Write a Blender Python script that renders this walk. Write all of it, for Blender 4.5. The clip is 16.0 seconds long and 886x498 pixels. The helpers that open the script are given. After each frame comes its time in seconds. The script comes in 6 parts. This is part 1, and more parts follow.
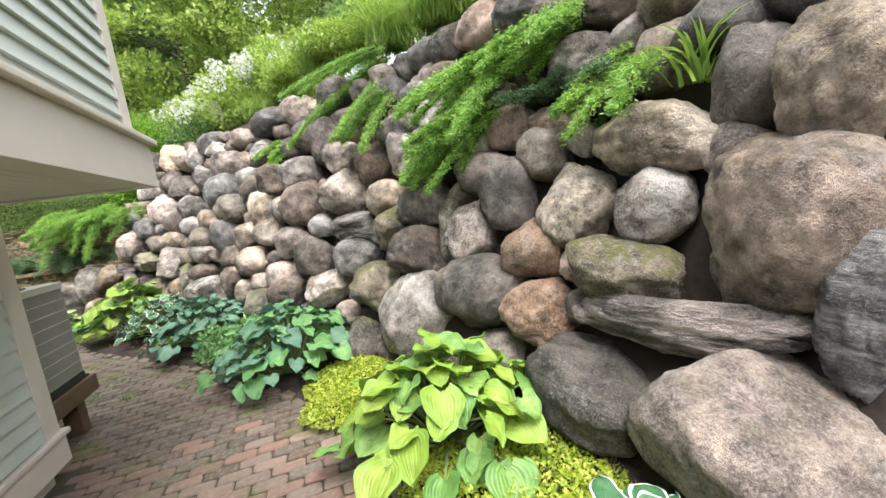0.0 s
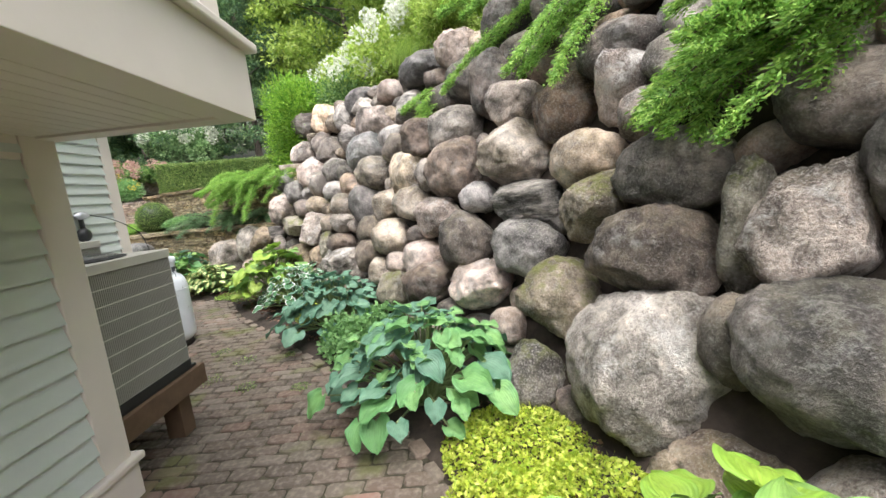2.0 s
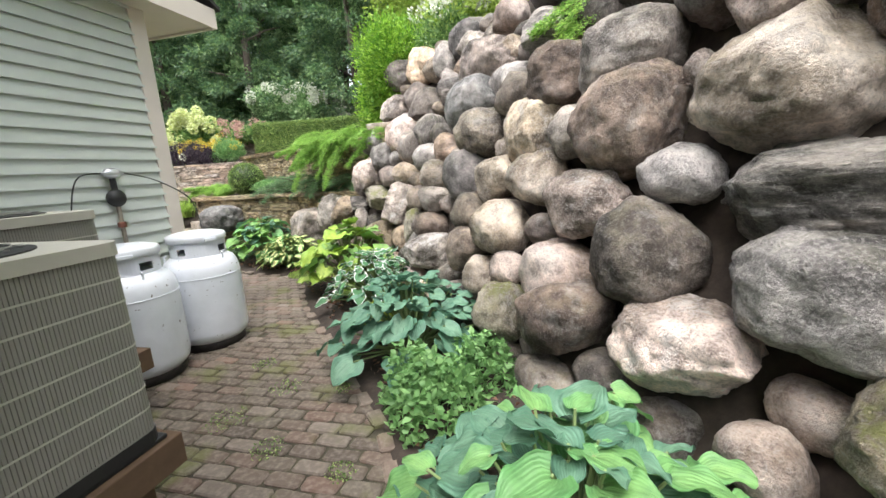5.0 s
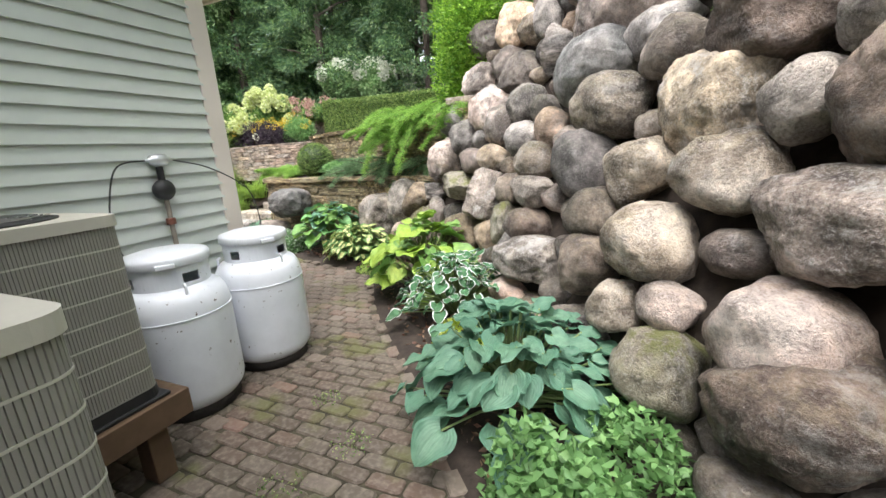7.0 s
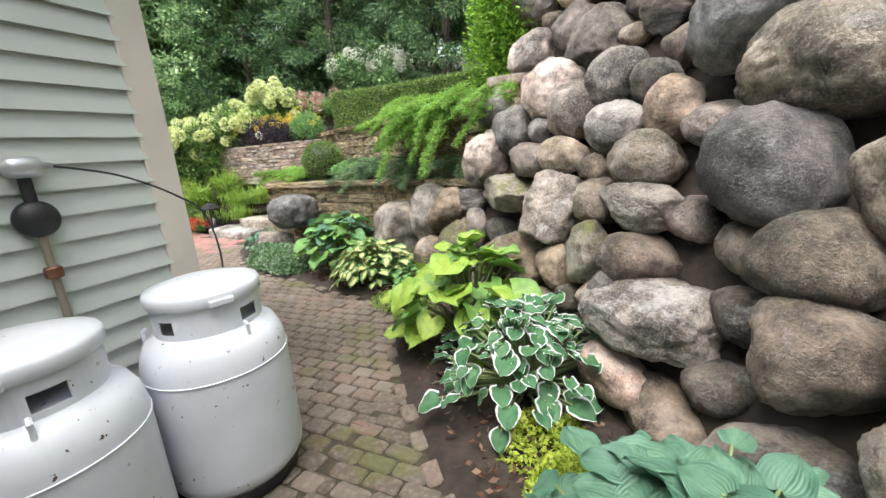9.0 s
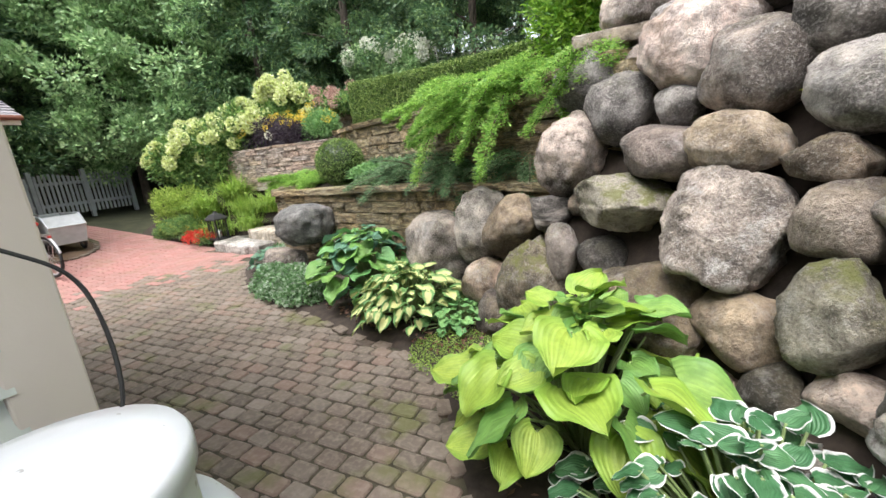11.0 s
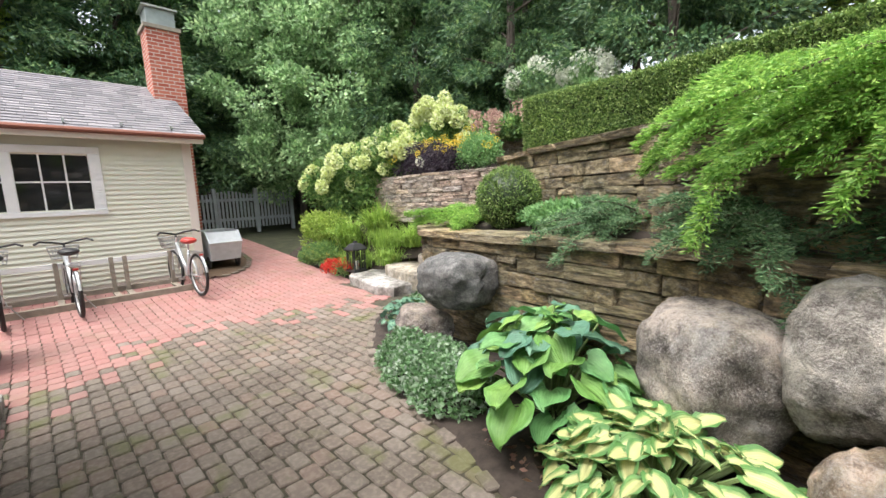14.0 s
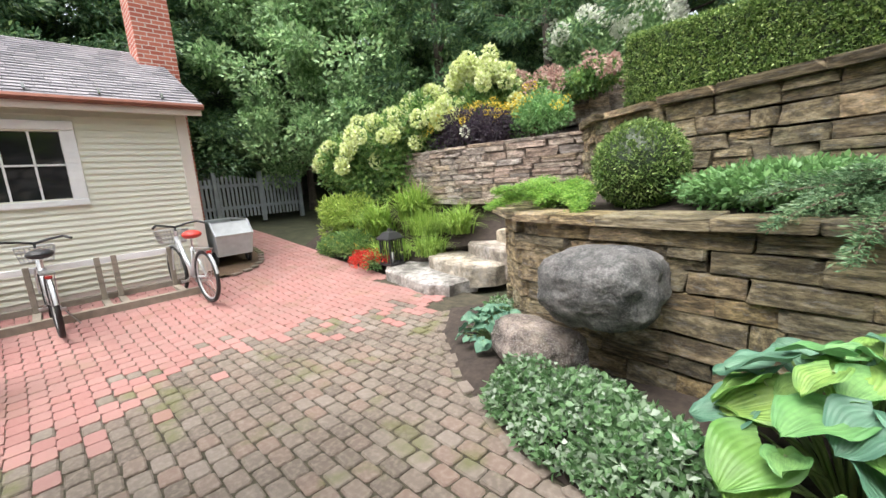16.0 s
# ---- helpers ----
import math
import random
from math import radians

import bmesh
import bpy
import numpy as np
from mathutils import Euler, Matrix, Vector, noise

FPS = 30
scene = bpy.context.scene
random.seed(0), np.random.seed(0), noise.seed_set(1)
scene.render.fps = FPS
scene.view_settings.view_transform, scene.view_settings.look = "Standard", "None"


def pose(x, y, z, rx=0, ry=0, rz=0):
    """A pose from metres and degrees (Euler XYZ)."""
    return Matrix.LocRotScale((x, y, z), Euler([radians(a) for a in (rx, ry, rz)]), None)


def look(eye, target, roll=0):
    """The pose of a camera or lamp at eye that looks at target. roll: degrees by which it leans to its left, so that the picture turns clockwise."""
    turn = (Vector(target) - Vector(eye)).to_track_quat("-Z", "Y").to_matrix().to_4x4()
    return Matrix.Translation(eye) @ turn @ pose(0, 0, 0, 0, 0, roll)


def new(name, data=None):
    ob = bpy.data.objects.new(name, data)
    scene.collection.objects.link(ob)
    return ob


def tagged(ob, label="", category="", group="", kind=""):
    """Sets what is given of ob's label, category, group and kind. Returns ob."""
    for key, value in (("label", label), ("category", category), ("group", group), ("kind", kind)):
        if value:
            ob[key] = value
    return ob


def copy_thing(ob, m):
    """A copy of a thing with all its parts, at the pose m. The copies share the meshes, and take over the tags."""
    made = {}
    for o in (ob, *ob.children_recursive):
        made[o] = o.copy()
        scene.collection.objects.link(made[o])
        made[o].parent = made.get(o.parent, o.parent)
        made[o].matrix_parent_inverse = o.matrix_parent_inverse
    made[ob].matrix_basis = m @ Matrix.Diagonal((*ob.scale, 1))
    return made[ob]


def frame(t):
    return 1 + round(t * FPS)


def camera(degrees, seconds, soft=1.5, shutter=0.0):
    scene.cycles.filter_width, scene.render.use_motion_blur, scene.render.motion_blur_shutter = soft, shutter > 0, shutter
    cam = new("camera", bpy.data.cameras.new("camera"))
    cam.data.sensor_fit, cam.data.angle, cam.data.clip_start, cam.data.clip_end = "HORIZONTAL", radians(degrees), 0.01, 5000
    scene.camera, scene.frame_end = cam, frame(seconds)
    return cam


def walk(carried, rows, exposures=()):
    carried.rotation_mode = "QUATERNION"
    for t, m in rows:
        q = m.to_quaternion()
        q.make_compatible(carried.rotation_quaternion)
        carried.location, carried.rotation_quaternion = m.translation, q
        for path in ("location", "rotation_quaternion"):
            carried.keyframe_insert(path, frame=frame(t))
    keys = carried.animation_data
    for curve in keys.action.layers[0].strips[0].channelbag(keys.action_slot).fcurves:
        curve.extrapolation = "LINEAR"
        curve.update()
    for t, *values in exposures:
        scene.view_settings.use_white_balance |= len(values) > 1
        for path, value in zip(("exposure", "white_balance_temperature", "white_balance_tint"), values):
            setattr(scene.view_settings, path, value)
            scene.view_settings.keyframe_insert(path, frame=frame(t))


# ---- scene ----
cam = camera(96.0, 16.0)
PATH = [
    (0, (0.036, 0.015, 1.524), (0.665, 1.895, 1.259), -8.4),
    (0.5, (0.004, 0.35, 1.501), (0.465, 2.277, 1.222), -7.9),
    (1, (0.023, 0.721, 1.524), (0.295, 2.681, 1.232), -7.2),
    (1.5, (-0.042, 1.118, 1.504), (0.092, 3.091, 1.206), -6.8),
    (2, (-0.078, 1.516, 1.481), (-0.099, 3.494, 1.184), -6.1),
    (2.5, (-0.11, 1.883, 1.497), (-0.207, 3.858, 1.196), -5.3),
    (3, (-0.219, 2.166, 1.489), (-0.261, 4.14, 1.169), -5.4),
    (3.5, (-0.278, 2.377, 1.475), (-0.4, 4.342, 1.122), -5.6),
    (4, (-0.264, 2.637, 1.491), (-0.528, 4.587, 1.134), -4.8),
    (4.5, (-0.292, 2.845, 1.464), (-0.662, 4.774, 1.088), -4.1),
    (5, (-0.398, 3.04, 1.465), (-0.879, 4.941, 1.072), -3.7),
    (5.2, (-0.453, 3.105, 1.467), (-0.972, 4.995, 1.073), -3.6),
    (7.3, (-1.023, 3.916, 1.546), (-1.801, 5.695, 1.065), -3.7),
    (7.5, (-1.103, 4.01, 1.543), (-1.879, 5.79, 1.064), -3.8),
    (8, (-1.301, 4.294, 1.537), (-2.135, 6.054, 1.082), -3.7),
    (8.2, (-1.377, 4.417, 1.552), (-2.241, 6.156, 1.071), -3.6),
    (10.3, (-2.19, 5.468, 1.529), (-2.948, 7.259, 1.061), -6.1),
    (10.5, (-2.293, 5.566, 1.539), (-3.061, 7.352, 1.068), -6.5),
    (11, (-2.509, 5.807, 1.524), (-3.411, 7.529, 1.051), -5.7),
    (11.1, (-2.529, 5.851, 1.522), (-3.478, 7.552, 1.066), -4.8),
    (11.5, (-2.696, 6.049, 1.564), (-3.825, 7.628, 1.085), -3.3),
    (12, (-2.916, 6.239, 1.584), (-4.23, 7.683, 1.149), -1.6),
    (12.5, (-3.142, 6.414, 1.592), (-4.56, 7.78, 1.241), -0.6),
    (13, (-3.356, 6.639, 1.593), (-4.824, 7.969, 1.316), 0.1),
    (13.5, (-3.622, 6.818, 1.587), (-5.063, 8.18, 1.327), -0.2),
    (14, (-3.961, 6.928, 1.579), (-5.371, 8.321, 1.309), -2.5),
    (14.5, (-4.306, 7.039, 1.553), (-5.743, 8.4, 1.264), -3.0),
    (15, (-4.65, 7.139, 1.568), (-6.037, 8.549, 1.272), -2.7),
    (15.5, (-5.054, 7.154, 1.56), (-6.403, 8.594, 1.236), -3.5),
    (16, (-5.461, 7.169, 1.531), (-6.855, 8.559, 1.175), -4.1),
]
walk(cam, [(t, look(eye, target, roll)) for t, eye, target, roll in PATH], [(0.0, 1.84), (5.0, 1.9), (8.0, 1.78), (11.0, 1.68), (13.0, 1.76), (16.0, 1.76)])

# ---- light: bright overcast day ----
world = bpy.data.worlds.new("overcast")
scene.world = world
world.use_nodes = True
wn = world.node_tree.nodes
sky = wn.new("ShaderNodeTexSky")
sky.sky_type, sky.sun_disc = "NISHITA", False
sky.sun_elevation, sky.sun_rotation = radians(68), radians(180)
sky.air_density, sky.dust_density, sky.ozone_density = 1.0, 4.0, 0.6
soften = wn.new("ShaderNodeHueSaturation")
soften.inputs["Saturation"].default_value = 0.35
world.node_tree.links.new(sky.outputs[0], soften.inputs["Color"])
world.node_tree.links.new(soften.outputs[0], wn["Background"].inputs[0])
wn["Background"].inputs[1].default_value = 0.15
sun = new("sun", bpy.data.lights.new("sun", "SUN"))
sun.data.energy, sun.data.angle, sun.data.color = 1.2, radians(50), (1.0, 0.985, 0.95)
sun.matrix_world = look((-3.2, -1.5, 20), (-3, 6.5, 0))


# ---- materials ----
def base(name, rough=0.7, metal=0.0):
    m = bpy.data.materials.new(name)
    m.use_nodes = True
    p = m.node_tree.nodes["Principled BSDF"]
    p.inputs["Roughness"].default_value = rough
    p.inputs["Metallic"].default_value = metal
    return m, m.node_tree.nodes, m.node_tree.links, p


def ramp(n, stops):
    r = n.new("ShaderNodeValToRGB")
    e = r.color_ramp.elements
    while len(e) < len(stops):
        e.new(0.5)
    for k, (at, c) in enumerate(stops):
        e[k].position, e[k].color = at, (*c, 1)
    return r


def mix(n, l, fac, a, b, mode="MIX"):
    x = n.new("ShaderNodeMix")
    x.data_type, x.blend_type = "RGBA", mode
    for sock, v in ((x.inputs[0], fac), (x.inputs[6], a), (x.inputs[7], b)):
        if isinstance(v, (int, float)):
            sock.default_value = v
        elif isinstance(v, tuple):
            sock.default_value = (*v, 1)
        else:
            l.new(v, sock)
    return x.outputs[2]


def tex(n, l, scale, detail=4, rough=0.6, coords="Object", stretch=(1, 1, 1), shift=None):
    c = n.new("ShaderNodeTexCoord")
    mp = n.new("ShaderNodeMapping")
    mp.inputs["Scale"].default_value = stretch
    l.new(c.outputs[coords], mp.inputs[0])
    if shift:
        l.new(shift, mp.inputs[1])
    t = n.new("ShaderNodeTexNoise")
    t.inputs["Scale"].default_value, t.inputs["Detail"].default_value, t.inputs["Roughness"].default_value = scale, detail, rough
    l.new(mp.outputs[0], t.inputs[0])
    return t.outputs[0]


def bump(n, l, p, height, strength, distance):
    b = n.new("ShaderNodeBump")
    b.inputs["Strength"].default_value, b.inputs["Distance"].default_value = strength, distance
    l.new(height, b.inputs["Height"])
    l.new(b.outputs[0], p.inputs["Normal"])


def step(n, l, value, lo, hi):
    r = n.new("ShaderNodeMapRange")
    r.inputs[1].default_value, r.inputs[2].default_value = lo, hi
    l.new(value, r.inputs[0])
    return r.outputs[0]


def times(n, l, a, b):
    m = n.new("ShaderNodeMath")
    m.operation = "MULTIPLY"
    for k, v in enumerate((a, b)):
        if isinstance(v, (int, float)):
            m.inputs[k].default_value = v
        else:
            l.new(v, m.inputs[k])
    return m.outputs[0]


def plain(name, c, rough=0.6, metal=0.0, vary=0.12, scale=6.0, grain=0.15):
    """Painted or moulded surface with faint dirt and grain."""
    m, n, l, p = base(name, rough, metal)
    a = tex(n, l, scale, 6)
    dark = tuple(v * (1 - 2.2 * vary) for v in c)
    l.new(mix(n, l, step(n, l, a, 0.3, 0.7), dark, c), p.inputs["Base Color"])
    bump(n, l, p, tex(n, l, 90, 3), grain, 0.002)
    return m


def rock(name, c1, c2, c3, speck=0.25, moss=0.0, white=0.0, rough=0.8, layered=False):
    """Glacial stone: broad staining, mineral grain, pale patches, moss on the top side."""
    m, n, l, p = base(name, rough)
    info = n.new("ShaderNodeObjectInfo")
    sh = n.new("ShaderNodeVectorMath")
    sh.operation = "SCALE"
    sh.inputs[0].default_value = (37, 53, 71)
    l.new(info.outputs["Random"], sh.inputs[3])
    st = (1, 1, 4.5) if layered else (1, 1, 1)
    broad = tex(n, l, 2.6, 5, 0.62, stretch=st, shift=sh.outputs[0])
    mid = tex(n, l, 11, 6, 0.7, stretch=st, shift=sh.outputs[0])
    fine = tex(n, l, 75, 4, 0.75, shift=sh.outputs[0])
    r = ramp(n, [(0.36, tuple(v * 0.55 for v in c1)), (0.46, c1), (0.54, c2), (0.63, c3)])
    l.new(broad, r.inputs[0])
    veil = ramp(n, [(0.33, (0.42, 0.4, 0.39)), (0.47, (0.9, 0.9, 0.9)), (0.56, (1.15, 1.14, 1.13)), (0.68, (1.6, 1.58, 1.56))])
    l.new(mid, veil.inputs[0])
    col = mix(n, l, 1.0, r.outputs[0], veil.outputs[0], "MULTIPLY")
    # every stone leans a little towards grey, rose or ochre
    cast = ramp(n, [(0.0, (0.92, 0.96, 1.06)), (0.3, (1.0, 1.0, 1.0)), (0.6, (1.06, 0.95, 0.94)), (0.85, (1.0, 0.98, 0.96)), (1.0, (1.08, 0.99, 0.82))])
    scatter = n.new("ShaderNodeMath")
    scatter.operation = "FRACT"
    l.new(times(n, l, info.outputs["Random"], 7.31), scatter.inputs[0])
    l.new(scatter.outputs[0], cast.inputs[0])
    col = mix(n, l, 1.0, col, cast.outputs[0], "MULTIPLY")
    hsv = n.new("ShaderNodeHueSaturation")
    vr = n.new("ShaderNodeMapRange")
    vr.inputs[3].default_value, vr.inputs[4].default_value = 0.7, 1.3
    l.new(info.outputs["Random"], vr.inputs[0])
    l.new(vr.outputs[0], hsv.inputs["Value"])
    l.new(col, hsv.inputs["Color"])
    col = mix(n, l, times(n, l, step(n, l, fine, 0.53, 0.6), min(0.9, speck * 0.95)), hsv.outputs[0], (0.6, 0.57, 0.54))
    col = mix(n, l, times(n, l, step(n, l, fine, 0.47, 0.39), min(0.9, speck * 1.1)), col, (0.03, 0.028, 0.026))
    # pale lichen and quartz bloom with a broken edge
    bloom = tex(n, l, 3.4, 9, 0.78, shift=sh.outputs[0])
    col = mix(n, l, times(n, l, step(n, l, bloom, 0.53, 0.63), max(white, 0.3)), col, (0.62, 0.6, 0.585))
    if moss:
        g = n.new("ShaderNodeNewGeometry")
        s = n.new("ShaderNodeSeparateXYZ")
        l.new(g.outputs["Normal"], s.inputs[0])
        f = times(n, l, step(n, l, s.outputs[2], 0.25, 0.75), step(n, l, mid, 0.44, 0.54))
        col = mix(n, l, times(n, l, f, moss), col, (0.12, 0.13, 0.025))
    l.new(col, p.inputs["Base Color"])
    h = mix(n, l, 0.4, mid, fine)
    bump(n, l, p, h, 1.0, 0.06)
    return m


ROCKS = {
    "G": rock("grey_granite", (0.184, 0.164, 0.149), (0.337, 0.302, 0.271), (0.521, 0.467, 0.420), 0.35, 0.15),
    "D": rock("dark_basalt", (0.072, 0.065, 0.058), (0.144, 0.126, 0.115), (0.227, 0.198, 0.178), 0.15, 0.1, rough=0.65),
    "T": rock("tan_granite", (0.259, 0.205, 0.151), (0.453, 0.370, 0.291), (0.639, 0.547, 0.452), 0.3, 0.2),
    "B": rock("brown_stone", (0.117, 0.094, 0.078), (0.210, 0.171, 0.139), (0.317, 0.263, 0.222), 0.15, 0.15),
    "O": rock("rust_stone", (0.165, 0.110, 0.077), (0.307, 0.199, 0.133), (0.380, 0.291, 0.222), 0.3, 0.1),
    "W": rock("pale_gneiss", (0.282, 0.248, 0.219), (0.521, 0.467, 0.420), (0.720, 0.657, 0.595), 0.4, 0.1, 0.7),
    "P": rock("pinkish_granite", (0.407, 0.306, 0.248), (0.578, 0.458, 0.395), (0.720, 0.607, 0.528), 0.3, 0.1, 0.25),
    "M": rock("mossy_stone", (0.180, 0.160, 0.113), (0.333, 0.297, 0.229), (0.503, 0.447, 0.365), 0.3, 0.85),
    "S": rock("slate_stone", (0.132, 0.126, 0.121), (0.265, 0.251, 0.236), (0.421, 0.391, 0.367), 0.2, 0.1, 0.3, layered=True),
    "K": rock("black_lichen_stone", (0.050, 0.045, 0.040), (0.112, 0.102, 0.094), (0.285, 0.260, 0.242), 0.5, 0.6),
    "U": rock("blue_stone", (0.125, 0.134, 0.134), (0.206, 0.210, 0.207), (0.284, 0.277, 0.267), 0.2),
}
ROCK_WORDS = {
    "G": "rounded grey granite boulder", "D": "dark smooth basalt boulder", "T": "tan weathered granite boulder",
    "B": "brown rounded fieldstone boulder", "O": "rust-stained orange boulder", "W": "pale white-streaked gneiss boulder",
    "P": "pale pinkish granite boulder", "M": "mossy greenish-grey boulder", "S": "angular layered slate-grey boulder",
    "K": "black lichen-covered boulder", "U": "smooth blue-grey boulder",
}


def leafy(name, c1, c2, c3, rough=0.5, glow=0.38):
    """Foliage whose colour changes from leaf to leaf; light passes partly through."""
    m, n, l, p = base(name, rough)
    g = n.new("ShaderNodeNewGeometry")
    r = ramp(n, [(0.0, c1), (0.55, c2), (1.0, c3)])
    l.new(g.outputs["Random Per Island"], r.inputs[0])
    patch = tex(n, l, 1.7, 3)
    col = mix(n, l, step(n, l, patch, 0.35, 0.65), mix(n, l, 0.35, r.outputs[0], c1), r.outputs[0])
    l.new(col, p.inputs["Base Color"])
    tr = n.new("ShaderNodeBsdfTranslucent")
    l.new(col, tr.inputs[0])
    ms = n.new("ShaderNodeMixShader")
    ms.inputs[0].default_value = glow
    l.new(p.outputs[0], ms.inputs[1])
    l.new(tr.outputs[0], ms.inputs[2])
    l.new(ms.outputs[0], n["Material Output"].inputs[0])
    return m


def hosta_leaf(name, body, second, edge=None, edge_from=0.8, centre=None):
    """Big ribbed leaf; UV runs across and along it. Margin and centre may have a colour of their own."""
    m, n, l, p = base(name, 0.5)
    uv = n.new("ShaderNodeTexCoord")
    s = n.new("ShaderNodeSeparateXYZ")
    l.new(uv.outputs["UV"], s.inputs[0])
    ab = n.new("ShaderNodeMath")
    ab.operation = "ABSOLUTE"
    sub = n.new("ShaderNodeMath")
    sub.operation = "MULTIPLY_ADD"
    sub.inputs[1].default_value, sub.inputs[2].default_value = 2.0, -1.0
    l.new(s.outputs[0], sub.inputs[0])
    l.new(sub.outputs[0], ab.inputs[0])
    info = n.new("ShaderNodeObjectInfo")
    col = mix(n, l, info.outputs["Random"], body, second)
    col = mix(n, l, step(n, l, tex(n, l, 14, 4), 0.4, 0.75), col, tuple(v * 0.7 for v in body))
    # margin greener, heart of the leaf lighter
    col = mix(n, l, times(n, l, step(n, l, ab.outputs[0], 0.35, 1.0), 0.45), col, tuple(v * k for v, k in zip(body, (0.55, 0.8, 0.8))))
    wob = n.new("ShaderNodeMath")
    wob.operation = "MULTIPLY_ADD"
    wob.inputs[1].default_value = 0.35
    l.new(tex(n, l, 22, 3), wob.inputs[0])
    l.new(ab.outputs[0], wob.inputs[2])
    if centre:
        col = mix(n, l, step(n, l, wob.outputs[0], 0.85, 0.6), col, centre)
    if edge:
        col = mix(n, l, step(n, l, wob.outputs[0], edge_from + 0.15, edge_from + 0.21), col, edge)
    wv = n.new("ShaderNodeMath")
    wv.operation = "SINE"
    sc = times(n, l, ab.outputs[0], 38.0)
    l.new(sc, wv.inputs[0])
    col = mix(n, l, times(n, l, step(n, l, wv.outputs[0], 0.3, 1.0), 0.22), col, tuple(v * 0.55 for v in body))
    l.new(col, p.inputs["Base Color"])
    bump(n, l, p, wv.outputs[0], 0.3, 0.004)
    tr = n.new("ShaderNodeBsdfTranslucent")
    l.new(col, tr.inputs[0])
    ms = n.new("ShaderNodeMixShader")
    ms.inputs[0].default_value = 0.2
    l.new(p.outputs[0], ms.inputs[1])
    l.new(tr.outputs[0], ms.inputs[2])
    l.new(ms.outputs[0], n["Material Output"].inputs[0])
    return m


def paver(name, cols, per, dirt=1.0):
    """Tumbled clay brick; tone differs from brick to brick, with dirt and a mossy film."""
    m, n, l, p = base(name, 0.85)
    if per == "object":
        rnd = n.new("ShaderNodeObjectInfo").outputs["Random"]
    else:
        rnd = n.new("ShaderNodeNewGeometry").outputs["Random Per Island"]
    geo = n.new("ShaderNodeNewGeometry")
    r = ramp(n, [(k / (len(cols) - 1), c) for k, c in enumerate(cols)])
    l.new(rnd, r.inputs[0])

    def wtex(scale, detail):
        t = n.new("ShaderNodeTexNoise")
        t.inputs["Scale"].default_value, t.inputs["Detail"].default_value = scale, detail
        l.new(geo.outputs["Position"], t.inputs[0])
        return t.outputs[0]
    col = mix(n, l, times(n, l, step(n, l, wtex(1.1, 5), 0.42, 0.62), 0.8 * dirt), r.outputs[0], (0.1, 0.08, 0.062))
    col = mix(n, l, times(n, l, step(n, l, wtex(30, 5), 0.45, 0.75), 0.45 * dirt), col, (0.3, 0.25, 0.21))
    col = mix(n, l, times(n, l, step(n, l, wtex(2.3, 7), 0.56, 0.66), 0.65 * dirt), col, (0.1, 0.11, 0.03))
    l.new(col, p.inputs["Base Color"])
    bump(n, l, p, wtex(60, 5), 0.6, 0.006)
    return m


WEATHERED = [(0.11, 0.088, 0.07), (0.16, 0.13, 0.105), (0.185, 0.128, 0.102), (0.165, 0.138, 0.113), (0.21, 0.175, 0.148)]
RED = [(0.27, 0.125, 0.112), (0.31, 0.145, 0.132), (0.285, 0.15, 0.135), (0.33, 0.17, 0.152)]
paver_one, paver_all = paver("weathered_brick", WEATHERED, "object"), paver("weathered_brick_field", WEATHERED, "island")
# darker brick tones for the narrow path
DARK_PATH = [(0.06, 0.047, 0.036), (0.1, 0.078, 0.06), (0.125, 0.08, 0.06), (0.095, 0.08, 0.06), (0.15, 0.122, 0.1)]
paver_dark = paver("damp_brick_field", DARK_PATH, "island")
RUDDY = [(0.16, 0.105, 0.083), (0.21, 0.125, 0.098), (0.25, 0.145, 0.115), (0.17, 0.13, 0.105), (0.27, 0.185, 0.155)]
paver_ruddy = paver("ruddy_brick_field", RUDDY, "island", 0.8)
paver_red = paver("red_brick_field", RED, "island", 0.3)
siding = plain("sage_siding", (0.56, 0.6, 0.56), 0.5, vary=0.06, scale=2.0)
siding_pale = plain("pale_sage_siding", (0.74, 0.73, 0.62), 0.5, vary=0.05, scale=2.0)
trim_paint = plain("beige_trim_paint", (0.7, 0.63, 0.57), 0.5, vary=0.05, scale=1.5)
white_paint = plain("white_paint", (0.8, 0.8, 0.8), 0.45, vary=0.04)
tank_paint, _n, _l, _p = base("white_tank_enamel", 0.32)
_chip = times(_n, _l, step(_n, _l, tex(_n, _l, 34, 2, 0.5), 0.7, 0.72), step(_n, _l, tex(_n, _l, 4, 3), 0.45, 0.6))
_grime = mix(_n, _l, step(_n, _l, tex(_n, _l, 3, 6), 0.35, 0.7), (0.66, 0.69, 0.74), (0.79, 0.82, 0.88))
_l.new(mix(_n, _l, _chip, _grime, (0.09, 0.06, 0.05)), _p.inputs["Base Color"])
bump(_n, _l, _p, tex(_n, _l, 90, 3), 0.12, 0.002)
soil = plain("dark_mulch_soil", (0.055, 0.04, 0.031), 0.95, vary=0.3, scale=14, grain=1.0)
dirt_joint = plain("mossy_joint_sand", (0.075, 0.065, 0.04), 0.95, vary=0.3, scale=8, grain=1.0)
lawn_soil = plain("forest_floor", (0.05, 0.055, 0.025), 0.95, vary=0.3, scale=3, grain=1.0)
ac_metal = plain("grey_beige_steel", (0.27, 0.258, 0.235), 0.5, 0.0, vary=0.05)
ac_cream = plain("cream_steel", (0.52, 0.5, 0.44), 0.45, vary=0.06)
black = plain("black_plastic", (0.02, 0.02, 0.022), 0.5, vary=0.1)
rubber = plain("black_rubber", (0.025, 0.025, 0.026), 0.7, vary=0.1)
steel = plain("brushed_steel", (0.5, 0.5, 0.5), 0.3, 0.9, vary=0.05)
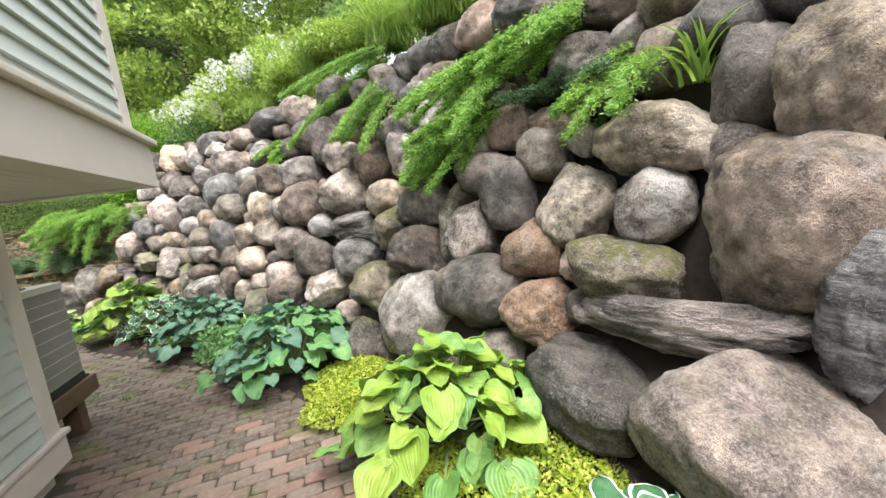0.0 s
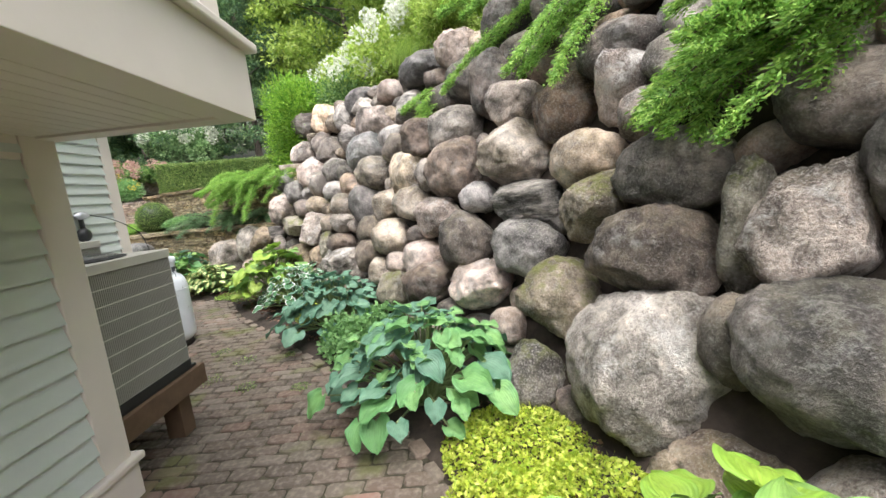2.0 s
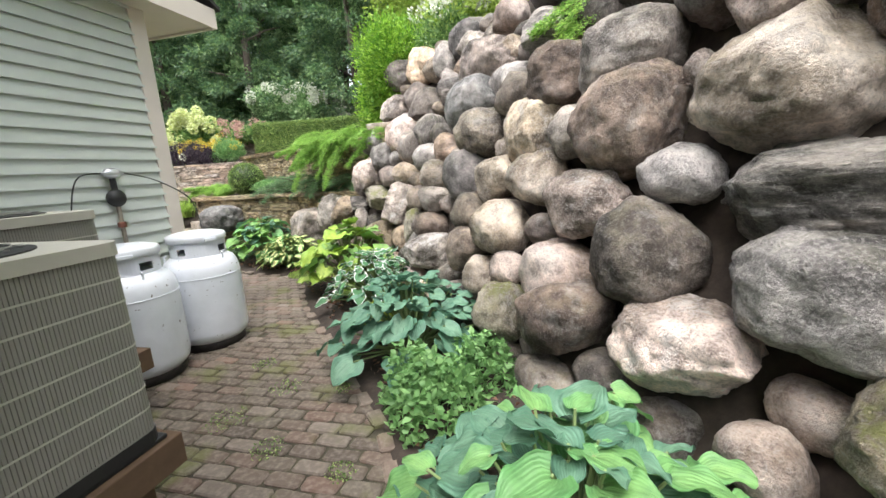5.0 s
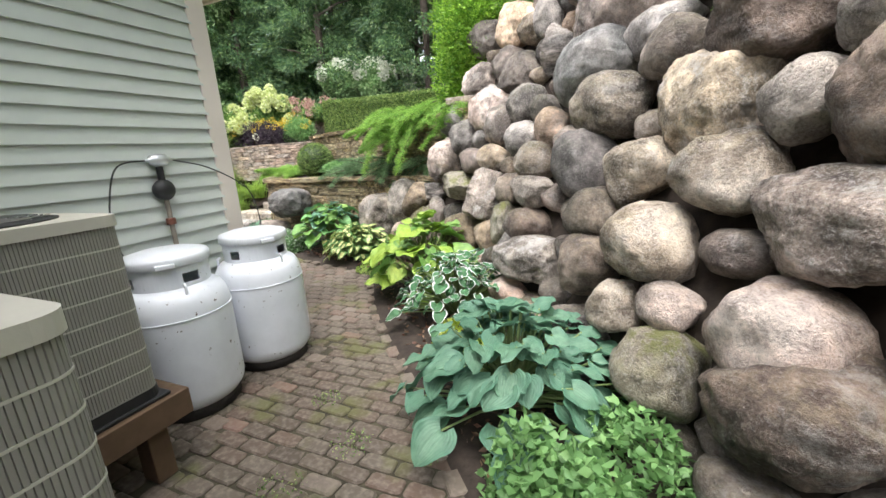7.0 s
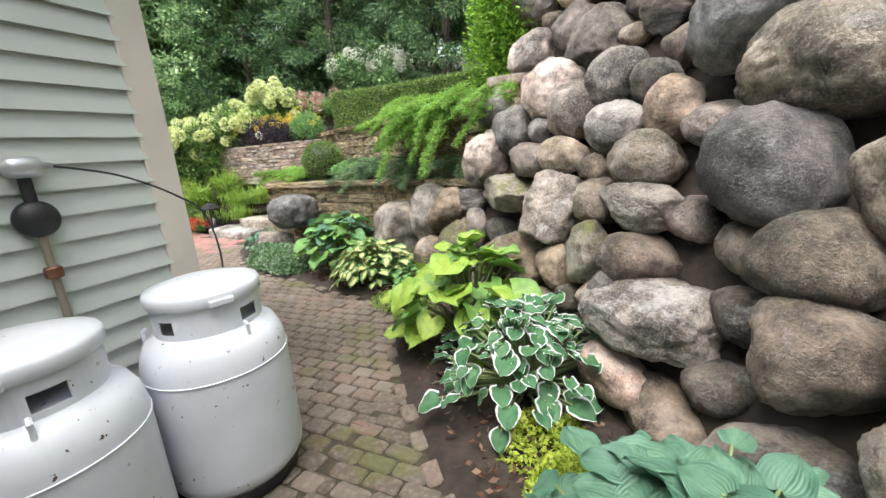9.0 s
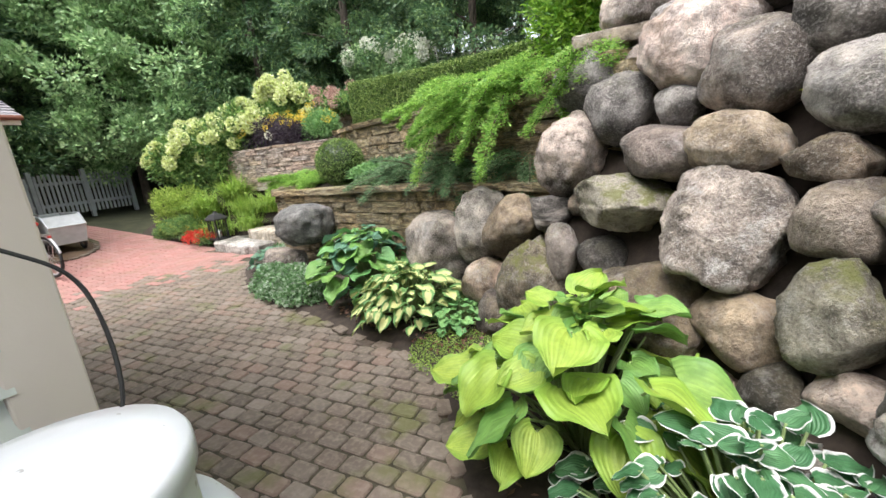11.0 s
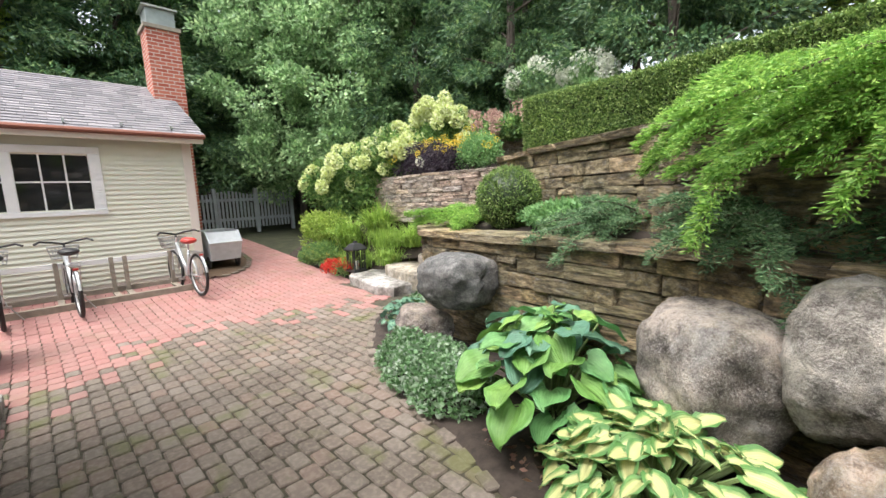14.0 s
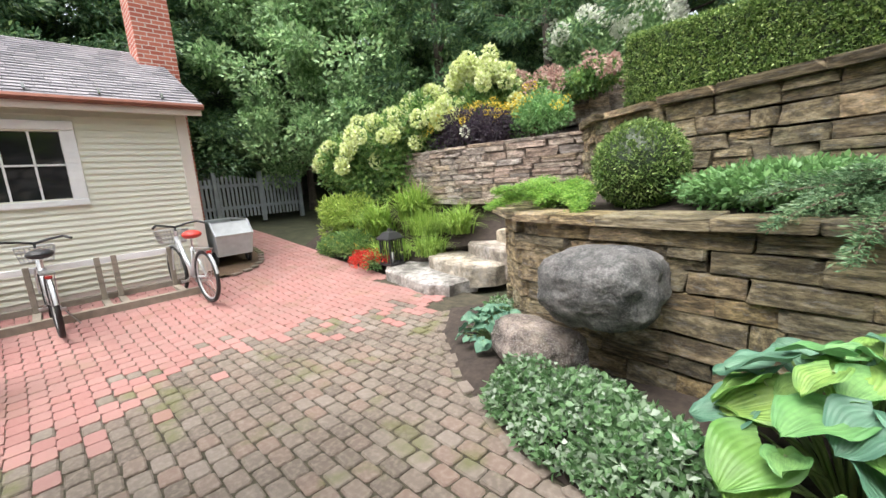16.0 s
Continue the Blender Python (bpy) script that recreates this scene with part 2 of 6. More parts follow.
alu = plain("silver_paint", (0.62, 0.64, 0.66), 0.3, 0.5, vary=0.04)
copper = plain("dull_copper", (0.24, 0.1, 0.07), 0.5, 0.6, vary=0.1)
red_vinyl = plain("red_vinyl", (0.5, 0.04, 0.03), 0.5)
old_wood = plain("weathered_grey_wood", (0.3, 0.26, 0.21), 0.8, vary=0.15, scale=9)
brown_wood = plain("brown_treated_wood", (0.14, 0.085, 0.05), 0.8, vary=0.15, scale=9)
bark = plain("tree_bark", (0.13, 0.105, 0.085), 0.9, vary=0.25, scale=12, grain=1.0)
stem_green = plain("pale_green_stem", (0.24, 0.32, 0.13), 0.5)
stem_brown = plain("brown_twig", (0.1, 0.07, 0.045), 0.8)
limestone = rock("limestone_step", (0.34, 0.31, 0.26), (0.48, 0.44, 0.38), (0.6, 0.56, 0.5), 0.15)
wall_stone = rock("yellow_ledgestone", (0.2, 0.155, 0.085), (0.38, 0.3, 0.165), (0.52, 0.43, 0.27), 0.15, 0.3)
wall_stone2 = rock("buff_ledgestone", (0.3, 0.24, 0.19), (0.46, 0.38, 0.3), (0.58, 0.5, 0.42), 0.15)
glass_dark, _n, _l, _p = base("window_glass", 0.05)
_p.inputs["Base Color"].default_value = (0.015, 0.017, 0.018, 1)
_p.inputs["IOR"].default_value = 1.5
L_TREE = leafy("tree_leaves", (0.07, 0.15, 0.045), (0.17, 0.31, 0.09), (0.38, 0.52, 0.17), glow=0.45)
L_PALE = leafy("pale_tree_leaves", (0.13, 0.234, 0.091), (0.286, 0.468, 0.208), (0.572, 0.75, 0.39))
L_DARK = leafy("cedar_leaves", (0.045, 0.1, 0.05), (0.1, 0.2, 0.085), (0.24, 0.35, 0.13))
# yellow-green foliage, with a sunlit brightness put into the leaf colour
L_LIGHT = leafy("painted_sunlit_leaves", (0.2, 0.31, 0.05), (0.4, 0.55, 0.11), (0.62, 0.72, 0.22), glow=0.5)
L_CEDAR = leafy("bright_cedar", (0.09, 0.22, 0.025), (0.24, 0.46, 0.045), (0.45, 0.68, 0.1), glow=0.45)
L_JUN = leafy("juniper_green", (0.13, 0.28, 0.055), (0.28, 0.5, 0.1), (0.5, 0.67, 0.17), glow=0.45)
L_JUNB = leafy("blue_juniper", (0.07, 0.15, 0.07), (0.15, 0.26, 0.125), (0.32, 0.44, 0.24))
L_BOX = leafy("boxwood", (0.06, 0.115, 0.026), (0.16, 0.27, 0.065), (0.46, 0.58, 0.2), glow=0.3)
# near-black green: shade between the clipped leaves, put into the colour
L_BOXSHADE = leafy("boxwood_inner_shade", (0.02, 0.035, 0.012), (0.025, 0.045, 0.015), (0.03, 0.05, 0.018), glow=0.0)
L_GRASS = leafy("grass_blades", (0.155, 0.264, 0.046), (0.279, 0.434, 0.078), (0.434, 0.558, 0.139), glow=0.35)
L_LIME = leafy("lime_groundcover", (0.26, 0.4, 0.04), (0.6, 0.68, 0.09), (0.74, 0.76, 0.2), glow=0.45)
L_SEDUM = leafy("sedum_green", (0.109, 0.232, 0.078), (0.202, 0.388, 0.139), (0.31, 0.527, 0.202))
L_SILVER = leafy("silver_deadnettle", (0.09, 0.19, 0.07), (0.2, 0.35, 0.16), (0.5, 0.56, 0.48))
L_PLUM = leafy("dark_dahlia_leaves", (0.031, 0.023, 0.039), (0.078, 0.054, 0.078), (0.139, 0.124, 0.139))
F_WHITE = leafy("white_petals", (0.55, 0.58, 0.45), (0.72, 0.74, 0.66), (0.85, 0.85, 0.8))
F_LIME = leafy("lime_white_petals", (0.5, 0.58, 0.22), (0.72, 0.77, 0.4), (0.86, 0.87, 0.66))
F_PINK = leafy("faded_pink_petals", (0.35, 0.2, 0.17), (0.5, 0.33, 0.28), (0.62, 0.48, 0.4))
F_YEL = leafy("yellow_petals", (0.6, 0.42, 0.03), (0.75, 0.58, 0.06), (0.8, 0.7, 0.2))
F_RED = leafy("red_petals", (0.45, 0.02, 0.015), (0.62, 0.05, 0.03), (0.7, 0.12, 0.08))
H_LIME = hosta_leaf("lime_hosta", (0.27, 0.42, 0.055), (0.39, 0.49, 0.09))
H_LIMEG = hosta_leaf("lime_green_hosta", (0.15, 0.31, 0.07), (0.3, 0.45, 0.11))
H_BLUE = hosta_leaf("blue_green_hosta", (0.105, 0.225, 0.15), (0.16, 0.3, 0.19))
H_MID = hosta_leaf("mid_green_hosta", (0.133, 0.314, 0.108), (0.242, 0.435, 0.145))
H_EDGE = hosta_leaf("white_edged_hosta", (0.054, 0.171, 0.07), (0.093, 0.232, 0.093), (0.7, 0.7, 0.7), 0.83)
H_GOLD = hosta_leaf("gold_hosta", (0.121, 0.266, 0.073), (0.193, 0.339, 0.097), None, 0.8, (0.546, 0.546, 0.242))


# ---- mesh helpers ----
def mesh(name, verts, faces, mat, smooth=False):
    me = bpy.data.meshes.new(name)
    me.from_pydata([tuple(v) for v in verts], [], [tuple(f) for f in faces])
    me.materials.append(mat)
    if smooth:
        me.polygons.foreach_set("use_smooth", [True] * len(me.polygons))
    me.update()
    return me


def child(name, me, parent, label="", kind=""):
    ob = new(name, me)
    ob.parent = parent
    return tagged(ob, label=label, kind=kind)


def part(name, bm, mat, parent, label="", smooth=False):
    me = bpy.data.meshes.new(name)
    bm.to_mesh(me)
    bm.free()
    me.materials.append(mat)
    if smooth:
        me.polygons.foreach_set("use_smooth", [True] * len(me.polygons))
    return child(name, me, parent, label)


def thing(name, at, label, category, group="", kind="", turn=0.0):
    ob = new(name)
    ob.empty_display_size = 0.1
    ob.matrix_world = pose(*at, 0, 0, turn)
    return tagged(ob, label, category, group, kind)


def box(bm, x0, y0, z0, x1, y1, z1, bevel=0.0):
    r = bmesh.ops.create_cube(bm, size=1.0, matrix=Matrix.Translation(((x0 + x1) / 2, (y0 + y1) / 2, (z0 + z1) / 2)) @ Matrix.Diagonal((x1 - x0, y1 - y0, z1 - z0, 1)))
    if bevel:
        es = {e for v in r["verts"] for e in v.link_edges}
        bmesh.ops.bevel(bm, geom=list(es), offset=bevel, segments=2, affect="EDGES", profile=0.5)
    return bm


def slab(name, b, mat, parent, label="", bevel=0.006):
    return part(name, box(bmesh.new(), *b, bevel), mat, parent, label)


def tube(bm, pts, r, sides=8, closed=False):
    pts = [Vector(p) for p in pts]
    n, rings = len(pts), []
    for i, p in enumerate(pts):
        a = pts[(i - 1) % n] if closed or i else pts[0]
        b = pts[(i + 1) % n] if closed or i < n - 1 else pts[-1]
        q = (b - a).to_track_quat("Z", "Y")
        rr = r[i] if isinstance(r, (list, tuple)) else r
        rings.append([bm.verts.new(p + q @ Vector((rr * math.cos(2 * math.pi * k / sides), rr * math.sin(2 * math.pi * k / sides), 0))) for k in range(sides)])
    for i in range(n if closed else n - 1):
        A, Bq = rings[i], rings[(i + 1) % n]
        for k in range(sides):
            bm.faces.new((A[k], A[(k + 1) % sides], Bq[(k + 1) % sides], Bq[k]))
    if not closed:
        bm.faces.new(rings[0][::-1])
        bm.faces.new(rings[-1])
    return bm


def lathe(bm, prof, sides=40):
    rings = [[bm.verts.new((r * math.cos(2 * math.pi * k / sides), r * math.sin(2 * math.pi * k / sides), z)) for k in range(sides)] for r, z in prof]
    for A, Bq in zip(rings[:-1], rings[1:]):
        for k in range(sides):
            bm.faces.new((A[k], A[(k + 1) % sides], Bq[(k + 1) % sides], Bq[k]))
    bm.faces.new(rings[0][::-1])
    bm.faces.new(rings[-1])
    return bm


rng = np.random.default_rng(7)


def unit(v):
    return v / np.maximum(np.linalg.norm(v, axis=1, keepdims=True), 1e-9)


def leaves(name, parent, mat, pts, dirs, length, width, fold=0.25, kind="", label=""):
    """One mesh of many small folded leaves, each growing from a point along a direction."""
    n = len(pts)
    pts, d = np.asarray(pts, float), unit(np.asarray(dirs, float))
    side = unit(np.cross(d, rng.normal(size=(n, 3))))
    up = np.cross(side, d)
    ln = (length * rng.uniform(0.65, 1.25, n))[:, None]
    wd = (width * rng.uniform(0.7, 1.2, n))[:, None]
    v = np.empty((n, 4, 3))
    v[:, 0] = pts
    v[:, 1] = pts + d * ln * 0.5 + side * wd * 0.5 + up * wd * fold
    v[:, 2] = pts + d * ln
    v[:, 3] = pts + d * ln * 0.5 - side * wd * 0.5 + up * wd * fold
    me = bpy.data.meshes.new(name)
    me.vertices.add(n * 4)
    me.vertices.foreach_set("co", v.ravel())
    idx = np.arange(n * 4).reshape(n, 4)
    tri = np.concatenate([idx[:, [0, 1, 2]], idx[:, [0, 2, 3]]], axis=1).reshape(-1)
    me.loops.add(n * 6)
    me.loops.foreach_set("vertex_index", tri)
    me.polygons.add(n * 2)
    me.polygons.foreach_set("loop_start", np.arange(0, n * 6, 3))
    me.update(calc_edges=True)
    me.validate()
    me.materials.append(mat)
    return child(name, me, parent, label, kind)


def ball_points(n, c, r, shell=0.55, low=-1.0):
    """Points in the outer part of an ellipsoid, with outward directions."""
    u = unit(rng.normal(size=(n, 3)))
    u[:, 2] = np.where(u[:, 2] < low, -u[:, 2], u[:, 2])
    k = (shell + (1 - shell) * rng.uniform(0, 1, n) ** 0.7)[:, None]
    return np.array(c) + u * k * np.array(r), u + rng.normal(size=(n, 3)) * 0.6


# ---- ground, hill and terraces ----
BASE = [(1.35, -6.0), (1.3, -2.5), (1.28, 1.2), (1.1, 2.2), (0.63, 3.13), (0.16, 4.3), (-0.45, 5.1), (-1.0, 5.8), (-1.66, 6.7), (-2.15, 7.3), (-2.82, 7.95), (-3.5, 8.5)]
BATTER = 0.43


def rise(x):
    """Height of the yard, which climbs gently towards the cottage and the gate."""
    return 0.1 * max(0.0, -10.7 - x)


def strip(path, profile, out=1.0):
    """Sheet swept along a path; profile gives (distance to the right of it, height)."""
    P = [Vector((*p, 0)) for p in path]
    verts, faces, m = [], [], len(profile)
    for i, p in enumerate(P):
        t = (P[min(i + 1, len(P) - 1)] - P[max(i - 1, 0)]).normalized()
        nrm = Vector((t.y, -t.x, 0)) * out
        for d, z in profile:
            w = noise.noise((p.x * 1.3 + d, p.y * 1.3, z)) * min(0.12, 0.1 * abs(d))
            verts.append(p + nrm * d + Vector((0, 0, z + w)))
    for i in range(len(P) - 1):
        for k in range(m - 1):
            faces.append((i * m + k, i * m + k + 1, (i + 1) * m + k + 1, (i + 1) * m + k))
    return verts, faces


def fine(path, every=0.25):
    out = []
    for a, b in zip(path[:-1], path[1:]):
        n = max(1, int(math.dist(a, b) / every))
        out += [(a[0] + (b[0] - a[0]) * k / n, a[1] + (b[1] - a[1]) * k / n) for k in range(n)]
    return out + [path[-1]]


def far_height(x, y):
    """Ground beyond the yard: a wooded hillside to the north and west."""
    d = max(0.0, (y - 13.2) * 0.8 + max(0.0, x + 8) * 0.3)
    w = max(0.0, -18.5 - x)
    return rise(x) * (1 if x > -18.5 else 0) + (0.78 if x <= -18.5 else 0) + min(9.0, d * 0.42) + min(6.0, w * 0.3)


gv, gf = [], []
xs = [-400, -120, -60, -40] + [-30 + 1.0 * k for k in range(36)] + [12, 25, 60, 150, 400]
ys = [-400, -120, -40, -15] + [-6 + 1.0 * k for k in range(40)] + [40, 60, 120, 400]
for x in xs:
    for y in ys:
        z = -0.06 + (far_height(x, y) if y > 13 or x < -10.7 else 0)
        gv.append((x, y, z))
for i in range(len(xs) - 1):
    for k in range(len(ys) - 1):
        a = i * len(ys) + k
        gf.append((a, a + len(ys), a + len(ys) + 1, a + 1))
tagged(new("ground", mesh("ground", gv, gf, lawn_soil, True)), "dark leafy forest floor around the yard", "ground", kind="structure")

prof = [(-0.55, -0.02), (-0.3, 0.03), (0.08, 0.06), (0.2, 0.2)] + [(0.2 + BATTER * z, z) for z in (0.6, 1.0, 1.5, 2.0, 2.5)] + [(1.62, 3.0), (1.95, 3.3), (2.6, 3.6), (4.0, 4.2), (6.5, 5.2), (10, 6.2), (16, 7.0)]
hv, hf = strip(fine(BASE), prof)
tagged(new("hillside", mesh("hillside", hv, hf, soil, True)), "dark mulch slope behind the boulders", "slope", kind="structure")

# planting beds along the brick
BED = [(0.3, -2.0), (0.32, 1.6), (0.24, 2.2), (-0.02, 2.96), (-0.4, 3.75), (-0.95, 4.35), (-1.3, 4.95), (-1.95, 5.7), (-2.4, 6.2), (-2.9, 6.75), (-3.4, 7.4), (-3.75, 7.95), (-4.3, 8.25), (-4.9, 8.35), (-5.6, 8.62), (-6.6, 8.8), (-7.4, 9.2), (-8.2, 9.8), (-8.6, 10.3)]
bv, bf = strip(fine(BED), [(0.0, 0.0), (0.06, 0.03), (0.3, 0.05), (0.7, 0.07), (1.3, 0.08), (2.1, 0.08)])
tagged(new("planting_bed", mesh("planting_bed", bv, bf, soil, True)), "damp dark soil bed along the brick path", "bed", kind="structure")


def heap(name, pts, mat, label):
    """Smooth soil sheet through a coarse rectangular grid of heights (rows along y)."""
    n, m = len(pts), len(pts[0])
    v = [q for row in pts for q in row]
    f = [(i * m + k, (i + 1) * m + k, (i + 1) * m + k + 1, i * m + k + 1) for i in range(n - 1) for k in range(m - 1)]
    return tagged(new(name, mesh(name, v, f, mat, True)), label, "bed", kind="structure")


LOW_WALL = [(-2.9, 9.0), (-3.6, 9.45), (-4.9, 9.8), (-6.3, 9.95), (-7.0, 10.0), (-7.35, 10.12), (-7.62, 10.35), (-7.8, 10.8), (-7.9, 11.6)]
UP_WALL = [(-2.6, 8.95), (-3.0, 9.35), (-4.2, 10.05), (-5.5, 10.75), (-6.6, 11.2), (-7.3, 11.6), (-7.7, 12.2), (-7.9, 13.0)]
THIRD_WALL = [(-7.7, 12.5), (-8.6, 12.3), (-10.0, 12.25), (-11.3, 12.4), (-12.2, 12.8), (-12.8, 13.5)]
heap("terrace_bed", [[(a[0], a[1], 1.13), ((a[0] + b[0]) / 2, (a[1] + b[1]) / 2, 1.2), (b[0], b[1] + 0.25, 1.25)] for a, b in
     (((-2.9, 9.05), (-2.5, 9.3)), ((-3.6, 9.5), (-3.4, 9.7)), ((-4.9, 9.85), (-4.9, 10.5)), ((-6.3, 10.0), (-6.3, 11.2)), ((-7.0, 10.05), (-7.0, 11.5)), ((-7.55, 10.35), (-7.6, 12.3)))], soil, "mulched terrace above the lower stone wall")
heap("upper_bed", [[(x, y + 0.05, 2.0), (x + 0.4, y + 1.2, 2.12), (x + 1.2, y + 3.5, 3.0), (x + 3, y + 8, 5.0), (x + 5, y + 15, 7.0)] for x, y in UP_WALL], soil, "mulched bed behind the upper stone wall")
heap("mound", [[(x, y, rise(x)), (x + 0.1, y + 0.6, 0.35 + rise(x)), (x + 0.3, y + 1.2, 0.9), (x + 0.5, y + 2.2, 1.35)] for x, y in ((-13.6, 11.1), (-12.6, 11.0), (-11.6, 11.1), (-10.9, 11.15), (-10.3, 11.4), (-9.9, 11.7))], soil, "planted mound beside the stone steps")
heap("flower_bed", [[(x, y + 0.05, 1.93), (x, y + 1.0, 2.0), (x, y + 3.0, 2.6), (x - 0.5, y + 6.0, 3.6)] for x, y in THIRD_WALL], soil, "flower bed behind the buff stone wall")
heap("step_bed", [[(-9.9, 11.6, 0.4), (-9.9, 12.3, 0.9), (-9.9, 12.6, 1.4)], [(-9.0, 12.1, 0.5), (-9.0, 12.3, 0.8), (-9.0, 12.5, 1.3)], [(-7.8, 11.6, 0.6), (-7.8, 12.2, 1.0), (-7.8, 12.6, 1.3)]], soil, "soil behind the stone steps")


# ---- boulders of the retaining wall ----
count = [0]
placed = []


def boulder(kind, x, y, z, w, d, h, turn, tilt):
    """A glacial boulder: rounded block with flattened sides and uneven faces."""
    count[0] += 1
    seed = count[0]
    r = random.Random(seed)
    w, d, h = w * 1.07, d * 1.1, h * 1.07
    placed.append((x, y, z, (w + d + h) / 6))
    big = max(w, h)
    bm = bmesh.new()
    bmesh.ops.create_icosphere(bm, subdivisions=5 if big > 0.55 else 4, radius=1.0)
    sharp = {"S": 0.95, "W": 0.65, "M": 0.55, "K": 0.6, "T": 0.5, "O": 0.5, "D": 0.2, "U": 0.15}.get(kind, 0.32)
    power = r.uniform(2.2, 2.9)
    planes = []
    for _ in range(13 if sharp > 0.5 else 9):
        q = Vector((r.gauss(0, 1), r.gauss(0, 1), r.gauss(0, 1))).normalized()
        planes.append((q, r.uniform(0.6, 0.9) if sharp > 0.6 else r.uniform(0.72, 0.95) if sharp > 0.3 else r.uniform(0.86, 1.0)))
    off = Vector((seed * 7.31, seed * 3.17, seed * 1.93))
    skew = r.uniform(-0.22, 0.22)
    for v in bm.verts:
        u = v.co.normalized()
        k = (abs(u.x) ** power + abs(u.y) ** power + abs(u.z) ** power) ** (-1 / power)
        for q, o in planes:
            c = u.dot(q)
            if c > 0.05 and k * c > o:
                k += (o / c - k) * (0.45 + 0.55 * sharp)
        k *= 1 + 0.1 * noise.noise(u * 1.4 + off) + 0.06 * noise.noise(u * 3.2 + off) + 0.026 * noise.noise(u * 8 + off) * (1 + sharp)
        k *= 1 - 0.05 * max(0.0, 1 - abs(noise.noise(u * 1.7 - off)) / 0.09) * (0.4 + sharp)
        k *= 1 + 0.011 * noise.noise(u * 20 + off)
        p = u * k
        v.co = (p.x * w / 2 * (1 + skew * p.z), p.y * d / 2, p.z * h / 2 * (1 + 0.5 * skew * p.x))
    ob = part("boulder", bm, ROCKS[kind], None, smooth=True)
    ob.matrix_world = pose(x, y, z, 0, 0, turn) @ pose(0, 0, 0, 0, tilt, 0)
    size = "large " if big > 0.62 else "small " if big < 0.32 else ""
    return tagged(ob, size + ROCK_WORDS[kind] + " stacked in the retaining wall", "boulder", "boulder retaining wall")


boulder('G', 1.57, 1.06, 0.36, 0.84, 0.74, 0.66, 91, -8)
boulder('D', 1.4, 1.8, 0.31, 0.74, 0.53, 0.47, 100, -8)
boulder('S', 1.65, 1.4, 0.75, 1.15, 0.36, 0.3, 100, 3)
boulder('B', 1.89, 1.1, 1.17, 0.63, 0.58, 0.76, 91, -8)
boulder('S', 1.78, 0.76, 0.98, 0.26, 0.27, 0.69, 91, -8)
boulder('M', 1.66, 1.79, 0.97, 0.68, 0.37, 0.33, 100, -8)
boulder('W', 1.83, 1.73, 1.32, 0.45, 0.4, 0.4, 100, -8)
boulder('W', 1.76, 2.24, 1.36, 0.5, 0.45, 0.6, 100, -8)
boulder('T', 1.98, 1.77, 1.66, 0.71, 0.45, 0.4, 100, -8)
boulder('D', 2.1, 1.33, 1.83, 0.3, 0.29, 0.49, 91, -8)
boulder('T', 2.09, 0.99, 1.74, 0.41, 0.39, 0.58, 91, -8)
boulder('D', 2.23, 1.52, 2.17, 0.48, 0.34, 0.3, 100, -8)
boulder('D', 2.29, 1.18, 2.21, 0.4, 0.35, 0.38, 91, -8)
boulder('O', 1.54, 2.49, 1.05, 0.47, 0.42, 0.42, 117, -8)
boulder('D', 1.57, 2.81, 1.45, 0.38, 0.36, 0.52, 117, -8)
boulder('W', 1.32, 3.05, 1.17, 0.44, 0.41, 0.68, 117, -8)
boulder('O', 1.44, 2.36, 0.67, 0.53, 0.46, 0.42, 100, -8)
boulder('D', 1.27, 2.8, 0.74, 0.67, 0.59, 0.52, 117, -8)
boulder('T', 1.79, 2.59, 1.7, 0.38, 0.34, 0.4, 117, -8)
boulder('T', 1.88, 2.28, 1.75, 0.21, 0.19, 0.23, 100, -8)
boulder('D', 1.52, 3.06, 1.64, 0.51, 0.41, 0.36, 117, -8)
boulder('B', 1.74, 3.2, 2.28, 0.48, 0.3, 0.26, 117, -8)
boulder('G', 1.43, 4.24, 2.63, 0.44, 0.23, 0.21, 112, -8)
boulder('G', 1.43, 3.84, 2.25, 0.35, 0.32, 0.39, 112, -8)
boulder('B', 1.03, 5.31, 2.95, 0.34, 0.3, 0.32, 127, -8)
boulder('B', 2.03, 2.15, 2.01, 0.28, 0.25, 0.25, 100, -8)
boulder('W', 0.87, 3.43, 0.51, 0.76, 0.68, 0.74, 112, -5)
boulder('B', 1.02, 3.62, 1.04, 0.67, 0.56, 0.49, 112, -5)
boulder('D', 1.18, 3.67, 1.45, 0.57, 0.46, 0.4, 112, -5)
boulder('M', 1.21, 3.21, 1.18, 0.18, 0.2, 0.63, 117, -5)
boulder('D', 1.07, 3.09, 0.74, 0.26, 0.24, 0.39, 117, -5)
boulder('K', 0.42, 4.01, 0.17, 0.48, 0.43, 0.51, 112, -5)
boulder('P', 0.33, 4.45, 0.41, 0.27, 0.24, 0.26, 112, -5)
boulder('M', 0.65, 4.1, 0.7, 0.58, 0.51, 0.47, 112, -5)
boulder('W', 0.21, 4.84, 0.66, 0.63, 0.5, 0.44, 127, -5)
boulder('G', 0.56, 4.55, 0.95, 0.56, 0.49, 0.45, 112, -5)
boulder('S', 0.61, 4.79, 1.31, 0.78, 0.54, 0.48, 127, 3)
boulder('M', 0.91, 4.08, 1.27, 0.57, 0.38, 0.34, 112, 30)
boulder('T', 0.95, 4.32, 1.57, 0.48, 0.42, 0.42, 112, -5)
boulder('T', 0.6, 5.1, 1.74, 0.64, 0.56, 0.53, 127, -5)
boulder('O', 0.96, 4.75, 1.99, 0.5, 0.45, 0.49, 112, -5)
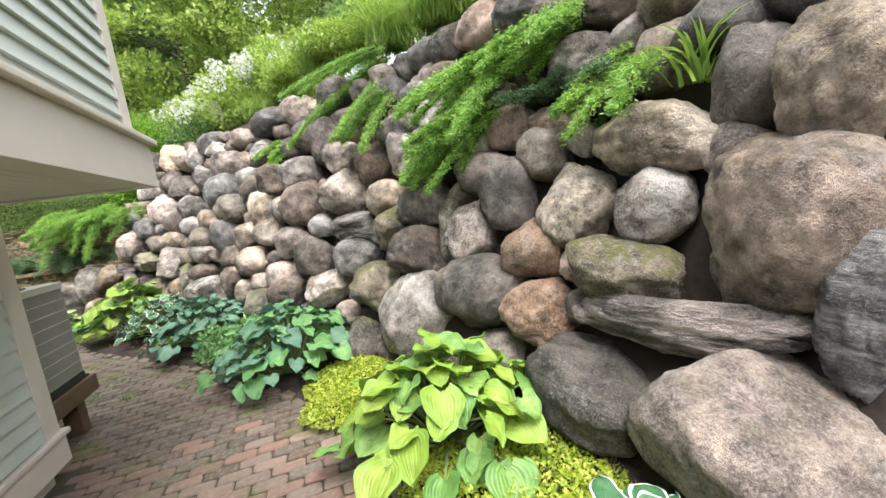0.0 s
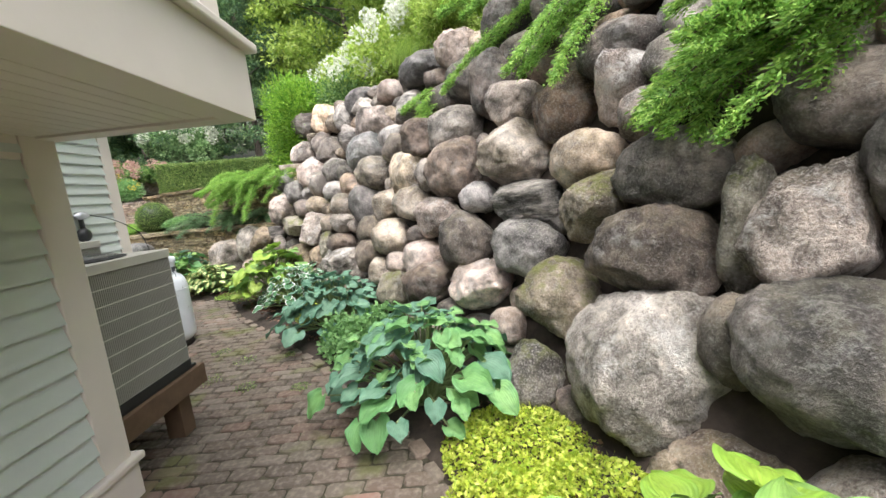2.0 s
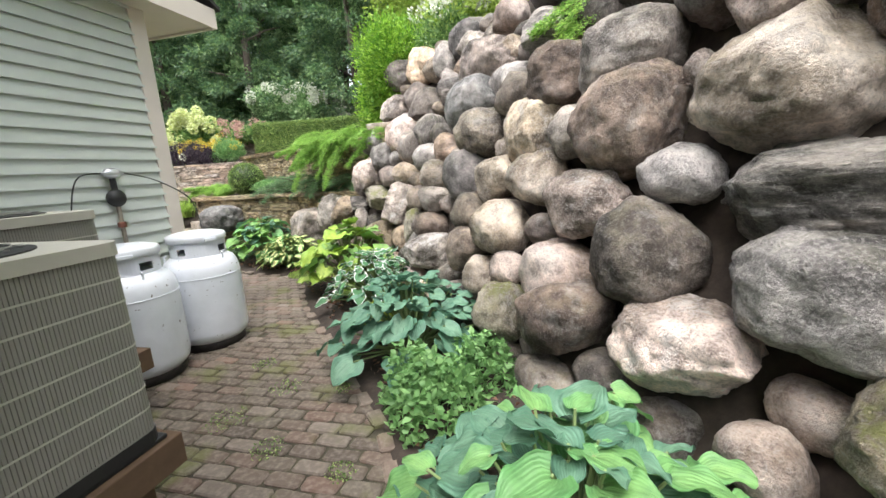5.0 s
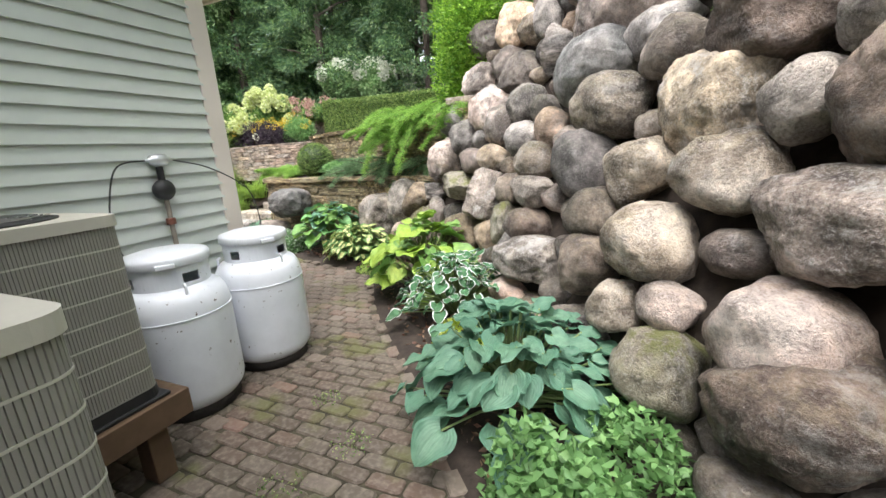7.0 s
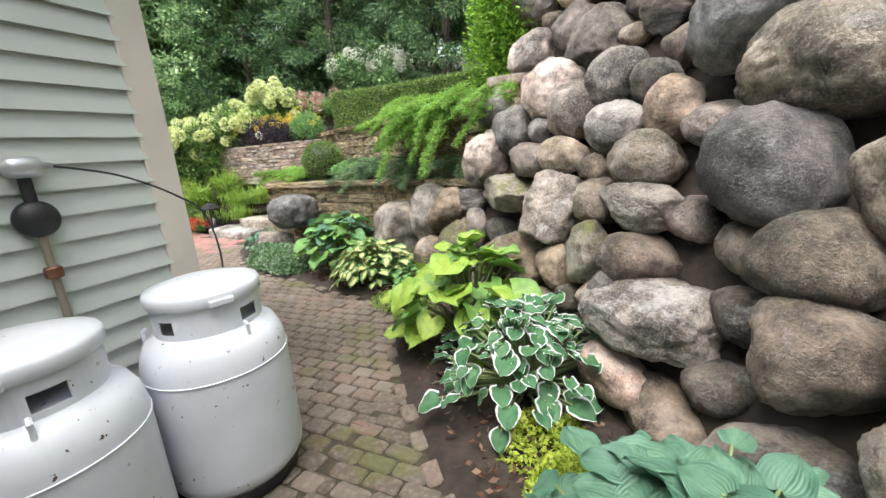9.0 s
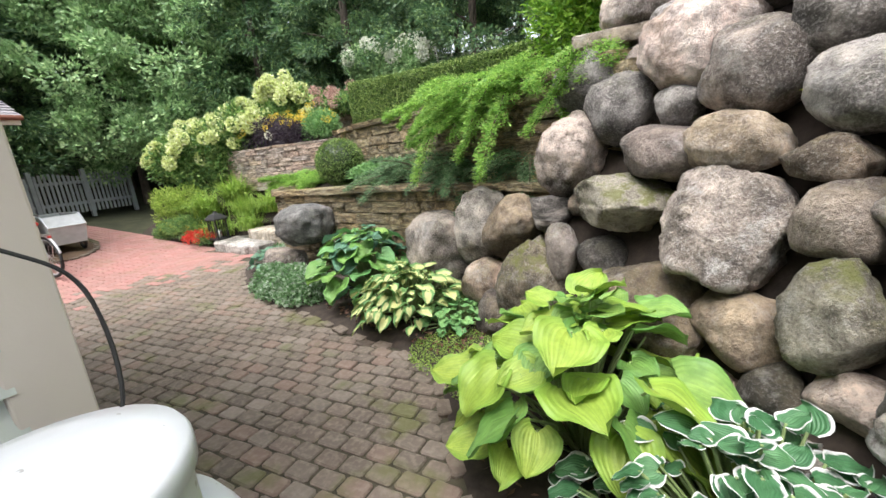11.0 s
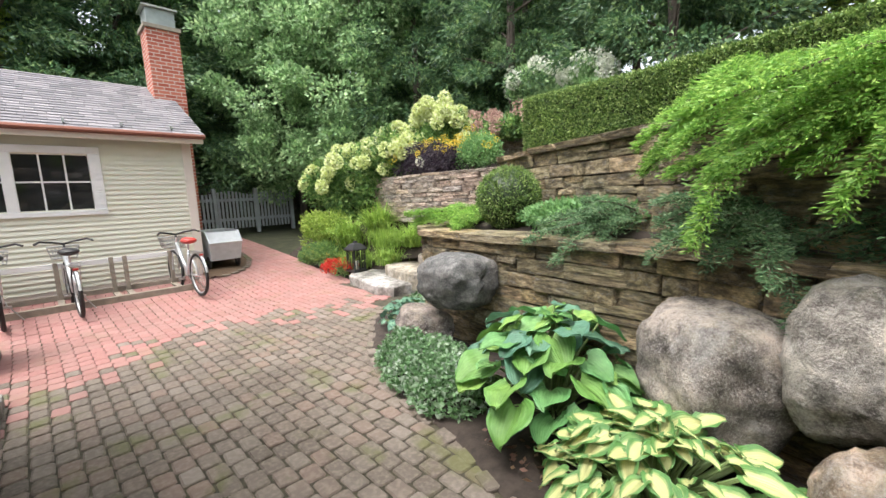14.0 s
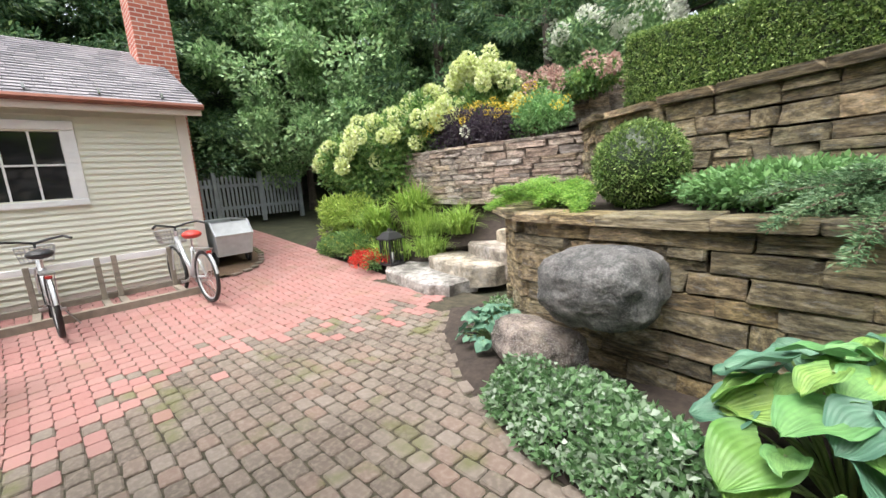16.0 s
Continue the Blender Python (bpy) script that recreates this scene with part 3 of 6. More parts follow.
boulder('G', 0.68, 5.26, 2.15, 0.52, 0.46, 0.44, 127, -5)
boulder('D', 0.55, 5.59, 2.42, 0.48, 0.44, 0.61, 127, -5)
boulder('G', 0.16, 5.86, 2.04, 0.67, 0.58, 0.51, 128, -5)
boulder('B', 0.12, 5.63, 1.64, 0.63, 0.56, 0.56, 127, 25)
boulder('W', 1.19, 4.23, 2.04, 0.46, 0.41, 0.47, 112, 25)
boulder('G', 1.17, 3.96, 1.78, 0.35, 0.31, 0.3, 112, -5)
boulder('D', 1.23, 4.38, 2.26, 0.58, 0.43, 0.38, 112, -5)
boulder('G', 1.33, 3.89, 2.06, 0.34, 0.3, 0.3, 112, -5)
boulder('B', 0.98, 5.06, 2.45, 0.43, 0.38, 0.37, 127, -5)
boulder('G', 0.26, 5.21, 1.37, 0.38, 0.3, 0.27, 127, -5)
boulder('B', 0.08, 5.17, 0.95, 0.48, 0.44, 0.53, 127, -30)
boulder('B', -0.26, 5.37, 0.58, 0.55, 0.48, 0.44, 128, 15)
boulder('B', 0.81, 5.41, 2.65, 0.37, 0.33, 0.3, 127, -5)
boulder('W', -0.14, 5.63, 1.19, 0.67, 0.45, 0.4, 128, 1)
boulder('P', -0.29, 5.54, 0.79, 0.47, 0.42, 0.44, 128, -4)
boulder('T', -0.7, 6.19, 0.98, 0.51, 0.45, 0.41, 126, -4)
boulder('G', -0.64, 5.9, 0.73, 0.28, 0.24, 0.22, 128, -4)
boulder('M', -0.68, 5.77, 0.44, 0.44, 0.39, 0.42, 128, -4)
boulder('G', -0.88, 7.52, 2.5, 0.82, 0.57, 0.5, 129, -4)
boulder('G', -0.18, 5.96, 1.65, 0.31, 0.28, 0.3, 128, 26)
boulder('P', -0.66, 7.52, 2.93, 0.44, 0.32, 0.29, 126, -4)
boulder('S', -0.34, 6.81, 2.55, 0.41, 0.37, 0.37, 126, -4)
boulder('B', -0.21, 6.34, 2.1, 0.54, 0.48, 0.46, 128, -4)
boulder('G', -1.56, 8.45, 2.81, 0.31, 0.29, 0.45, 136, -4)
boulder('W', -1.12, 8.03, 2.85, 0.51, 0.38, 0.34, 129, -4)
boulder('T', -0.65, 7.23, 2.56, 0.28, 0.23, 0.2, 126, -4)
boulder('G', 0.22, 5.71, 2.05, 0.12, 0.11, 0.12, 128, -4)
boulder('G', 0.37, 5.38, 1.87, 0.13, 0.12, 0.16, 127, -4)
boulder('W', -1.51, 7.04, 0.63, 0.8, 0.51, 0.45, 129, -4)
boulder('U', -1.04, 7.47, 2.1, 0.7, 0.59, 0.52, 129, 16)
boulder('G', -0.92, 7.09, 1.79, 0.64, 0.53, 0.47, 126, 11)
boulder('W', -0.43, 6.43, 1.73, 0.58, 0.52, 0.63, 126, 26)
boulder('W', -0.77, 6.56, 1.34, 0.47, 0.42, 0.47, 126, -4)
boulder('D', -1.11, 7.05, 1.38, 0.5, 0.45, 0.47, 126, -4)
boulder('B', -0.58, 6.8, 2.06, 0.43, 0.38, 0.33, 126, -4)
boulder('T', -0.4, 6.1, 1.37, 0.45, 0.39, 0.36, 128, -4)
boulder('B', -1.05, 6.51, 0.74, 0.39, 0.35, 0.39, 126, -4)
boulder('T', -0.87, 6.16, 0.61, 0.33, 0.3, 0.31, 126, -4)
boulder('P', -1.7, 7.0, 0.28, 0.46, 0.32, 0.28, 129, -4)
boulder('D', -1.03, 6.69, 1.05, 0.38, 0.34, 0.34, 126, -4)
boulder('S', -1.46, 8.13, 2.41, 0.38, 0.35, 0.45, 136, -4)
boulder('P', -2.25, 8.67, 1.96, 0.58, 0.51, 0.5, 136, -6)
boulder('G', -2.03, 8.33, 1.78, 0.44, 0.4, 0.45, 136, -6)
boulder('G', -1.72, 7.93, 1.6, 0.46, 0.4, 0.35, 136, -6)
boulder('G', -1.77, 8.19, 1.95, 0.4, 0.36, 0.4, 136, -6)
boulder('D', -1.52, 7.85, 1.85, 0.3, 0.26, 0.28, 129, -6)
boulder('T', -1.44, 7.64, 1.67, 0.29, 0.27, 0.36, 129, -6)
boulder('T', -1.56, 7.62, 1.4, 0.44, 0.39, 0.35, 129, 14)
boulder('G', -2.67, 8.83, 1.69, 0.41, 0.37, 0.45, 142, -6)
boulder('G', -2.35, 8.52, 1.64, 0.26, 0.23, 0.24, 136, -6)
boulder('T', -2.13, 8.2, 1.43, 0.45, 0.32, 0.28, 136, -6)
boulder('T', -1.86, 7.9, 1.35, 0.29, 0.23, 0.2, 136, -6)
boulder('D', -2.42, 8.46, 1.39, 0.46, 0.33, 0.29, 136, -6)
boulder('G', -2.99, 8.94, 1.4, 0.52, 0.47, 0.54, 142, -6)
boulder('M', -2.65, 8.51, 1.11, 0.63, 0.4, 0.35, 142, -6)
boulder('W', -2.21, 8.09, 1.02, 0.63, 0.56, 0.57, 136, -6)
boulder('B', -1.86, 7.75, 1.13, 0.27, 0.24, 0.32, 136, -6)
boulder('G', -1.59, 7.47, 1.13, 0.52, 0.3, 0.27, 129, -6)
boulder('B', -1.6, 7.32, 0.85, 0.45, 0.37, 0.33, 129, -6)
boulder('M', -1.88, 7.61, 0.8, 0.3, 0.29, 0.43, 129, -6)
boulder('D', -1.7, 7.26, 0.64, 0.31, 0.28, 0.32, 129, -6)
boulder('G', -4.36, 9.43, 0.52, 0.77, 0.69, 0.76, 149, -1)
boulder('G', -3.86, 9.24, 0.8, 0.47, 0.44, 0.66, 149, -1)
boulder('B', -3.52, 9.05, 0.84, 0.63, 0.48, 0.42, 142, 39)
boulder('S', -3.15, 8.81, 0.99, 0.3, 0.28, 0.4, 142, -1)
boulder('T', -3.77, 8.95, 0.36, 0.43, 0.39, 0.42, 149, -1)
boulder('M', -3.29, 8.7, 0.47, 0.56, 0.52, 0.71, 142, -1)
boulder('B', -3.55, 8.7, 0.16, 0.4, 0.36, 0.43, 142, -1)
boulder('B', -3.02, 8.58, 0.77, 0.2, 0.2, 0.39, 142, -1)
boulder('U', -6.5, 9.6, 0.77, 0.72, 0.58, 0.5, 171, 6)
boulder('G', -6.98, 9.55, 0.25, 0.74, 0.44, 0.39, 174, -1)
boulder('B', -2.5, 8.12, 0.6, 0.66, 0.5, 0.46, 138, -4)
boulder('M', -2.85, 8.32, 0.28, 0.5, 0.44, 0.46, 140, -2)

# smaller stones wedged into the gaps of the wall
rf = random.Random(21)
path_ = fine(BASE[2:], 0.05)
for _ in range(5000):
    k = rf.randrange(1, len(path_) - 1)
    (ax, ay), (bx, by) = path_[k - 1], path_[k + 1]
    ln = math.hypot(bx - ax, by - ay)
    nx_, ny_ = (by - ay) / ln, -(bx - ax) / ln
    z = rf.uniform(0.1, 3.1)
    d = 0.16 + BATTER * z
    x, y = path_[k][0] + nx_ * d, path_[k][1] + ny_ * d
    gap = min(math.dist((x, y, z), p[:3]) - p[3] for p in placed)
    if gap > 0.095:
        s = min(0.5, 2.3 * gap)
        boulder(rf.choice("GGTBBDDP"), round(x, 2), round(y, 2), round(z, 2), s * rf.uniform(1.0, 1.3), s, s * rf.uniform(0.75, 1.0), math.degrees(math.atan2(by - ay, bx - ax)), rf.uniform(-25, 25))

# ---- ledgestone walls, stone by stone ----
def stone_mesh(seed, mat):
    r = random.Random(seed)
    bm = bmesh.new()
    bmesh.ops.create_cube(bm, size=1.0)
    bmesh.ops.bevel(bm, geom=list(bm.edges), offset=0.06, segments=1, affect="EDGES")
    for v in bm.verts:
        v.co += Vector((r.uniform(-0.05, 0.05), r.uniform(-0.05, 0.05), r.uniform(-0.07, 0.07)))
    me = bpy.data.meshes.new("stone")
    bm.to_mesh(me)
    bm.free()
    me.materials.append(mat)
    return me


def ledge_wall(name, path, z0, z1, mat, label, cap=True, course=0.12):
    """Dry-laid wall of flat stones along a path, with a dark core and cap stones."""
    r = random.Random(len(name))
    root = thing(name, (0, 0, 0), label, "stone wall", kind="structure")
    kinds = [stone_mesh(len(name) * 10 + k, mat) for k in range(7)]
    core = strip(fine(path, 0.3), [(-0.06, z0), (-0.06, z1 - 0.03), (-0.34, z1 - 0.03), (-0.34, z0)], -1.0)
    child("core", mesh("core", core[0], core[1], soil), root)
    lens = [0.0]
    for a, b in zip(path[:-1], path[1:]):
        lens.append(lens[-1] + math.dist(a, b))

    def at(s):
        for k in range(len(path) - 1):
            if s <= lens[k + 1] or k == len(path) - 2:
                f = (s - lens[k]) / (lens[k + 1] - lens[k])
                a, b = path[k], path[k + 1]
                return a[0] + (b[0] - a[0]) * f, a[1] + (b[1] - a[1]) * f, math.degrees(math.atan2(b[1] - a[1], b[0] - a[0]))

    def put(s, wdt, zc, h, dep):
        x, y, ang = at(min(max(s, 0), lens[-1]))
        ob = new("stone", r.choice(kinds))
        ob.parent = root
        ob.matrix_world = pose(x, y, zc, r.uniform(-2, 2), r.uniform(-0.8, 0.8), ang + r.uniform(-2, 2) + r.choice((0, 180))) @ Matrix.Diagonal((wdt, dep, h, 1))

    z = z0 - 0.05
    top = z1 - (0.07 if cap else 0)
    while z < top - 0.02:
        h = min(r.uniform(0.75, 1.35) * course, top - z)
        s = r.uniform(-0.3, 0)
        while s < lens[-1]:
            wdt = r.uniform(0.16, 0.5)
            if r.random() < 0.3 and h > 0.09:
                put(s + wdt / 2, wdt - 0.012, z + h * 0.26, h * 0.5, r.uniform(0.2, 0.26))
                put(s + wdt / 2, wdt - 0.012, z + h * 0.76, h * 0.48, r.uniform(0.2, 0.26))
            else:
                put(s + wdt / 2, wdt - 0.012, z + h / 2, h - 0.008, r.uniform(0.22, 0.26))
            s += wdt
        z += h
    if cap:
        s = 0.0
        while s < lens[-1]:
            wdt = r.uniform(0.35, 0.75)
            put(s + wdt / 2, wdt - 0.01, z1 - 0.035, 0.07, 0.36)
            s += wdt
    return root


ledge_wall("stone_wall_low", LOW_WALL, 0.0, 1.2, wall_stone, "mossy yellow ledgestone wall with flat cap stones", course=0.118)
ledge_wall("stone_wall_upper", UP_WALL, 1.05, 2.06, wall_stone, "weathered ledgestone wall under the clipped hedge", course=0.14)
ledge_wall("stone_wall_third", THIRD_WALL, 1.1, 2.0, wall_stone2, "buff ledgestone wall under the flower bed", cap=False, course=0.1)
ledge_wall("stone_wall_far", [(-7.6, 14.0), (-8.8, 14.0), (-10.0, 14.2)], 2.3, 3.0, wall_stone2, "far buff ledgestone wall on the slope", cap=False, course=0.12)


# ---- stone steps ----
def step_slab(x, y, z, w, d, h, turn, seed):
    r = random.Random(seed)
    bm = bmesh.new()
    n = 22
    ring = []
    for k in range(n):
        a = 2 * math.pi * k / n
        q = 0.9 + r.uniform(-0.07, 0.07)
        c, s = math.cos(a), math.sin(a)
        ring.append((q * math.copysign(abs(c) ** 0.45, c) * w / 2, q * math.copysign(abs(s) ** 0.45, s) * d / 2))
    lo = [bm.verts.new((p[0] * 0.98, p[1] * 0.98, -h)) for p in ring]
    md = [bm.verts.new((p[0] * 1.01, p[1] * 1.01, -0.03)) for p in ring]
    hi = [bm.verts.new((p[0] * 0.96, p[1] * 0.96, r.uniform(-0.006, 0.006))) for p in ring]
    for A, Bq in ((lo, md), (md, hi)):
        for k in range(n):
            bm.faces.new((A[k], A[(k + 1) % n], Bq[(k + 1) % n], Bq[k]))
    bm.faces.new(hi)
    ob = part("stone_step", bm, limestone, None)
    ob.matrix_world = pose(x, y, z, 0, 0, turn)
    tagged(ob, "pale rough limestone slab step", "step", "stone steps")


step_slab(-9.75, 11.08, 0.17, 1.9, 0.85, 0.2, -10, 1)
step_slab(-9.3, 11.45, 0.34, 1.45, 0.75, 0.3, -14, 2)
step_slab(-8.95, 11.85, 0.51, 1.2, 0.7, 0.4, -18, 3)
step_slab(-8.75, 12.15, 0.68, 0.9, 0.6, 0.5, -18, 4)


# ---- the house ----
def clapboards(parent, a, b, z0, z1, lap, mat, out, lip=0.034):
    """Lapped boards from a to b (plan points); out is the outward normal."""
    ax, ay = a
    bx, by = b
    prof_ = [(0.0, 0.0), (lip, -0.004), (0.004, lap + 0.012), (0.0, lap + 0.012)]
    v = [(px + out[0] * d, py + out[1] * d, z) for px, py in (a, b) for d, z in prof_]
    f = [(0, 1, 5, 4), (1, 2, 6, 5), (2, 3, 7, 6), (0, 3, 2, 1), (4, 5, 6, 7)]
    me = mesh("clapboard", v, f, mat)
    z = z0
    while z < z1 - 0.01:
        ob = new("clapboard", me)
        ob.parent = parent
        ob.location = (0, 0, z)
        z += lap


house = thing("house", (0, 0, 0), "sage-green clapboard house with beige trim and overhanging bay", "house")
slab("foundation_wall", (-8.0, -4.0, -0.1, -1.84, 3.3, 0.3), trim_paint, house)
slab("lower_wall", (-8.0, -4.0, 0.3, -1.8, 3.32, 1.9), siding, house, "sage wall under the overhang")
lower = slab("north_wing_wall", (-8.0, 3.3, -0.1, -3.82, 6.18, 3.0), siding, house, "sage clapboard wing")
clapboards(house, (-1.8, -4.0), (-1.8, 3.2), 0.34, 1.86, 0.105, siding, (1, 0))
clapboards(house, (-1.95, 3.32), (-3.82, 3.32), 0.34, 1.86, 0.105, siding, (0, 1))
clapboards(house, (-3.82, 3.32), (-3.82, 6.08), 0.14, 3.0, 0.105, siding, (1, 0))
# north boards white in place of sage: brightness painted in against the eaves' shade
clapboards(house, (-3.95, 6.18), (-7.9, 6.18), 0.2, 3.0, 0.105, white_paint, (0, 1))
slab("corner_board", (-1.93, 3.2, 0.32, -1.77, 3.36, 1.9), trim_paint, house, "beige corner board")
slab("frieze", (-1.83, -4.0, 1.78, -1.775, 3.2, 1.88), trim_paint, house)
bm = box(bmesh.new(), -1.95, -4.0, 0.1, -1.76, 3.38, 0.29, 0.004)
box(bm, -1.98, -4.0, 0.285, -1.735, 3.405, 0.325, 0.01)
part("water_table", bm, trim_paint, house, "beige water-table board")
slab("corner_board", (-3.93, 6.06, 0.02, -3.79, 6.21, 3.0), trim_paint, house, "beige corner board")
slab("base_board", (-8.0, 6.17, 0.02, -3.94, 6.215, 0.2), white_paint, house)
slab("end_board", (-8.02, 6.1, 0.02, -7.9, 6.22, 3.0), white_paint, house)
slab("base_board", (-3.83, 3.4, 0.0, -3.785, 6.06, 0.14), white_paint, house, "white base board")
# overhanging bay
slab("bay_wall", (-8.0, -4.0, 1.9, -0.96, 3.3, 5.4), siding, house, "sage upper wall of the bay")
clapboards(house, (-0.96, -4.0), (-0.96, 3.2), 2.22, 5.3, 0.105, siding, (1, 0))
clapboards(house, (-1.1, 3.3), (-8.0, 3.3), 2.22, 5.3, 0.105, siding, (0, 1))
slab("corner_board", (-1.08, 3.19, 2.2, -0.93, 3.335, 5.4), trim_paint, house, "beige corner board")
bm = box(bmesh.new(), -0.98, -4.0, 1.87, -0.87, 3.38, 2.16, 0.003)
box(bm, -3.8, 3.27, 1.87, -0.98, 3.38, 2.16, 0.003)
part("fascia", bm, trim_paint, house, "broad beige fascia")
bm = box(bmesh.new(), -1.0, -4.0, 2.162, -0.83, 3.42, 2.2, 0.008)
box(bm, -3.8, 3.28, 2.162, -1.0, 3.42, 2.2, 0.008)
part("drip_cap", bm, trim_paint, house)
for k in range(12):
    x0 = -1.79 + k * 0.068
    slab("soffit_board", (x0, -4.0, 1.878, x0 + 0.064, 3.26, 1.9), trim_paint, house, bevel=0.004)
# roof edge of the wing
bm = box(bmesh.new(), -8.25, 5.0, 3.0, -3.55, 6.75, 3.02)
part("eave_soffit", bm, trim_paint, house)
bm = box(bmesh.new(), -8.27, 6.75, 2.98, -3.53, 6.78, 3.16)
box(bm, -3.55, 3.35, 2.98, -3.53, 6.75, 3.16)
box(bm, -8.27, 5.0, 2.98, -8.25, 6.75, 3.16)
part("eave_fascia", bm, trim_paint, house, "beige eave fascia")
bm = box(bmesh.new(), -3.82, 3.4, 3.0, -3.55, 5.0, 3.02)
part("rake_soffit", bm, trim_paint, house)
wing_roof = mesh("wing_roof", [(-8.3, 6.82, 3.15), (-3.5, 6.82, 3.15), (-3.5, 3.3, 4.9), (-8.3, 3.3, 4.9), (-8.3, 6.82, 3.19), (-3.5, 6.82, 3.19), (-3.5, 3.3, 4.94), (-8.3, 3.3, 4.94)],
                 [(0, 3, 2, 1), (4, 5, 6, 7), (0, 1, 5, 4), (1, 2, 6, 5), (2, 3, 7, 6), (3, 0, 4, 7)], black)
child("wing_roof", wing_roof, house)


# ---- cottage ----
cot = thing("cottage", (0, 0, 0), "pale clapboard cottage with slate-grey shingle roof and brick chimney", "house")
CX, CY = -12.95, 9.05
for nm, b in (("front_wall", (CX - 0.15, 2.0, 0.0, CX, 5.62, 2.9)), ("front_wall", (CX - 0.15, 7.6, 0.0, CX, CY, 2.9)),
              ("front_wall", (CX - 0.15, 5.62, 0.0, CX, 7.6, 1.6)), ("front_wall", (CX - 0.15, 5.62, 2.48, CX, 7.6, 2.9)),
              ("back_wall", (-17.4, 2.0, 0.0, -17.25, CY, 2.9)), ("side_wall", (-17.25, CY - 0.15, 0.0, CX - 0.15, CY, 2.9)), ("side_wall", (-17.25, 2.0, 0.0, CX - 0.15, 2.15, 2.9))):
    slab(nm, b, siding_pale, cot, bevel=0)
gable = mesh("gable_wall", [(-17.4, CY, 2.9), (CX, CY, 2.9), (-15.2, CY, 4.15), (-17.4, CY - 0.12, 2.9), (CX, CY - 0.12, 2.9), (-15.2, CY - 0.12, 4.15)], [(0, 1, 2), (3, 5, 4), (0, 2, 5, 3), (1, 4, 5, 2)], siding_pale)
child("gable_wall", gable, cot)
for a, b, z0, z1 in (((CX, 2.0), (CX, 5.55), 0.3, 2.8), ((CX, 7.68), (CX, CY - 0.12), 0.3, 2.8), ((CX, 5.55), (CX, 7.68), 0.3, 1.5), ((CX, 5.55), (CX, 7.68), 2.52, 2.8)):
    clapboards(cot, a, b, z0, z1, 0.085, siding_pale, (1, 0))
slab("corner_board", (CX - 0.1, CY - 0.12, 0.2, CX + 0.03, CY + 0.03, 2.85), trim_paint, cot, "pinkish beige corner board")
slab("base_board", (CX - 0.01, 2.0, 0.12, CX + 0.025, CY - 0.12, 0.32), trim_paint, cot)
win = child("window", None, cot, "white double window with six panes each")
for nm, b in (("sill", (CX - 0.02, 5.5, 1.5, CX + 0.07, 7.72, 1.58)), ("head_trim", (CX - 0.02, 5.5, 2.5, CX + 0.05, 7.72, 2.62)), ("side_trim", (CX - 0.02, 5.5, 1.58, CX + 0.045, 5.66, 2.5)),
              ("side_trim", (CX - 0.02, 7.56, 1.58, CX + 0.045, 7.72, 2.5)), ("mullion", (CX - 0.02, 6.54, 1.58, CX + 0.045, 6.68, 2.5))):
    slab(nm, b, white_paint, win, bevel=0.008)
for y0 in (5.66, 6.68):
    wd = 0.88
    for k in range(3):
        for j in range(2):
            slab("pane", (CX - 0.05, y0 + wd * k / 3, 1.6 + 0.44 * j, CX - 0.04, y0 + wd * (k + 1) / 3 - 0.004, 2.04 + 0.44 * j), glass_dark, win, bevel=0)
    for k in (1, 2):
        slab("muntin", (CX - 0.035, y0 + wd * k / 3 - 0.012, 1.6, CX - 0.005, y0 + wd * k / 3 + 0.012, 2.5), white_paint, win, bevel=0)
    slab("muntin", (CX - 0.033, y0, 2.035, CX - 0.006, y0 + wd, 2.06), white_paint, win, bevel=0)
# roof with shingles
e0, r0 = Vector((-12.58, 0, 2.86)), Vector((-15.2, 0, 4.24))
slope = r0 - e0
deck = mesh("roof_deck", [(e0.x, 1.8, e0.z), (e0.x, CY + 0.2, e0.z), (r0.x, CY + 0.2, r0.z), (r0.x, 1.8, r0.z), (-17.8, CY + 0.2, 2.86), (-17.8, 1.8, 2.86)], [(0, 1, 2, 3), (3, 2, 4, 5)], black)
child("roof_deck", deck, cot)
sv, sf = [], []
rr = random.Random(5)
rows = 22
nrm = Vector((0.46, 0, 0.88))
for i in range(rows):
    y = 1.8 - rr.uniform(0, 0.3)
    while y < CY + 0.2:
        wdt = rr.uniform(0.16, 0.34)
        ya, yb = max(y, 1.8), min(y + wdt - 0.006, CY + 0.22)
        if yb > ya:
            p0 = e0 + slope * (i / rows) + nrm * (0.022 + rr.uniform(0, 0.006))
            p1 = e0 + slope * min(1.0, (i + 1.15) / rows) + nrm * 0.008
            q0 = p0 - nrm * 0.014
            k = len(sv)
            sv += [(p0.x, ya, p0.z), (p0.x, yb, p0.z), (p1.x, yb, p1.z), (p1.x, ya, p1.z), (q0.x, ya, q0.z), (q0.x, yb, q0.z)]
            sf += [(k, k + 1, k + 2, k + 3), (k + 4, k + 5, k + 1, k)]
        y += wdt
m_sh, n_, l_, p_ = base("grey_violet_shingle", 0.85)
g_ = n_.new("ShaderNodeNewGeometry")
r_ = ramp(n_, [(0.0, (0.145, 0.137, 0.152)), (0.5, (0.21, 0.198, 0.212)), (1.0, (0.285, 0.265, 0.278))])
l_.new(g_.outputs["Random Per Island"], r_.inputs[0])
l_.new(mix(n_, l_, times(n_, l_, step(n_, l_, tex(n_, l_, 60, 4), 0.4, 0.7), 0.4), r_.outputs[0], (0.16, 0.15, 0.16)), p_.inputs["Base Color"])
child("shingles", mesh("shingles", sv, sf, m_sh), cot, "grey-violet asphalt shingles", "stuff")
bm = bmesh.new()
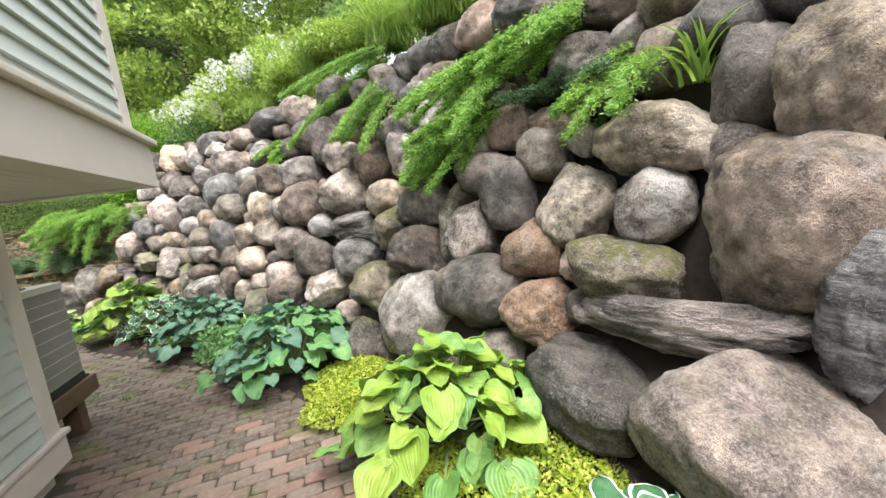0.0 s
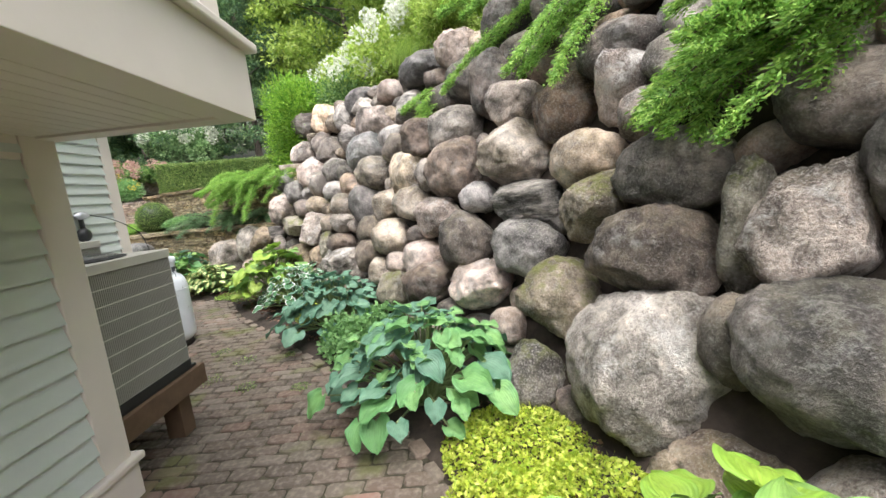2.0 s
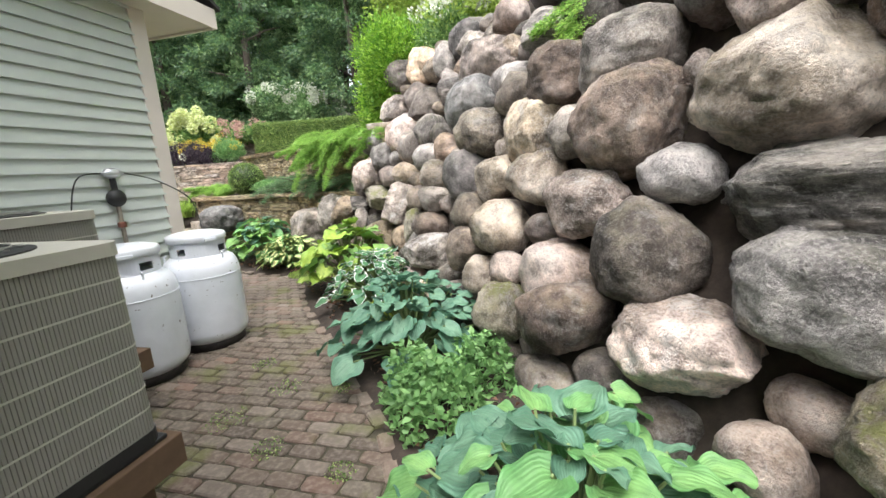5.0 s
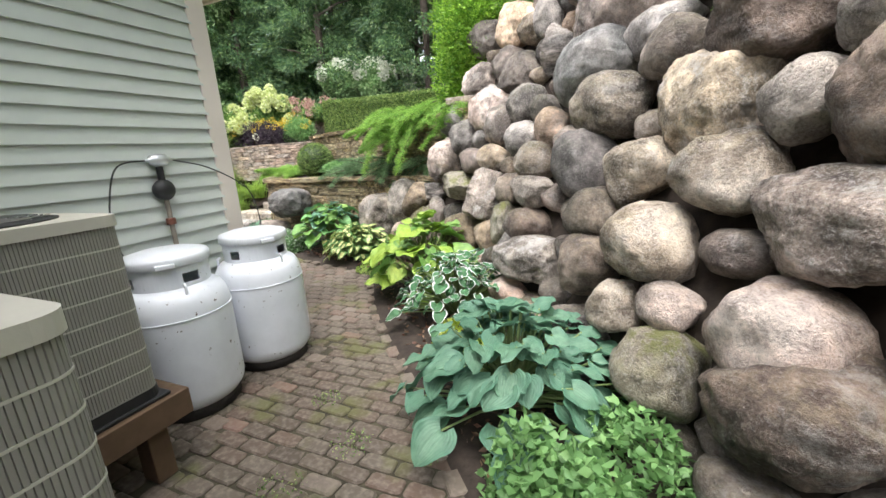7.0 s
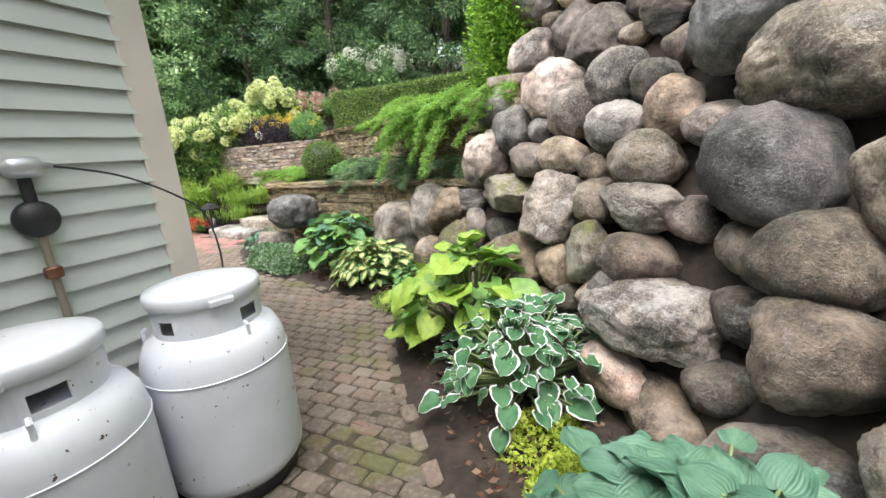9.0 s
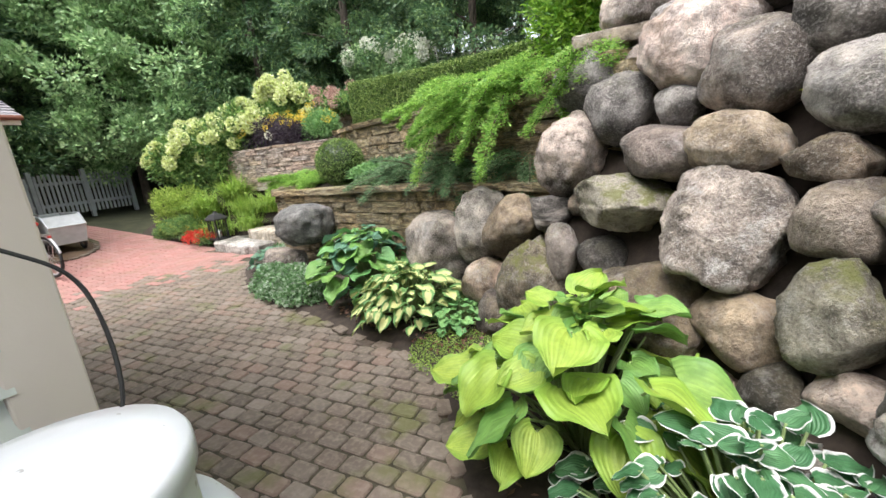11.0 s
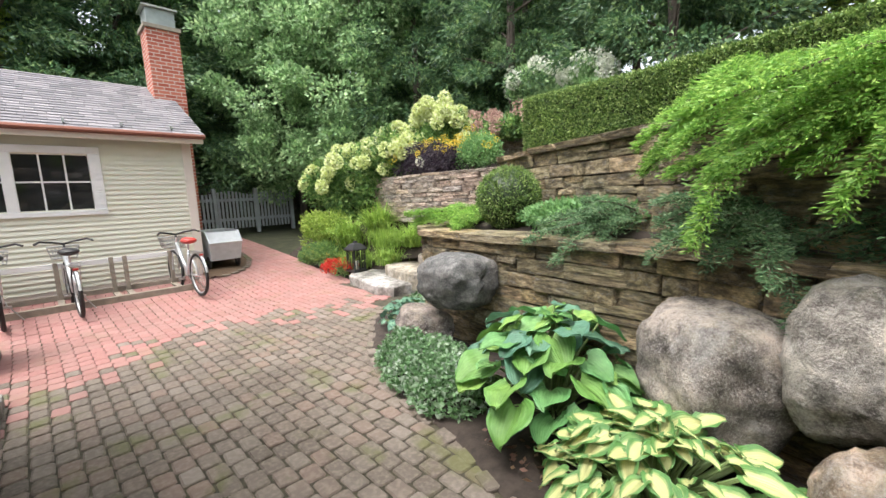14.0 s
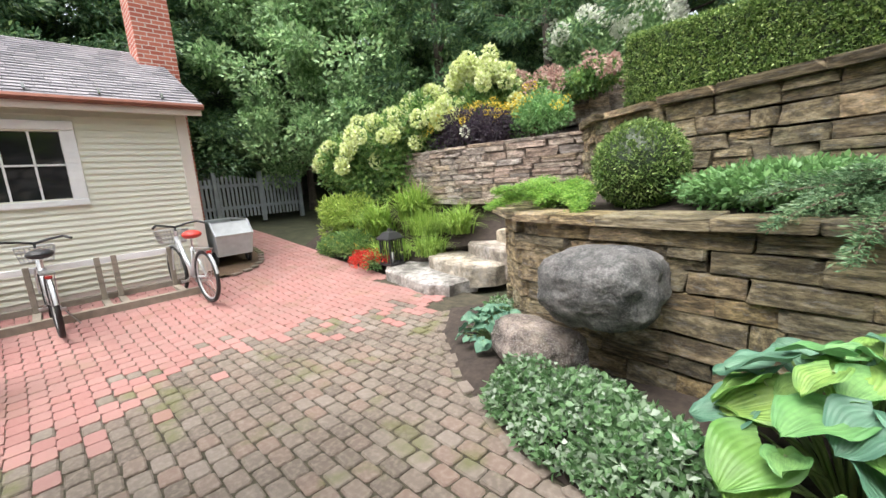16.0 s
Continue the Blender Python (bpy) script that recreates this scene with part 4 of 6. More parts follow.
tube(bm, [(-12.55, 1.8, 2.84), (-12.55, CY + 0.2, 2.84)], 0.045, 8)
part("gutter", bm, copper, cot, "copper-brown gutter")
slab("fascia", (-12.64, 1.8, 2.72, -12.6, CY + 0.18, 2.85), trim_paint, cot)
for k in range(9):
    y = CY - 0.3 - k * 0.72
    slab("snow_guard", (-12.75, y, 2.965, -12.68, y + 0.03, 3.03), steel, cot, bevel=0)
# chimney
m_br, n_, l_, p_ = base("red_chimney_brick", 0.85)
c_ = n_.new("ShaderNodeTexCoord")
sx = n_.new("ShaderNodeSeparateXYZ")
l_.new(c_.outputs["Object"], sx.inputs[0])
ad = n_.new("ShaderNodeMath")
l_.new(sx.outputs[0], ad.inputs[0])
l_.new(sx.outputs[1], ad.inputs[1])
cb = n_.new("ShaderNodeCombineXYZ")
l_.new(ad.outputs[0], cb.inputs[0])
l_.new(sx.outputs[2], cb.inputs[1])
bt = n_.new("ShaderNodeTexBrick")
bt.inputs["Color1"].default_value, bt.inputs["Color2"].default_value, bt.inputs["Mortar"].default_value = (0.3, 0.07, 0.045, 1), (0.42, 0.13, 0.085, 1), (0.5, 0.42, 0.37, 1)
for nm, v in (("Scale", 1.0), ("Brick Width", 0.21), ("Row Height", 0.075), ("Mortar Size", 0.008)):
    bt.inputs[nm].default_value = v
l_.new(cb.outputs[0], bt.inputs[0])
l_.new(bt.outputs[0], p_.inputs["Base Color"])
bump(n_, l_, p_, bt.outputs[1], -0.6, 0.01)
chim = slab("chimney", (-15.05, 8.9, 0.3, -14.45, 9.5, 5.3), m_br, cot, "red brick chimney")
slab("crown", (-15.09, 8.86, 5.3, -14.41, 9.54, 5.38), old_wood, chim)
slab("cap", (-15.01, 8.94, 5.38, -14.49, 9.46, 5.72), plain("galvanised_cap", (0.34, 0.38, 0.37), 0.5, 0.5, vary=0.1), chim, "grey-green metal chimney cap")
slab("cap_lid", (-15.07, 8.88, 5.72, -14.43, 9.52, 5.76), steel, chim)


# ---- fence and gate at the back ----
fence = thing("picket_fence", (-17.3, 0, 0.8), "weathered white picket fence with a gate under the trees", "fence")
fmat = plain("weathered_white_wood", (0.3, 0.33, 0.34), 0.7, vary=0.1)
for k in range(34):
    y = 9.3 + k * 0.105
    slab("picket", (-0.02, y, 0.02, 0.0, y + 0.062, 1.12 + 0.05 * math.sin(k * 0.5)), fmat, fence, bevel=0)
for z in (0.25, 0.85):
    slab("rail", (-0.06, 9.3, z, -0.02, 12.9, z + 0.09), fmat, fence)
for y in (9.25, 10.55, 11.75, 12.9):
    slab("post", (-0.1, y, -0.15, 0.02, y + 0.1, 1.25), fmat, fence)
slab("latch", (0.0, 11.6, 0.8, 0.03, 11.7, 0.84), black, fence)


# ---- air conditioners on their stand ----
def rounded(x0, y0, x1, y1, c, n=6):
    out = []
    for cx, cy, a0 in ((x1 - c, y1 - c, 0), (x0 + c, y1 - c, 90), (x0 + c, y0 + c, 180), (x1 - c, y0 + c, 270)):
        out += [(cx + c * math.cos(radians(a0 + 90 * k / n)), cy + c * math.sin(radians(a0 + 90 * k / n))) for k in range(n + 1)]
    return out


def prism(bm, ring, z0, z1, grow=0.0):
    cx, cy = sum(p[0] for p in ring) / len(ring), sum(p[1] for p in ring) / len(ring)
    R = [(cx + (x - cx) * (1 + grow), cy + (y - cy) * (1 + grow)) for x, y in ring]
    lo, hi = [bm.verts.new((x, y, z0)) for x, y in R], [bm.verts.new((x, y, z1)) for x, y in R]
    n = len(R)
    for k in range(n):
        bm.faces.new((lo[k], lo[(k + 1) % n], hi[(k + 1) % n], hi[k]))
    bm.faces.new(lo[::-1])
    bm.faces.new(hi)
    return bm


def condenser(x0, y0, z0, w, d, h, label):
    root = thing("air_conditioner", (x0, y0, z0), label, "air conditioner", "condensers beside the house")
    ring = rounded(0, 0, w, d, 0.07)
    part("base_pan", prism(bmesh.new(), ring, 0, 0.05, 0.01), black, root, "black base pan")
    part("coil_core", prism(bmesh.new(), ring, 0.05, h - 0.05, -0.02), ac_metal, root)
    # perimeter points for the louvre ribs
    per = [Vector((*p, 0)) for p in rounded(0, 0, w, d, 0.07, 8)]
    loop = per + [per[0]]
    bm = bmesh.new()
    for a, b in zip(loop[:-1], loop[1:]):
        n = max(1, int((b - a).length / 0.0125))
        t = (b - a).normalized()
        o = Vector((t.y, -t.x, 0))
        for k in range(n):
            p = a + (b - a) * ((k + 0.5) / n)
            q = [p - t * 0.0062 - o * 0.004, p - t * 0.0048, p + t * 0.0048, p + t * 0.0062 - o * 0.004]
            lo, hi = [bm.verts.new((v.x, v.y, 0.05)) for v in q], [bm.verts.new((v.x, v.y, h - 0.05)) for v in q]
            for i in range(3):
                bm.faces.new((lo[i], lo[i + 1], hi[i + 1], hi[i]))
    part("louvres", bm, ac_metal, root, "fine vertical louvre ribs")
    rows_ = 8
    for k in range(rows_):
        z = 0.05 + (h - 0.1) * k / rows_
        part("band", prism(bmesh.new(), ring, z, z + 0.007, 0.004), ac_cream if k else ac_metal, root)
    lid = part("lid", prism(bmesh.new(), rounded(-0.01, -0.01, w + 0.01, d + 0.01, 0.08), h - 0.05, h), ac_cream, root, "cream pressed-steel lid")
    bm = lathe(bmesh.new(), [(0.3, h), (0.3, h + 0.006), (0.27, h + 0.01), (0.26, h + 0.002)], 36)
    bmesh.ops.translate(bm, verts=bm.verts, vec=(w / 2, d / 2, 0))
    part("fan_grille_ring", bm, black, root)
    bm = bmesh.new()
    for k in range(7):
        rr_ = 0.04 + 0.033 * k
        tube(bm, [(w / 2 + rr_ * math.cos(a), d / 2 + rr_ * math.sin(a), h + 0.018) for a in [2 * math.pi * i / 28 for i in range(28)]], 0.003, 5, True)
    for k in range(6):
        a = math.pi * k / 6
        tube(bm, [(w / 2 - 0.27 * math.cos(a), d / 2 - 0.27 * math.sin(a), h + 0.014), (w / 2 + 0.27 * math.cos(a), d / 2 + 0.27 * math.sin(a), h + 0.014)], 0.003, 5)
    part("fan_grille", bm, steel, root, "wire fan grille")


condenser(-2.7, 3.43, 0.46, 0.77, 0.76, 0.82, "grey-beige air conditioner with louvred sides on a wooden stand")
condenser(-3.72, 4.12, 0.46, 0.77, 0.74, 0.9, "taller grey air conditioner beside the sage wall")
stand = thing("wooden_stand", (0, 0, 0), "dark treated-wood stand under the air conditioners", "stand")
for nm, b in (("beam", (-1.99, 3.4, 0.3, -1.9, 4.24, 0.44)), ("beam", (-2.75, 3.4, 0.3, -2.66, 4.24, 0.44)), ("cross_beam", (-2.75, 4.16, 0.3, -1.99, 4.24, 0.44)), ("post", (-2.1, 4.02, 0, -1.98, 4.14, 0.3)), ("post", (-2.74, 4.02, 0, -2.62, 4.14, 0.3)),
              ("post", (-2.1, 3.42, 0, -1.98, 3.54, 0.3)), ("pad", (-2.72, 3.42, 0.44, -1.93, 4.2, 0.46)),
              ("beam", (-3.0, 4.05, 0.3, -2.9, 4.95, 0.44)), ("cross_beam", (-3.74, 4.84, 0.3, -3.0, 4.95, 0.44)), ("post", (-3.08, 4.74, 0, -2.96, 4.84, 0.3)), ("post", (-3.74, 4.74, 0, -3.62, 4.84, 0.3)), ("post", (-3.08, 4.15, 0, -2.96, 4.27, 0.3)), ("pad", (-3.73, 4.1, 0.44, -2.93, 4.88, 0.46))):
    slab(nm, b, black if nm == "pad" else brown_wood, stand, bevel=0.006)


# ---- propane tanks ----
def tank(x, y, turn, label):
    root = thing("propane_tank", (x, y, 0), label, "propane tank", "propane tanks", turn=turn)
    r = 0.31
    part("foot_ring", lathe(bmesh.new(), [(r * 0.84, 0.0), (r * 0.86, 0.0), (r * 0.86, 0.1), (r * 0.84, 0.1)]), plain("chipped_black_paint", (0.05, 0.045, 0.045), 0.6, vary=0.3, scale=25), root, "chipped dark foot ring", True)
    prof_ = [(r * 0.6, 0.05), (r * 0.86, 0.07), (r * 0.97, 0.11), (r, 0.16), (r, 0.64), (r * 0.995, 0.7), (r * 0.96, 0.76), (r * 0.88, 0.81), (r * 0.72, 0.845), (r * 0.4, 0.86)]
    part("body", lathe(bmesh.new(), prof_, 56), tank_paint, root, "white enamel body", True)
    bm = bmesh.new()
    tube(bm, [(r * 1.002 * math.cos(a), r * 1.002 * math.sin(a), 0.668) for a in [2 * math.pi * k / 56 for k in range(56)]], 0.004, 5, True)
    part("weld_seam", bm, tank_paint, root, smooth=True)
    # collar with openings
    bm = bmesh.new()
    n, rc = 56, r * 0.72
    for k in range(n):
        a0, a1 = 2 * math.pi * k / n, 2 * math.pi * (k + 1) / n
        for z0, z1, gap in ((0.8, 0.87, ()), (0.87, 0.93, (3, 4, 5, 6, 17, 18, 19, 31, 32, 33, 34, 45, 46, 47)), (0.93, 1.0, ())):
            if k in gap:
                continue
            q = [(rc, a0, z0), (rc, a1, z0), (rc, a1, z1), (rc, a0, z1)]
            o = [bm.verts.new((R_ * math.cos(a), R_ * math.sin(a), z)) for R_, a, z in q]
            i = [bm.verts.new(((R_ - 0.006) * math.cos(a), (R_ - 0.006) * math.sin(a), z)) for R_, a, z in q]
            bm.faces.new(o)
            bm.faces.new(i[::-1])
            for e in range(4):
                bm.faces.new((o[e], i[e], i[(e + 1) % 4], o[(e + 1) % 4]))
    bmesh.ops.remove_doubles(bm, verts=bm.verts, dist=0.0005)
    part("collar", bm, tank_paint, root, "white collar with hand openings")
    part("lid", lathe(bmesh.new(), [(rc + 0.012, 0.975), (rc + 0.016, 0.98), (rc + 0.016, 1.02), (rc + 0.008, 1.035), (rc * 0.7, 1.055), (0.02, 1.065)], 48), tank_paint, root, "domed white lid", True)
    slab("lid_hasp", (rc + 0.01, -0.05, 0.975, rc + 0.03, 0.05, 1.005), tank_paint, root)
    part("valve", lathe(bmesh.new(), [(0.03, 0.86), (0.03, 0.95), (0.05, 0.95), (0.05, 0.965)], 14), steel, root)
    for a in (0.3, 2.4, 4.4):
        bm = bmesh.new()
        tube(bm, [(r * 0.86 * math.cos(a), r * 0.86 * math.sin(a), 0.81), (r * 0.86 * math.cos(a), r * 0.86 * math.sin(a), 0.86), (r * 0.8 * math.cos(a), r * 0.8 * math.sin(a), 0.872)], 0.009, 7)
        part("lifting_lug", bm, tank_paint, root)


tank(-3.47, 5.33, -35, "squat white propane tank with rust chips, beside the wall")
tank(-3.44, 5.98, -20, "squat white propane tank near the house corner")

def smooth_line(pts, n=7):
    """Points of a smooth curve through the given ones."""
    P = [Vector(p) for p in [pts[0], *pts, pts[-1]]]
    out = []
    for a, b, c, d in zip(P, P[1:], P[2:], P[3:]):
        for k in range(n):
            t = k / n
            out.append(0.5 * (2 * b + (c - a) * t + (2 * a - 5 * b + 4 * c - d) * t * t + (3 * b - a - 3 * c + d) * t ** 3))
    return out + [P[-1]]


reg = thing("gas_regulator", (-3.76, 5.6, 1.4), "black gas regulator with pipes on the siding", "regulator")
bm = lathe(bmesh.new(), [(0.02, -0.04), (0.063, -0.03), (0.072, -0.01), (0.072, 0.01), (0.06, 0.03), (0.025, 0.045)], 28)
bmesh.ops.rotate(bm, verts=bm.verts, cent=(0, 0, 0), matrix=Matrix.Rotation(radians(90), 3, "Y"))
part("diaphragm_housing", bm, black, reg, "black regulator body", True)
bm = tube(bmesh.new(), [(0, 0, 0.02), (0, 0, 0.2)], 0.022, 8)
part("riser", bm, black, reg)
bm = lathe(bmesh.new(), [(0.012, -0.09), (0.016, -0.06), (0.035, -0.05), (0.042, -0.02), (0.042, 0.02), (0.035, 0.05), (0.016, 0.06), (0.012, 0.09)], 18)
bmesh.ops.rotate(bm, verts=bm.verts, cent=(0, 0, 0), matrix=Matrix.Rotation(radians(90), 3, "X"))
bmesh.ops.translate(bm, verts=bm.verts, vec=(0.01, 0, 0.2))
part("changeover_valve", bm, alu, reg, "grey changeover valve", True)
part("union_nut", lathe(bmesh.new(), [(0.028, -0.24), (0.03, -0.235), (0.03, -0.2), (0.026, -0.195)], 6), copper, reg, "brass union nut")
bm = tube(bmesh.new(), [(0, 0, -0.05), (0, 0, -0.25), (0, 0, -0.55), (0, 0, -0.9)], 0.016, 8)
part("down_pipe", bm, old_wood, reg, "pale painted pipe")
bm = tube(bmesh.new(), smooth_line([(0.01, -0.08, 0.2), (0.03, -0.27, 0.17), (0.04, -0.36, -0.02), (0.06, -0.4, -0.25), (0.1, -0.37, -0.42), (0.2, -0.3, -0.5)]), 0.005, 6)
part("hose", bm, rubber, reg, "looping rubber hose")
bm = tube(bmesh.new(), smooth_line([(0.01, 0.08, 0.2), (0.05, 0.3, 0.14), (0.1, 0.5, 0.02), (0.13, 0.6, -0.1), (0.2, 0.58, -0.35), (0.26, 0.45, -0.48)]), 0.005, 6)
part("hose", bm, rubber, reg, "looping rubber hose")


# ---- bicycles and rack ----
def bicycle(x, y, z, turn, label, seat_mat, lean=0.0):
    """Town bicycle; front wheel towards -x before turning."""
    root = thing("bicycle", (x, y, z), label, "bicycle", "bicycles in the rack", turn=turn)
    R = 0.33
    for nm, wx in (("front_wheel", -0.53), ("rear_wheel", 0.53)):
        cir = [(wx + R * math.cos(a), 0, R + R * math.sin(a)) for a in [2 * math.pi * k / 32 for k in range(32)]]
        wheel = part(nm, tube(bmesh.new(), cir, 0.026, 8, True), rubber, root, "black tyre", True)
        cir2 = [(wx + (R - 0.03) * math.cos(a), 0, R + (R - 0.03) * math.sin(a)) for a in [2 * math.pi * k / 32 for k in range(32)]]
        part("rim", tube(bmesh.new(), cir2, 0.011, 6, True), alu, wheel, smooth=True)
        bm = bmesh.new()
        for k in range(18):
            a = 2 * math.pi * k / 18
            tube(bm, [(wx, 0.02 * (-1) ** k, R), (wx + (R - 0.035) * math.cos(a), 0, R + (R - 0.035) * math.sin(a))], 0.0018, 4)
        part("spokes", bm, steel, wheel)
        fend = [(wx + (R + 0.035) * math.cos(a), 0, R + (R + 0.035) * math.sin(a)) for a in np.linspace(0.2 if nm == "rear_wheel" else 0.9, 3.0, 14)]
        part("fender", tube(bmesh.new(), fend, 0.018, 6), alu, wheel)
    bm = bmesh.new()
    head, bb, seat_, rear = (-0.34, 0, 0.82), (0.06, 0, 0.28), (0.2, 0, 0.72), (0.53, 0, R)
    for a, b, rr_ in ((head, bb, 0.03), ((-0.37, 0, 0.72), (0.1, 0, 0.36), 0.024), (bb, seat_, 0.022), (seat_, rear, 0.014), (bb, rear, 0.015)):
        tube(bm, [a, b], rr_, 8)
    part("frame", bm, alu, root, "silver step-through frame", True)
    bm = bmesh.new()
    tube(bm, [(-0.31, 0, 0.92), (-0.36, 0, 0.76), (-0.42, 0, 0.66)], 0.018, 8)
    for s in (-1, 1):
        tube(bm, [(-0.42, 0.05 * s, 0.66), (-0.5, 0.05 * s, 0.45), (-0.53, 0.05 * s, R)], 0.011, 7)
    part("fork", bm, alu, root)
    bm = bmesh.new()
    tube(bm, [(-0.12, -0.32, 1.0), (-0.2, -0.26, 1.03), (-0.32, -0.12, 1.0), (-0.33, 0, 0.97), (-0.32, 0.12, 1.0), (-0.2, 0.26, 1.03), (-0.12, 0.32, 1.0)], 0.016, 7)
    tube(bm, [(-0.31, 0, 0.9), (-0.33, 0, 0.98)], 0.014, 7)
    part("handlebar", bm, black, root)
    bm = bmesh.new()
    tube(bm, [(0.2, 0, 0.72), (0.23, 0, 0.86)], 0.014, 7)
    part("seat_post", bm, steel, root)
    bm = bmesh.new()
    bmesh.ops.create_uvsphere(bm, u_segments=16, v_segments=10, radius=1.0)
    for v in bm.verts:
        wd_ = 0.1 if v.co.x > 0 else 0.1 + 0.065 * v.co.x
        v.co = (0.24 + v.co.x * 0.16, v.co.y * wd_ * 1.2, 0.885 + v.co.z * 0.055)
    part("seat", bm, seat_mat, root, smooth=True)
    bm = bmesh.new()
    for z_, g in ((0.74, 0.8), (0.8, 0.88), (0.86, 0.95), (0.92, 1.0)):
        tube(bm, [(-0.52 - 0.13 * g, -0.18 * g, z_), (-0.52 + 0.13 * g, -0.18 * g, z_), (-0.52 + 0.13 * g, 0.18 * g, z_), (-0.52 - 0.13 * g, 0.18 * g, z_)], 0.007, 5, True)
    for k in range(9):
        for s in (-1, 1):
            yy = -0.18 + 0.045 * k
            tube(bm, [(-0.52 + s * 0.13, yy, 0.92), (-0.52 + s * 0.104, yy * 0.8, 0.74)], 0.0045, 4)
            tube(bm, [(-0.65 + 0.0325 * k, s * 0.18, 0.92), (-0.52 + (-0.13 + 0.0325 * k) * 0.8, s * 0.144, 0.74)], 0.0045, 4)
    part("basket", bm, steel, root, "wire front basket")
    bm = bmesh.new()
    tube(bm, [(0.06 + 0.085 * math.cos(a), 0.03, 0.28 + 0.085 * math.sin(a)) for a in [2 * math.pi * k / 20 for k in range(20)]], 0.007, 5, True)
    for s in (-1, 1):
        tube(bm, [(0.06, 0.05 * s, 0.28), (0.06 + 0.12 * s, 0.07 * s, 0.22)], 0.01, 6)
        box(bm, 0.02 + 0.12 * s, 0.07 * s - 0.04, 0.205, 0.1 + 0.12 * s, 0.07 * s + 0.04, 0.23)
    part("crank", bm, steel, root)
    bm = box(bmesh.new(), 0.36, -0.06, 0.7, 0.72, 0.06, 0.715)
    tube(bm, [(0.68, 0.05, 0.7), (0.56, 0.04, R)], 0.006, 5)
    part("carrier", bm, steel, root)
    slab("rear_reflector", (0.72, -0.03, 0.66, 0.735, 0.03, 0.69), red_vinyl, root)
    bm = tube(bmesh.new(), [(0.12, 0.06, 0.25), (0.16, 0.2, 0.0)], 0.008, 5)
    part("kick_stand", bm, steel, root)


bicycle(-11.95, 6.35, 0.12, 4, "silver town bicycle with wire basket, black seat", black)
bicycle(-11.95, 7.1, 0.12, 3, "white town bicycle with wire basket, black seat", black)
bicycle(-11.9, 8.55, 0.12, 6, "silver town bicycle with basket and red seat", red_vinyl)
rack = thing("bike_rack", (-12.35, 0, 0.17), "low weathered wooden bike rack with paired bars", "bike rack")
slab("front_board", (0.35, 3.2, -0.06, 0.43, 8.65, 0.05), old_wood, rack)
slab("rear_board", (-0.32, 3.2, -0.02, -0.24, 8.65, 0.1), old_wood, rack)
for y in (4.2, 5.3, 6.2, 6.95, 7.62, 7.8, 8.45):
    slab("tie", (-0.24, y - 0.04, -0.02, 0.35, y + 0.04, 0.04), old_wood, rack)
    slab("upright", (-0.2, y - 0.03, 0.04, -0.14, y + 0.03, 0.62), old_wood, rack)
slab("top_rail", (-0.3, 3.2, 0.52, -0.25, 8.5, 0.6), white_paint, rack)

# cart, mulch, lantern, grill cover, drain block
cart = thing("garden_cart", (-13.3, 9.45, 0.3), "grey-white utility cart parked by the cottage corner", "cart")
bm = bmesh.new()
vs = [bm.verts.new(p) for p in ((-0.5, -0.25, 0.15), (0.42, -0.25, 0.15), (0.42, 0.3, 0.15), (-0.5, 0.3, 0.15), (-0.55, -0.28, 0.72), (0.3, -0.28, 0.72), (0.5, -0.28, 0.5), (0.3, 0.33, 0.72), (0.5, 0.33, 0.5), (-0.55, 0.33, 0.72))]
for f in ((0, 3, 2, 1), (0, 1, 6, 5, 4), (1, 2, 8, 6), (3, 9, 7, 8, 2), (0, 4, 9, 3), (5, 6, 8, 7)):
    bm.faces.new([vs[k] for k in f])
part("tub", bm, plain("grey_white_plastic", (0.55, 0.57, 0.58), 0.5), cart, "pale plastic tub")
bm = tube(bmesh.new(), [(-0.55, -0.28, 0.73), (0.3, -0.28, 0.73), (0.5, -0.28, 0.51), (0.5, 0.33, 0.51), (0.3, 0.33, 0.73), (-0.55, 0.33, 0.73)], 0.02, 6, True)
part("rim", bm, alu, cart)
for y in (-0.25, 0.3):
    bm = tube(bmesh.new(), [(0.2 + 0.1 * math.cos(a), y, 0.1 + 0.1 * math.sin(a)) for a in [2 * math.pi * k / 16 for k in range(16)]], 0.03, 6, True)
    part("wheel", bm, rubber, cart)
slab("leg", (-0.45, -0.05, 0.0, -0.4, 0.08, 0.16), steel, cart)
MULCH_RIM = [(-15.2, 10.15), (-14.2, 10.2), (-13.5, 10.12), (-12.95, 9.9), (-12.6, 9.6), (-12.42, 9.2)]
heap("mulch_bed", [[(x, min(y - 0.1, 9.0), rise(x) + 0.025), (x - 0.02, (y + min(y, 9.0)) / 2, rise(x) + 0.05), (x, y, rise(x) + 0.02)] for x, y in MULCH_RIM], plain("brown_mulch", (0.16, 0.1, 0.06), 0.95, vary=0.35, scale=40, grain=1.0), "brown wood-chip mulch by the cottage corner")

lan = thing("lantern", (-10.62, 11.12, 0.17), "black metal lantern on the lowest stone step", "lantern")
slab("foot", (-0.15, -0.15, 0.0, 0.15, 0.15, 0.04), black, lan, bevel=0.01)
for sx_ in (-1, 1):
    for sy_ in (-1, 1):
        slab("post", (sx_ * 0.12 - 0.014, sy_ * 0.12 - 0.014, 0.04, sx_ * 0.12 + 0.014, sy_ * 0.12 + 0.014, 0.42), black, lan, bevel=0)
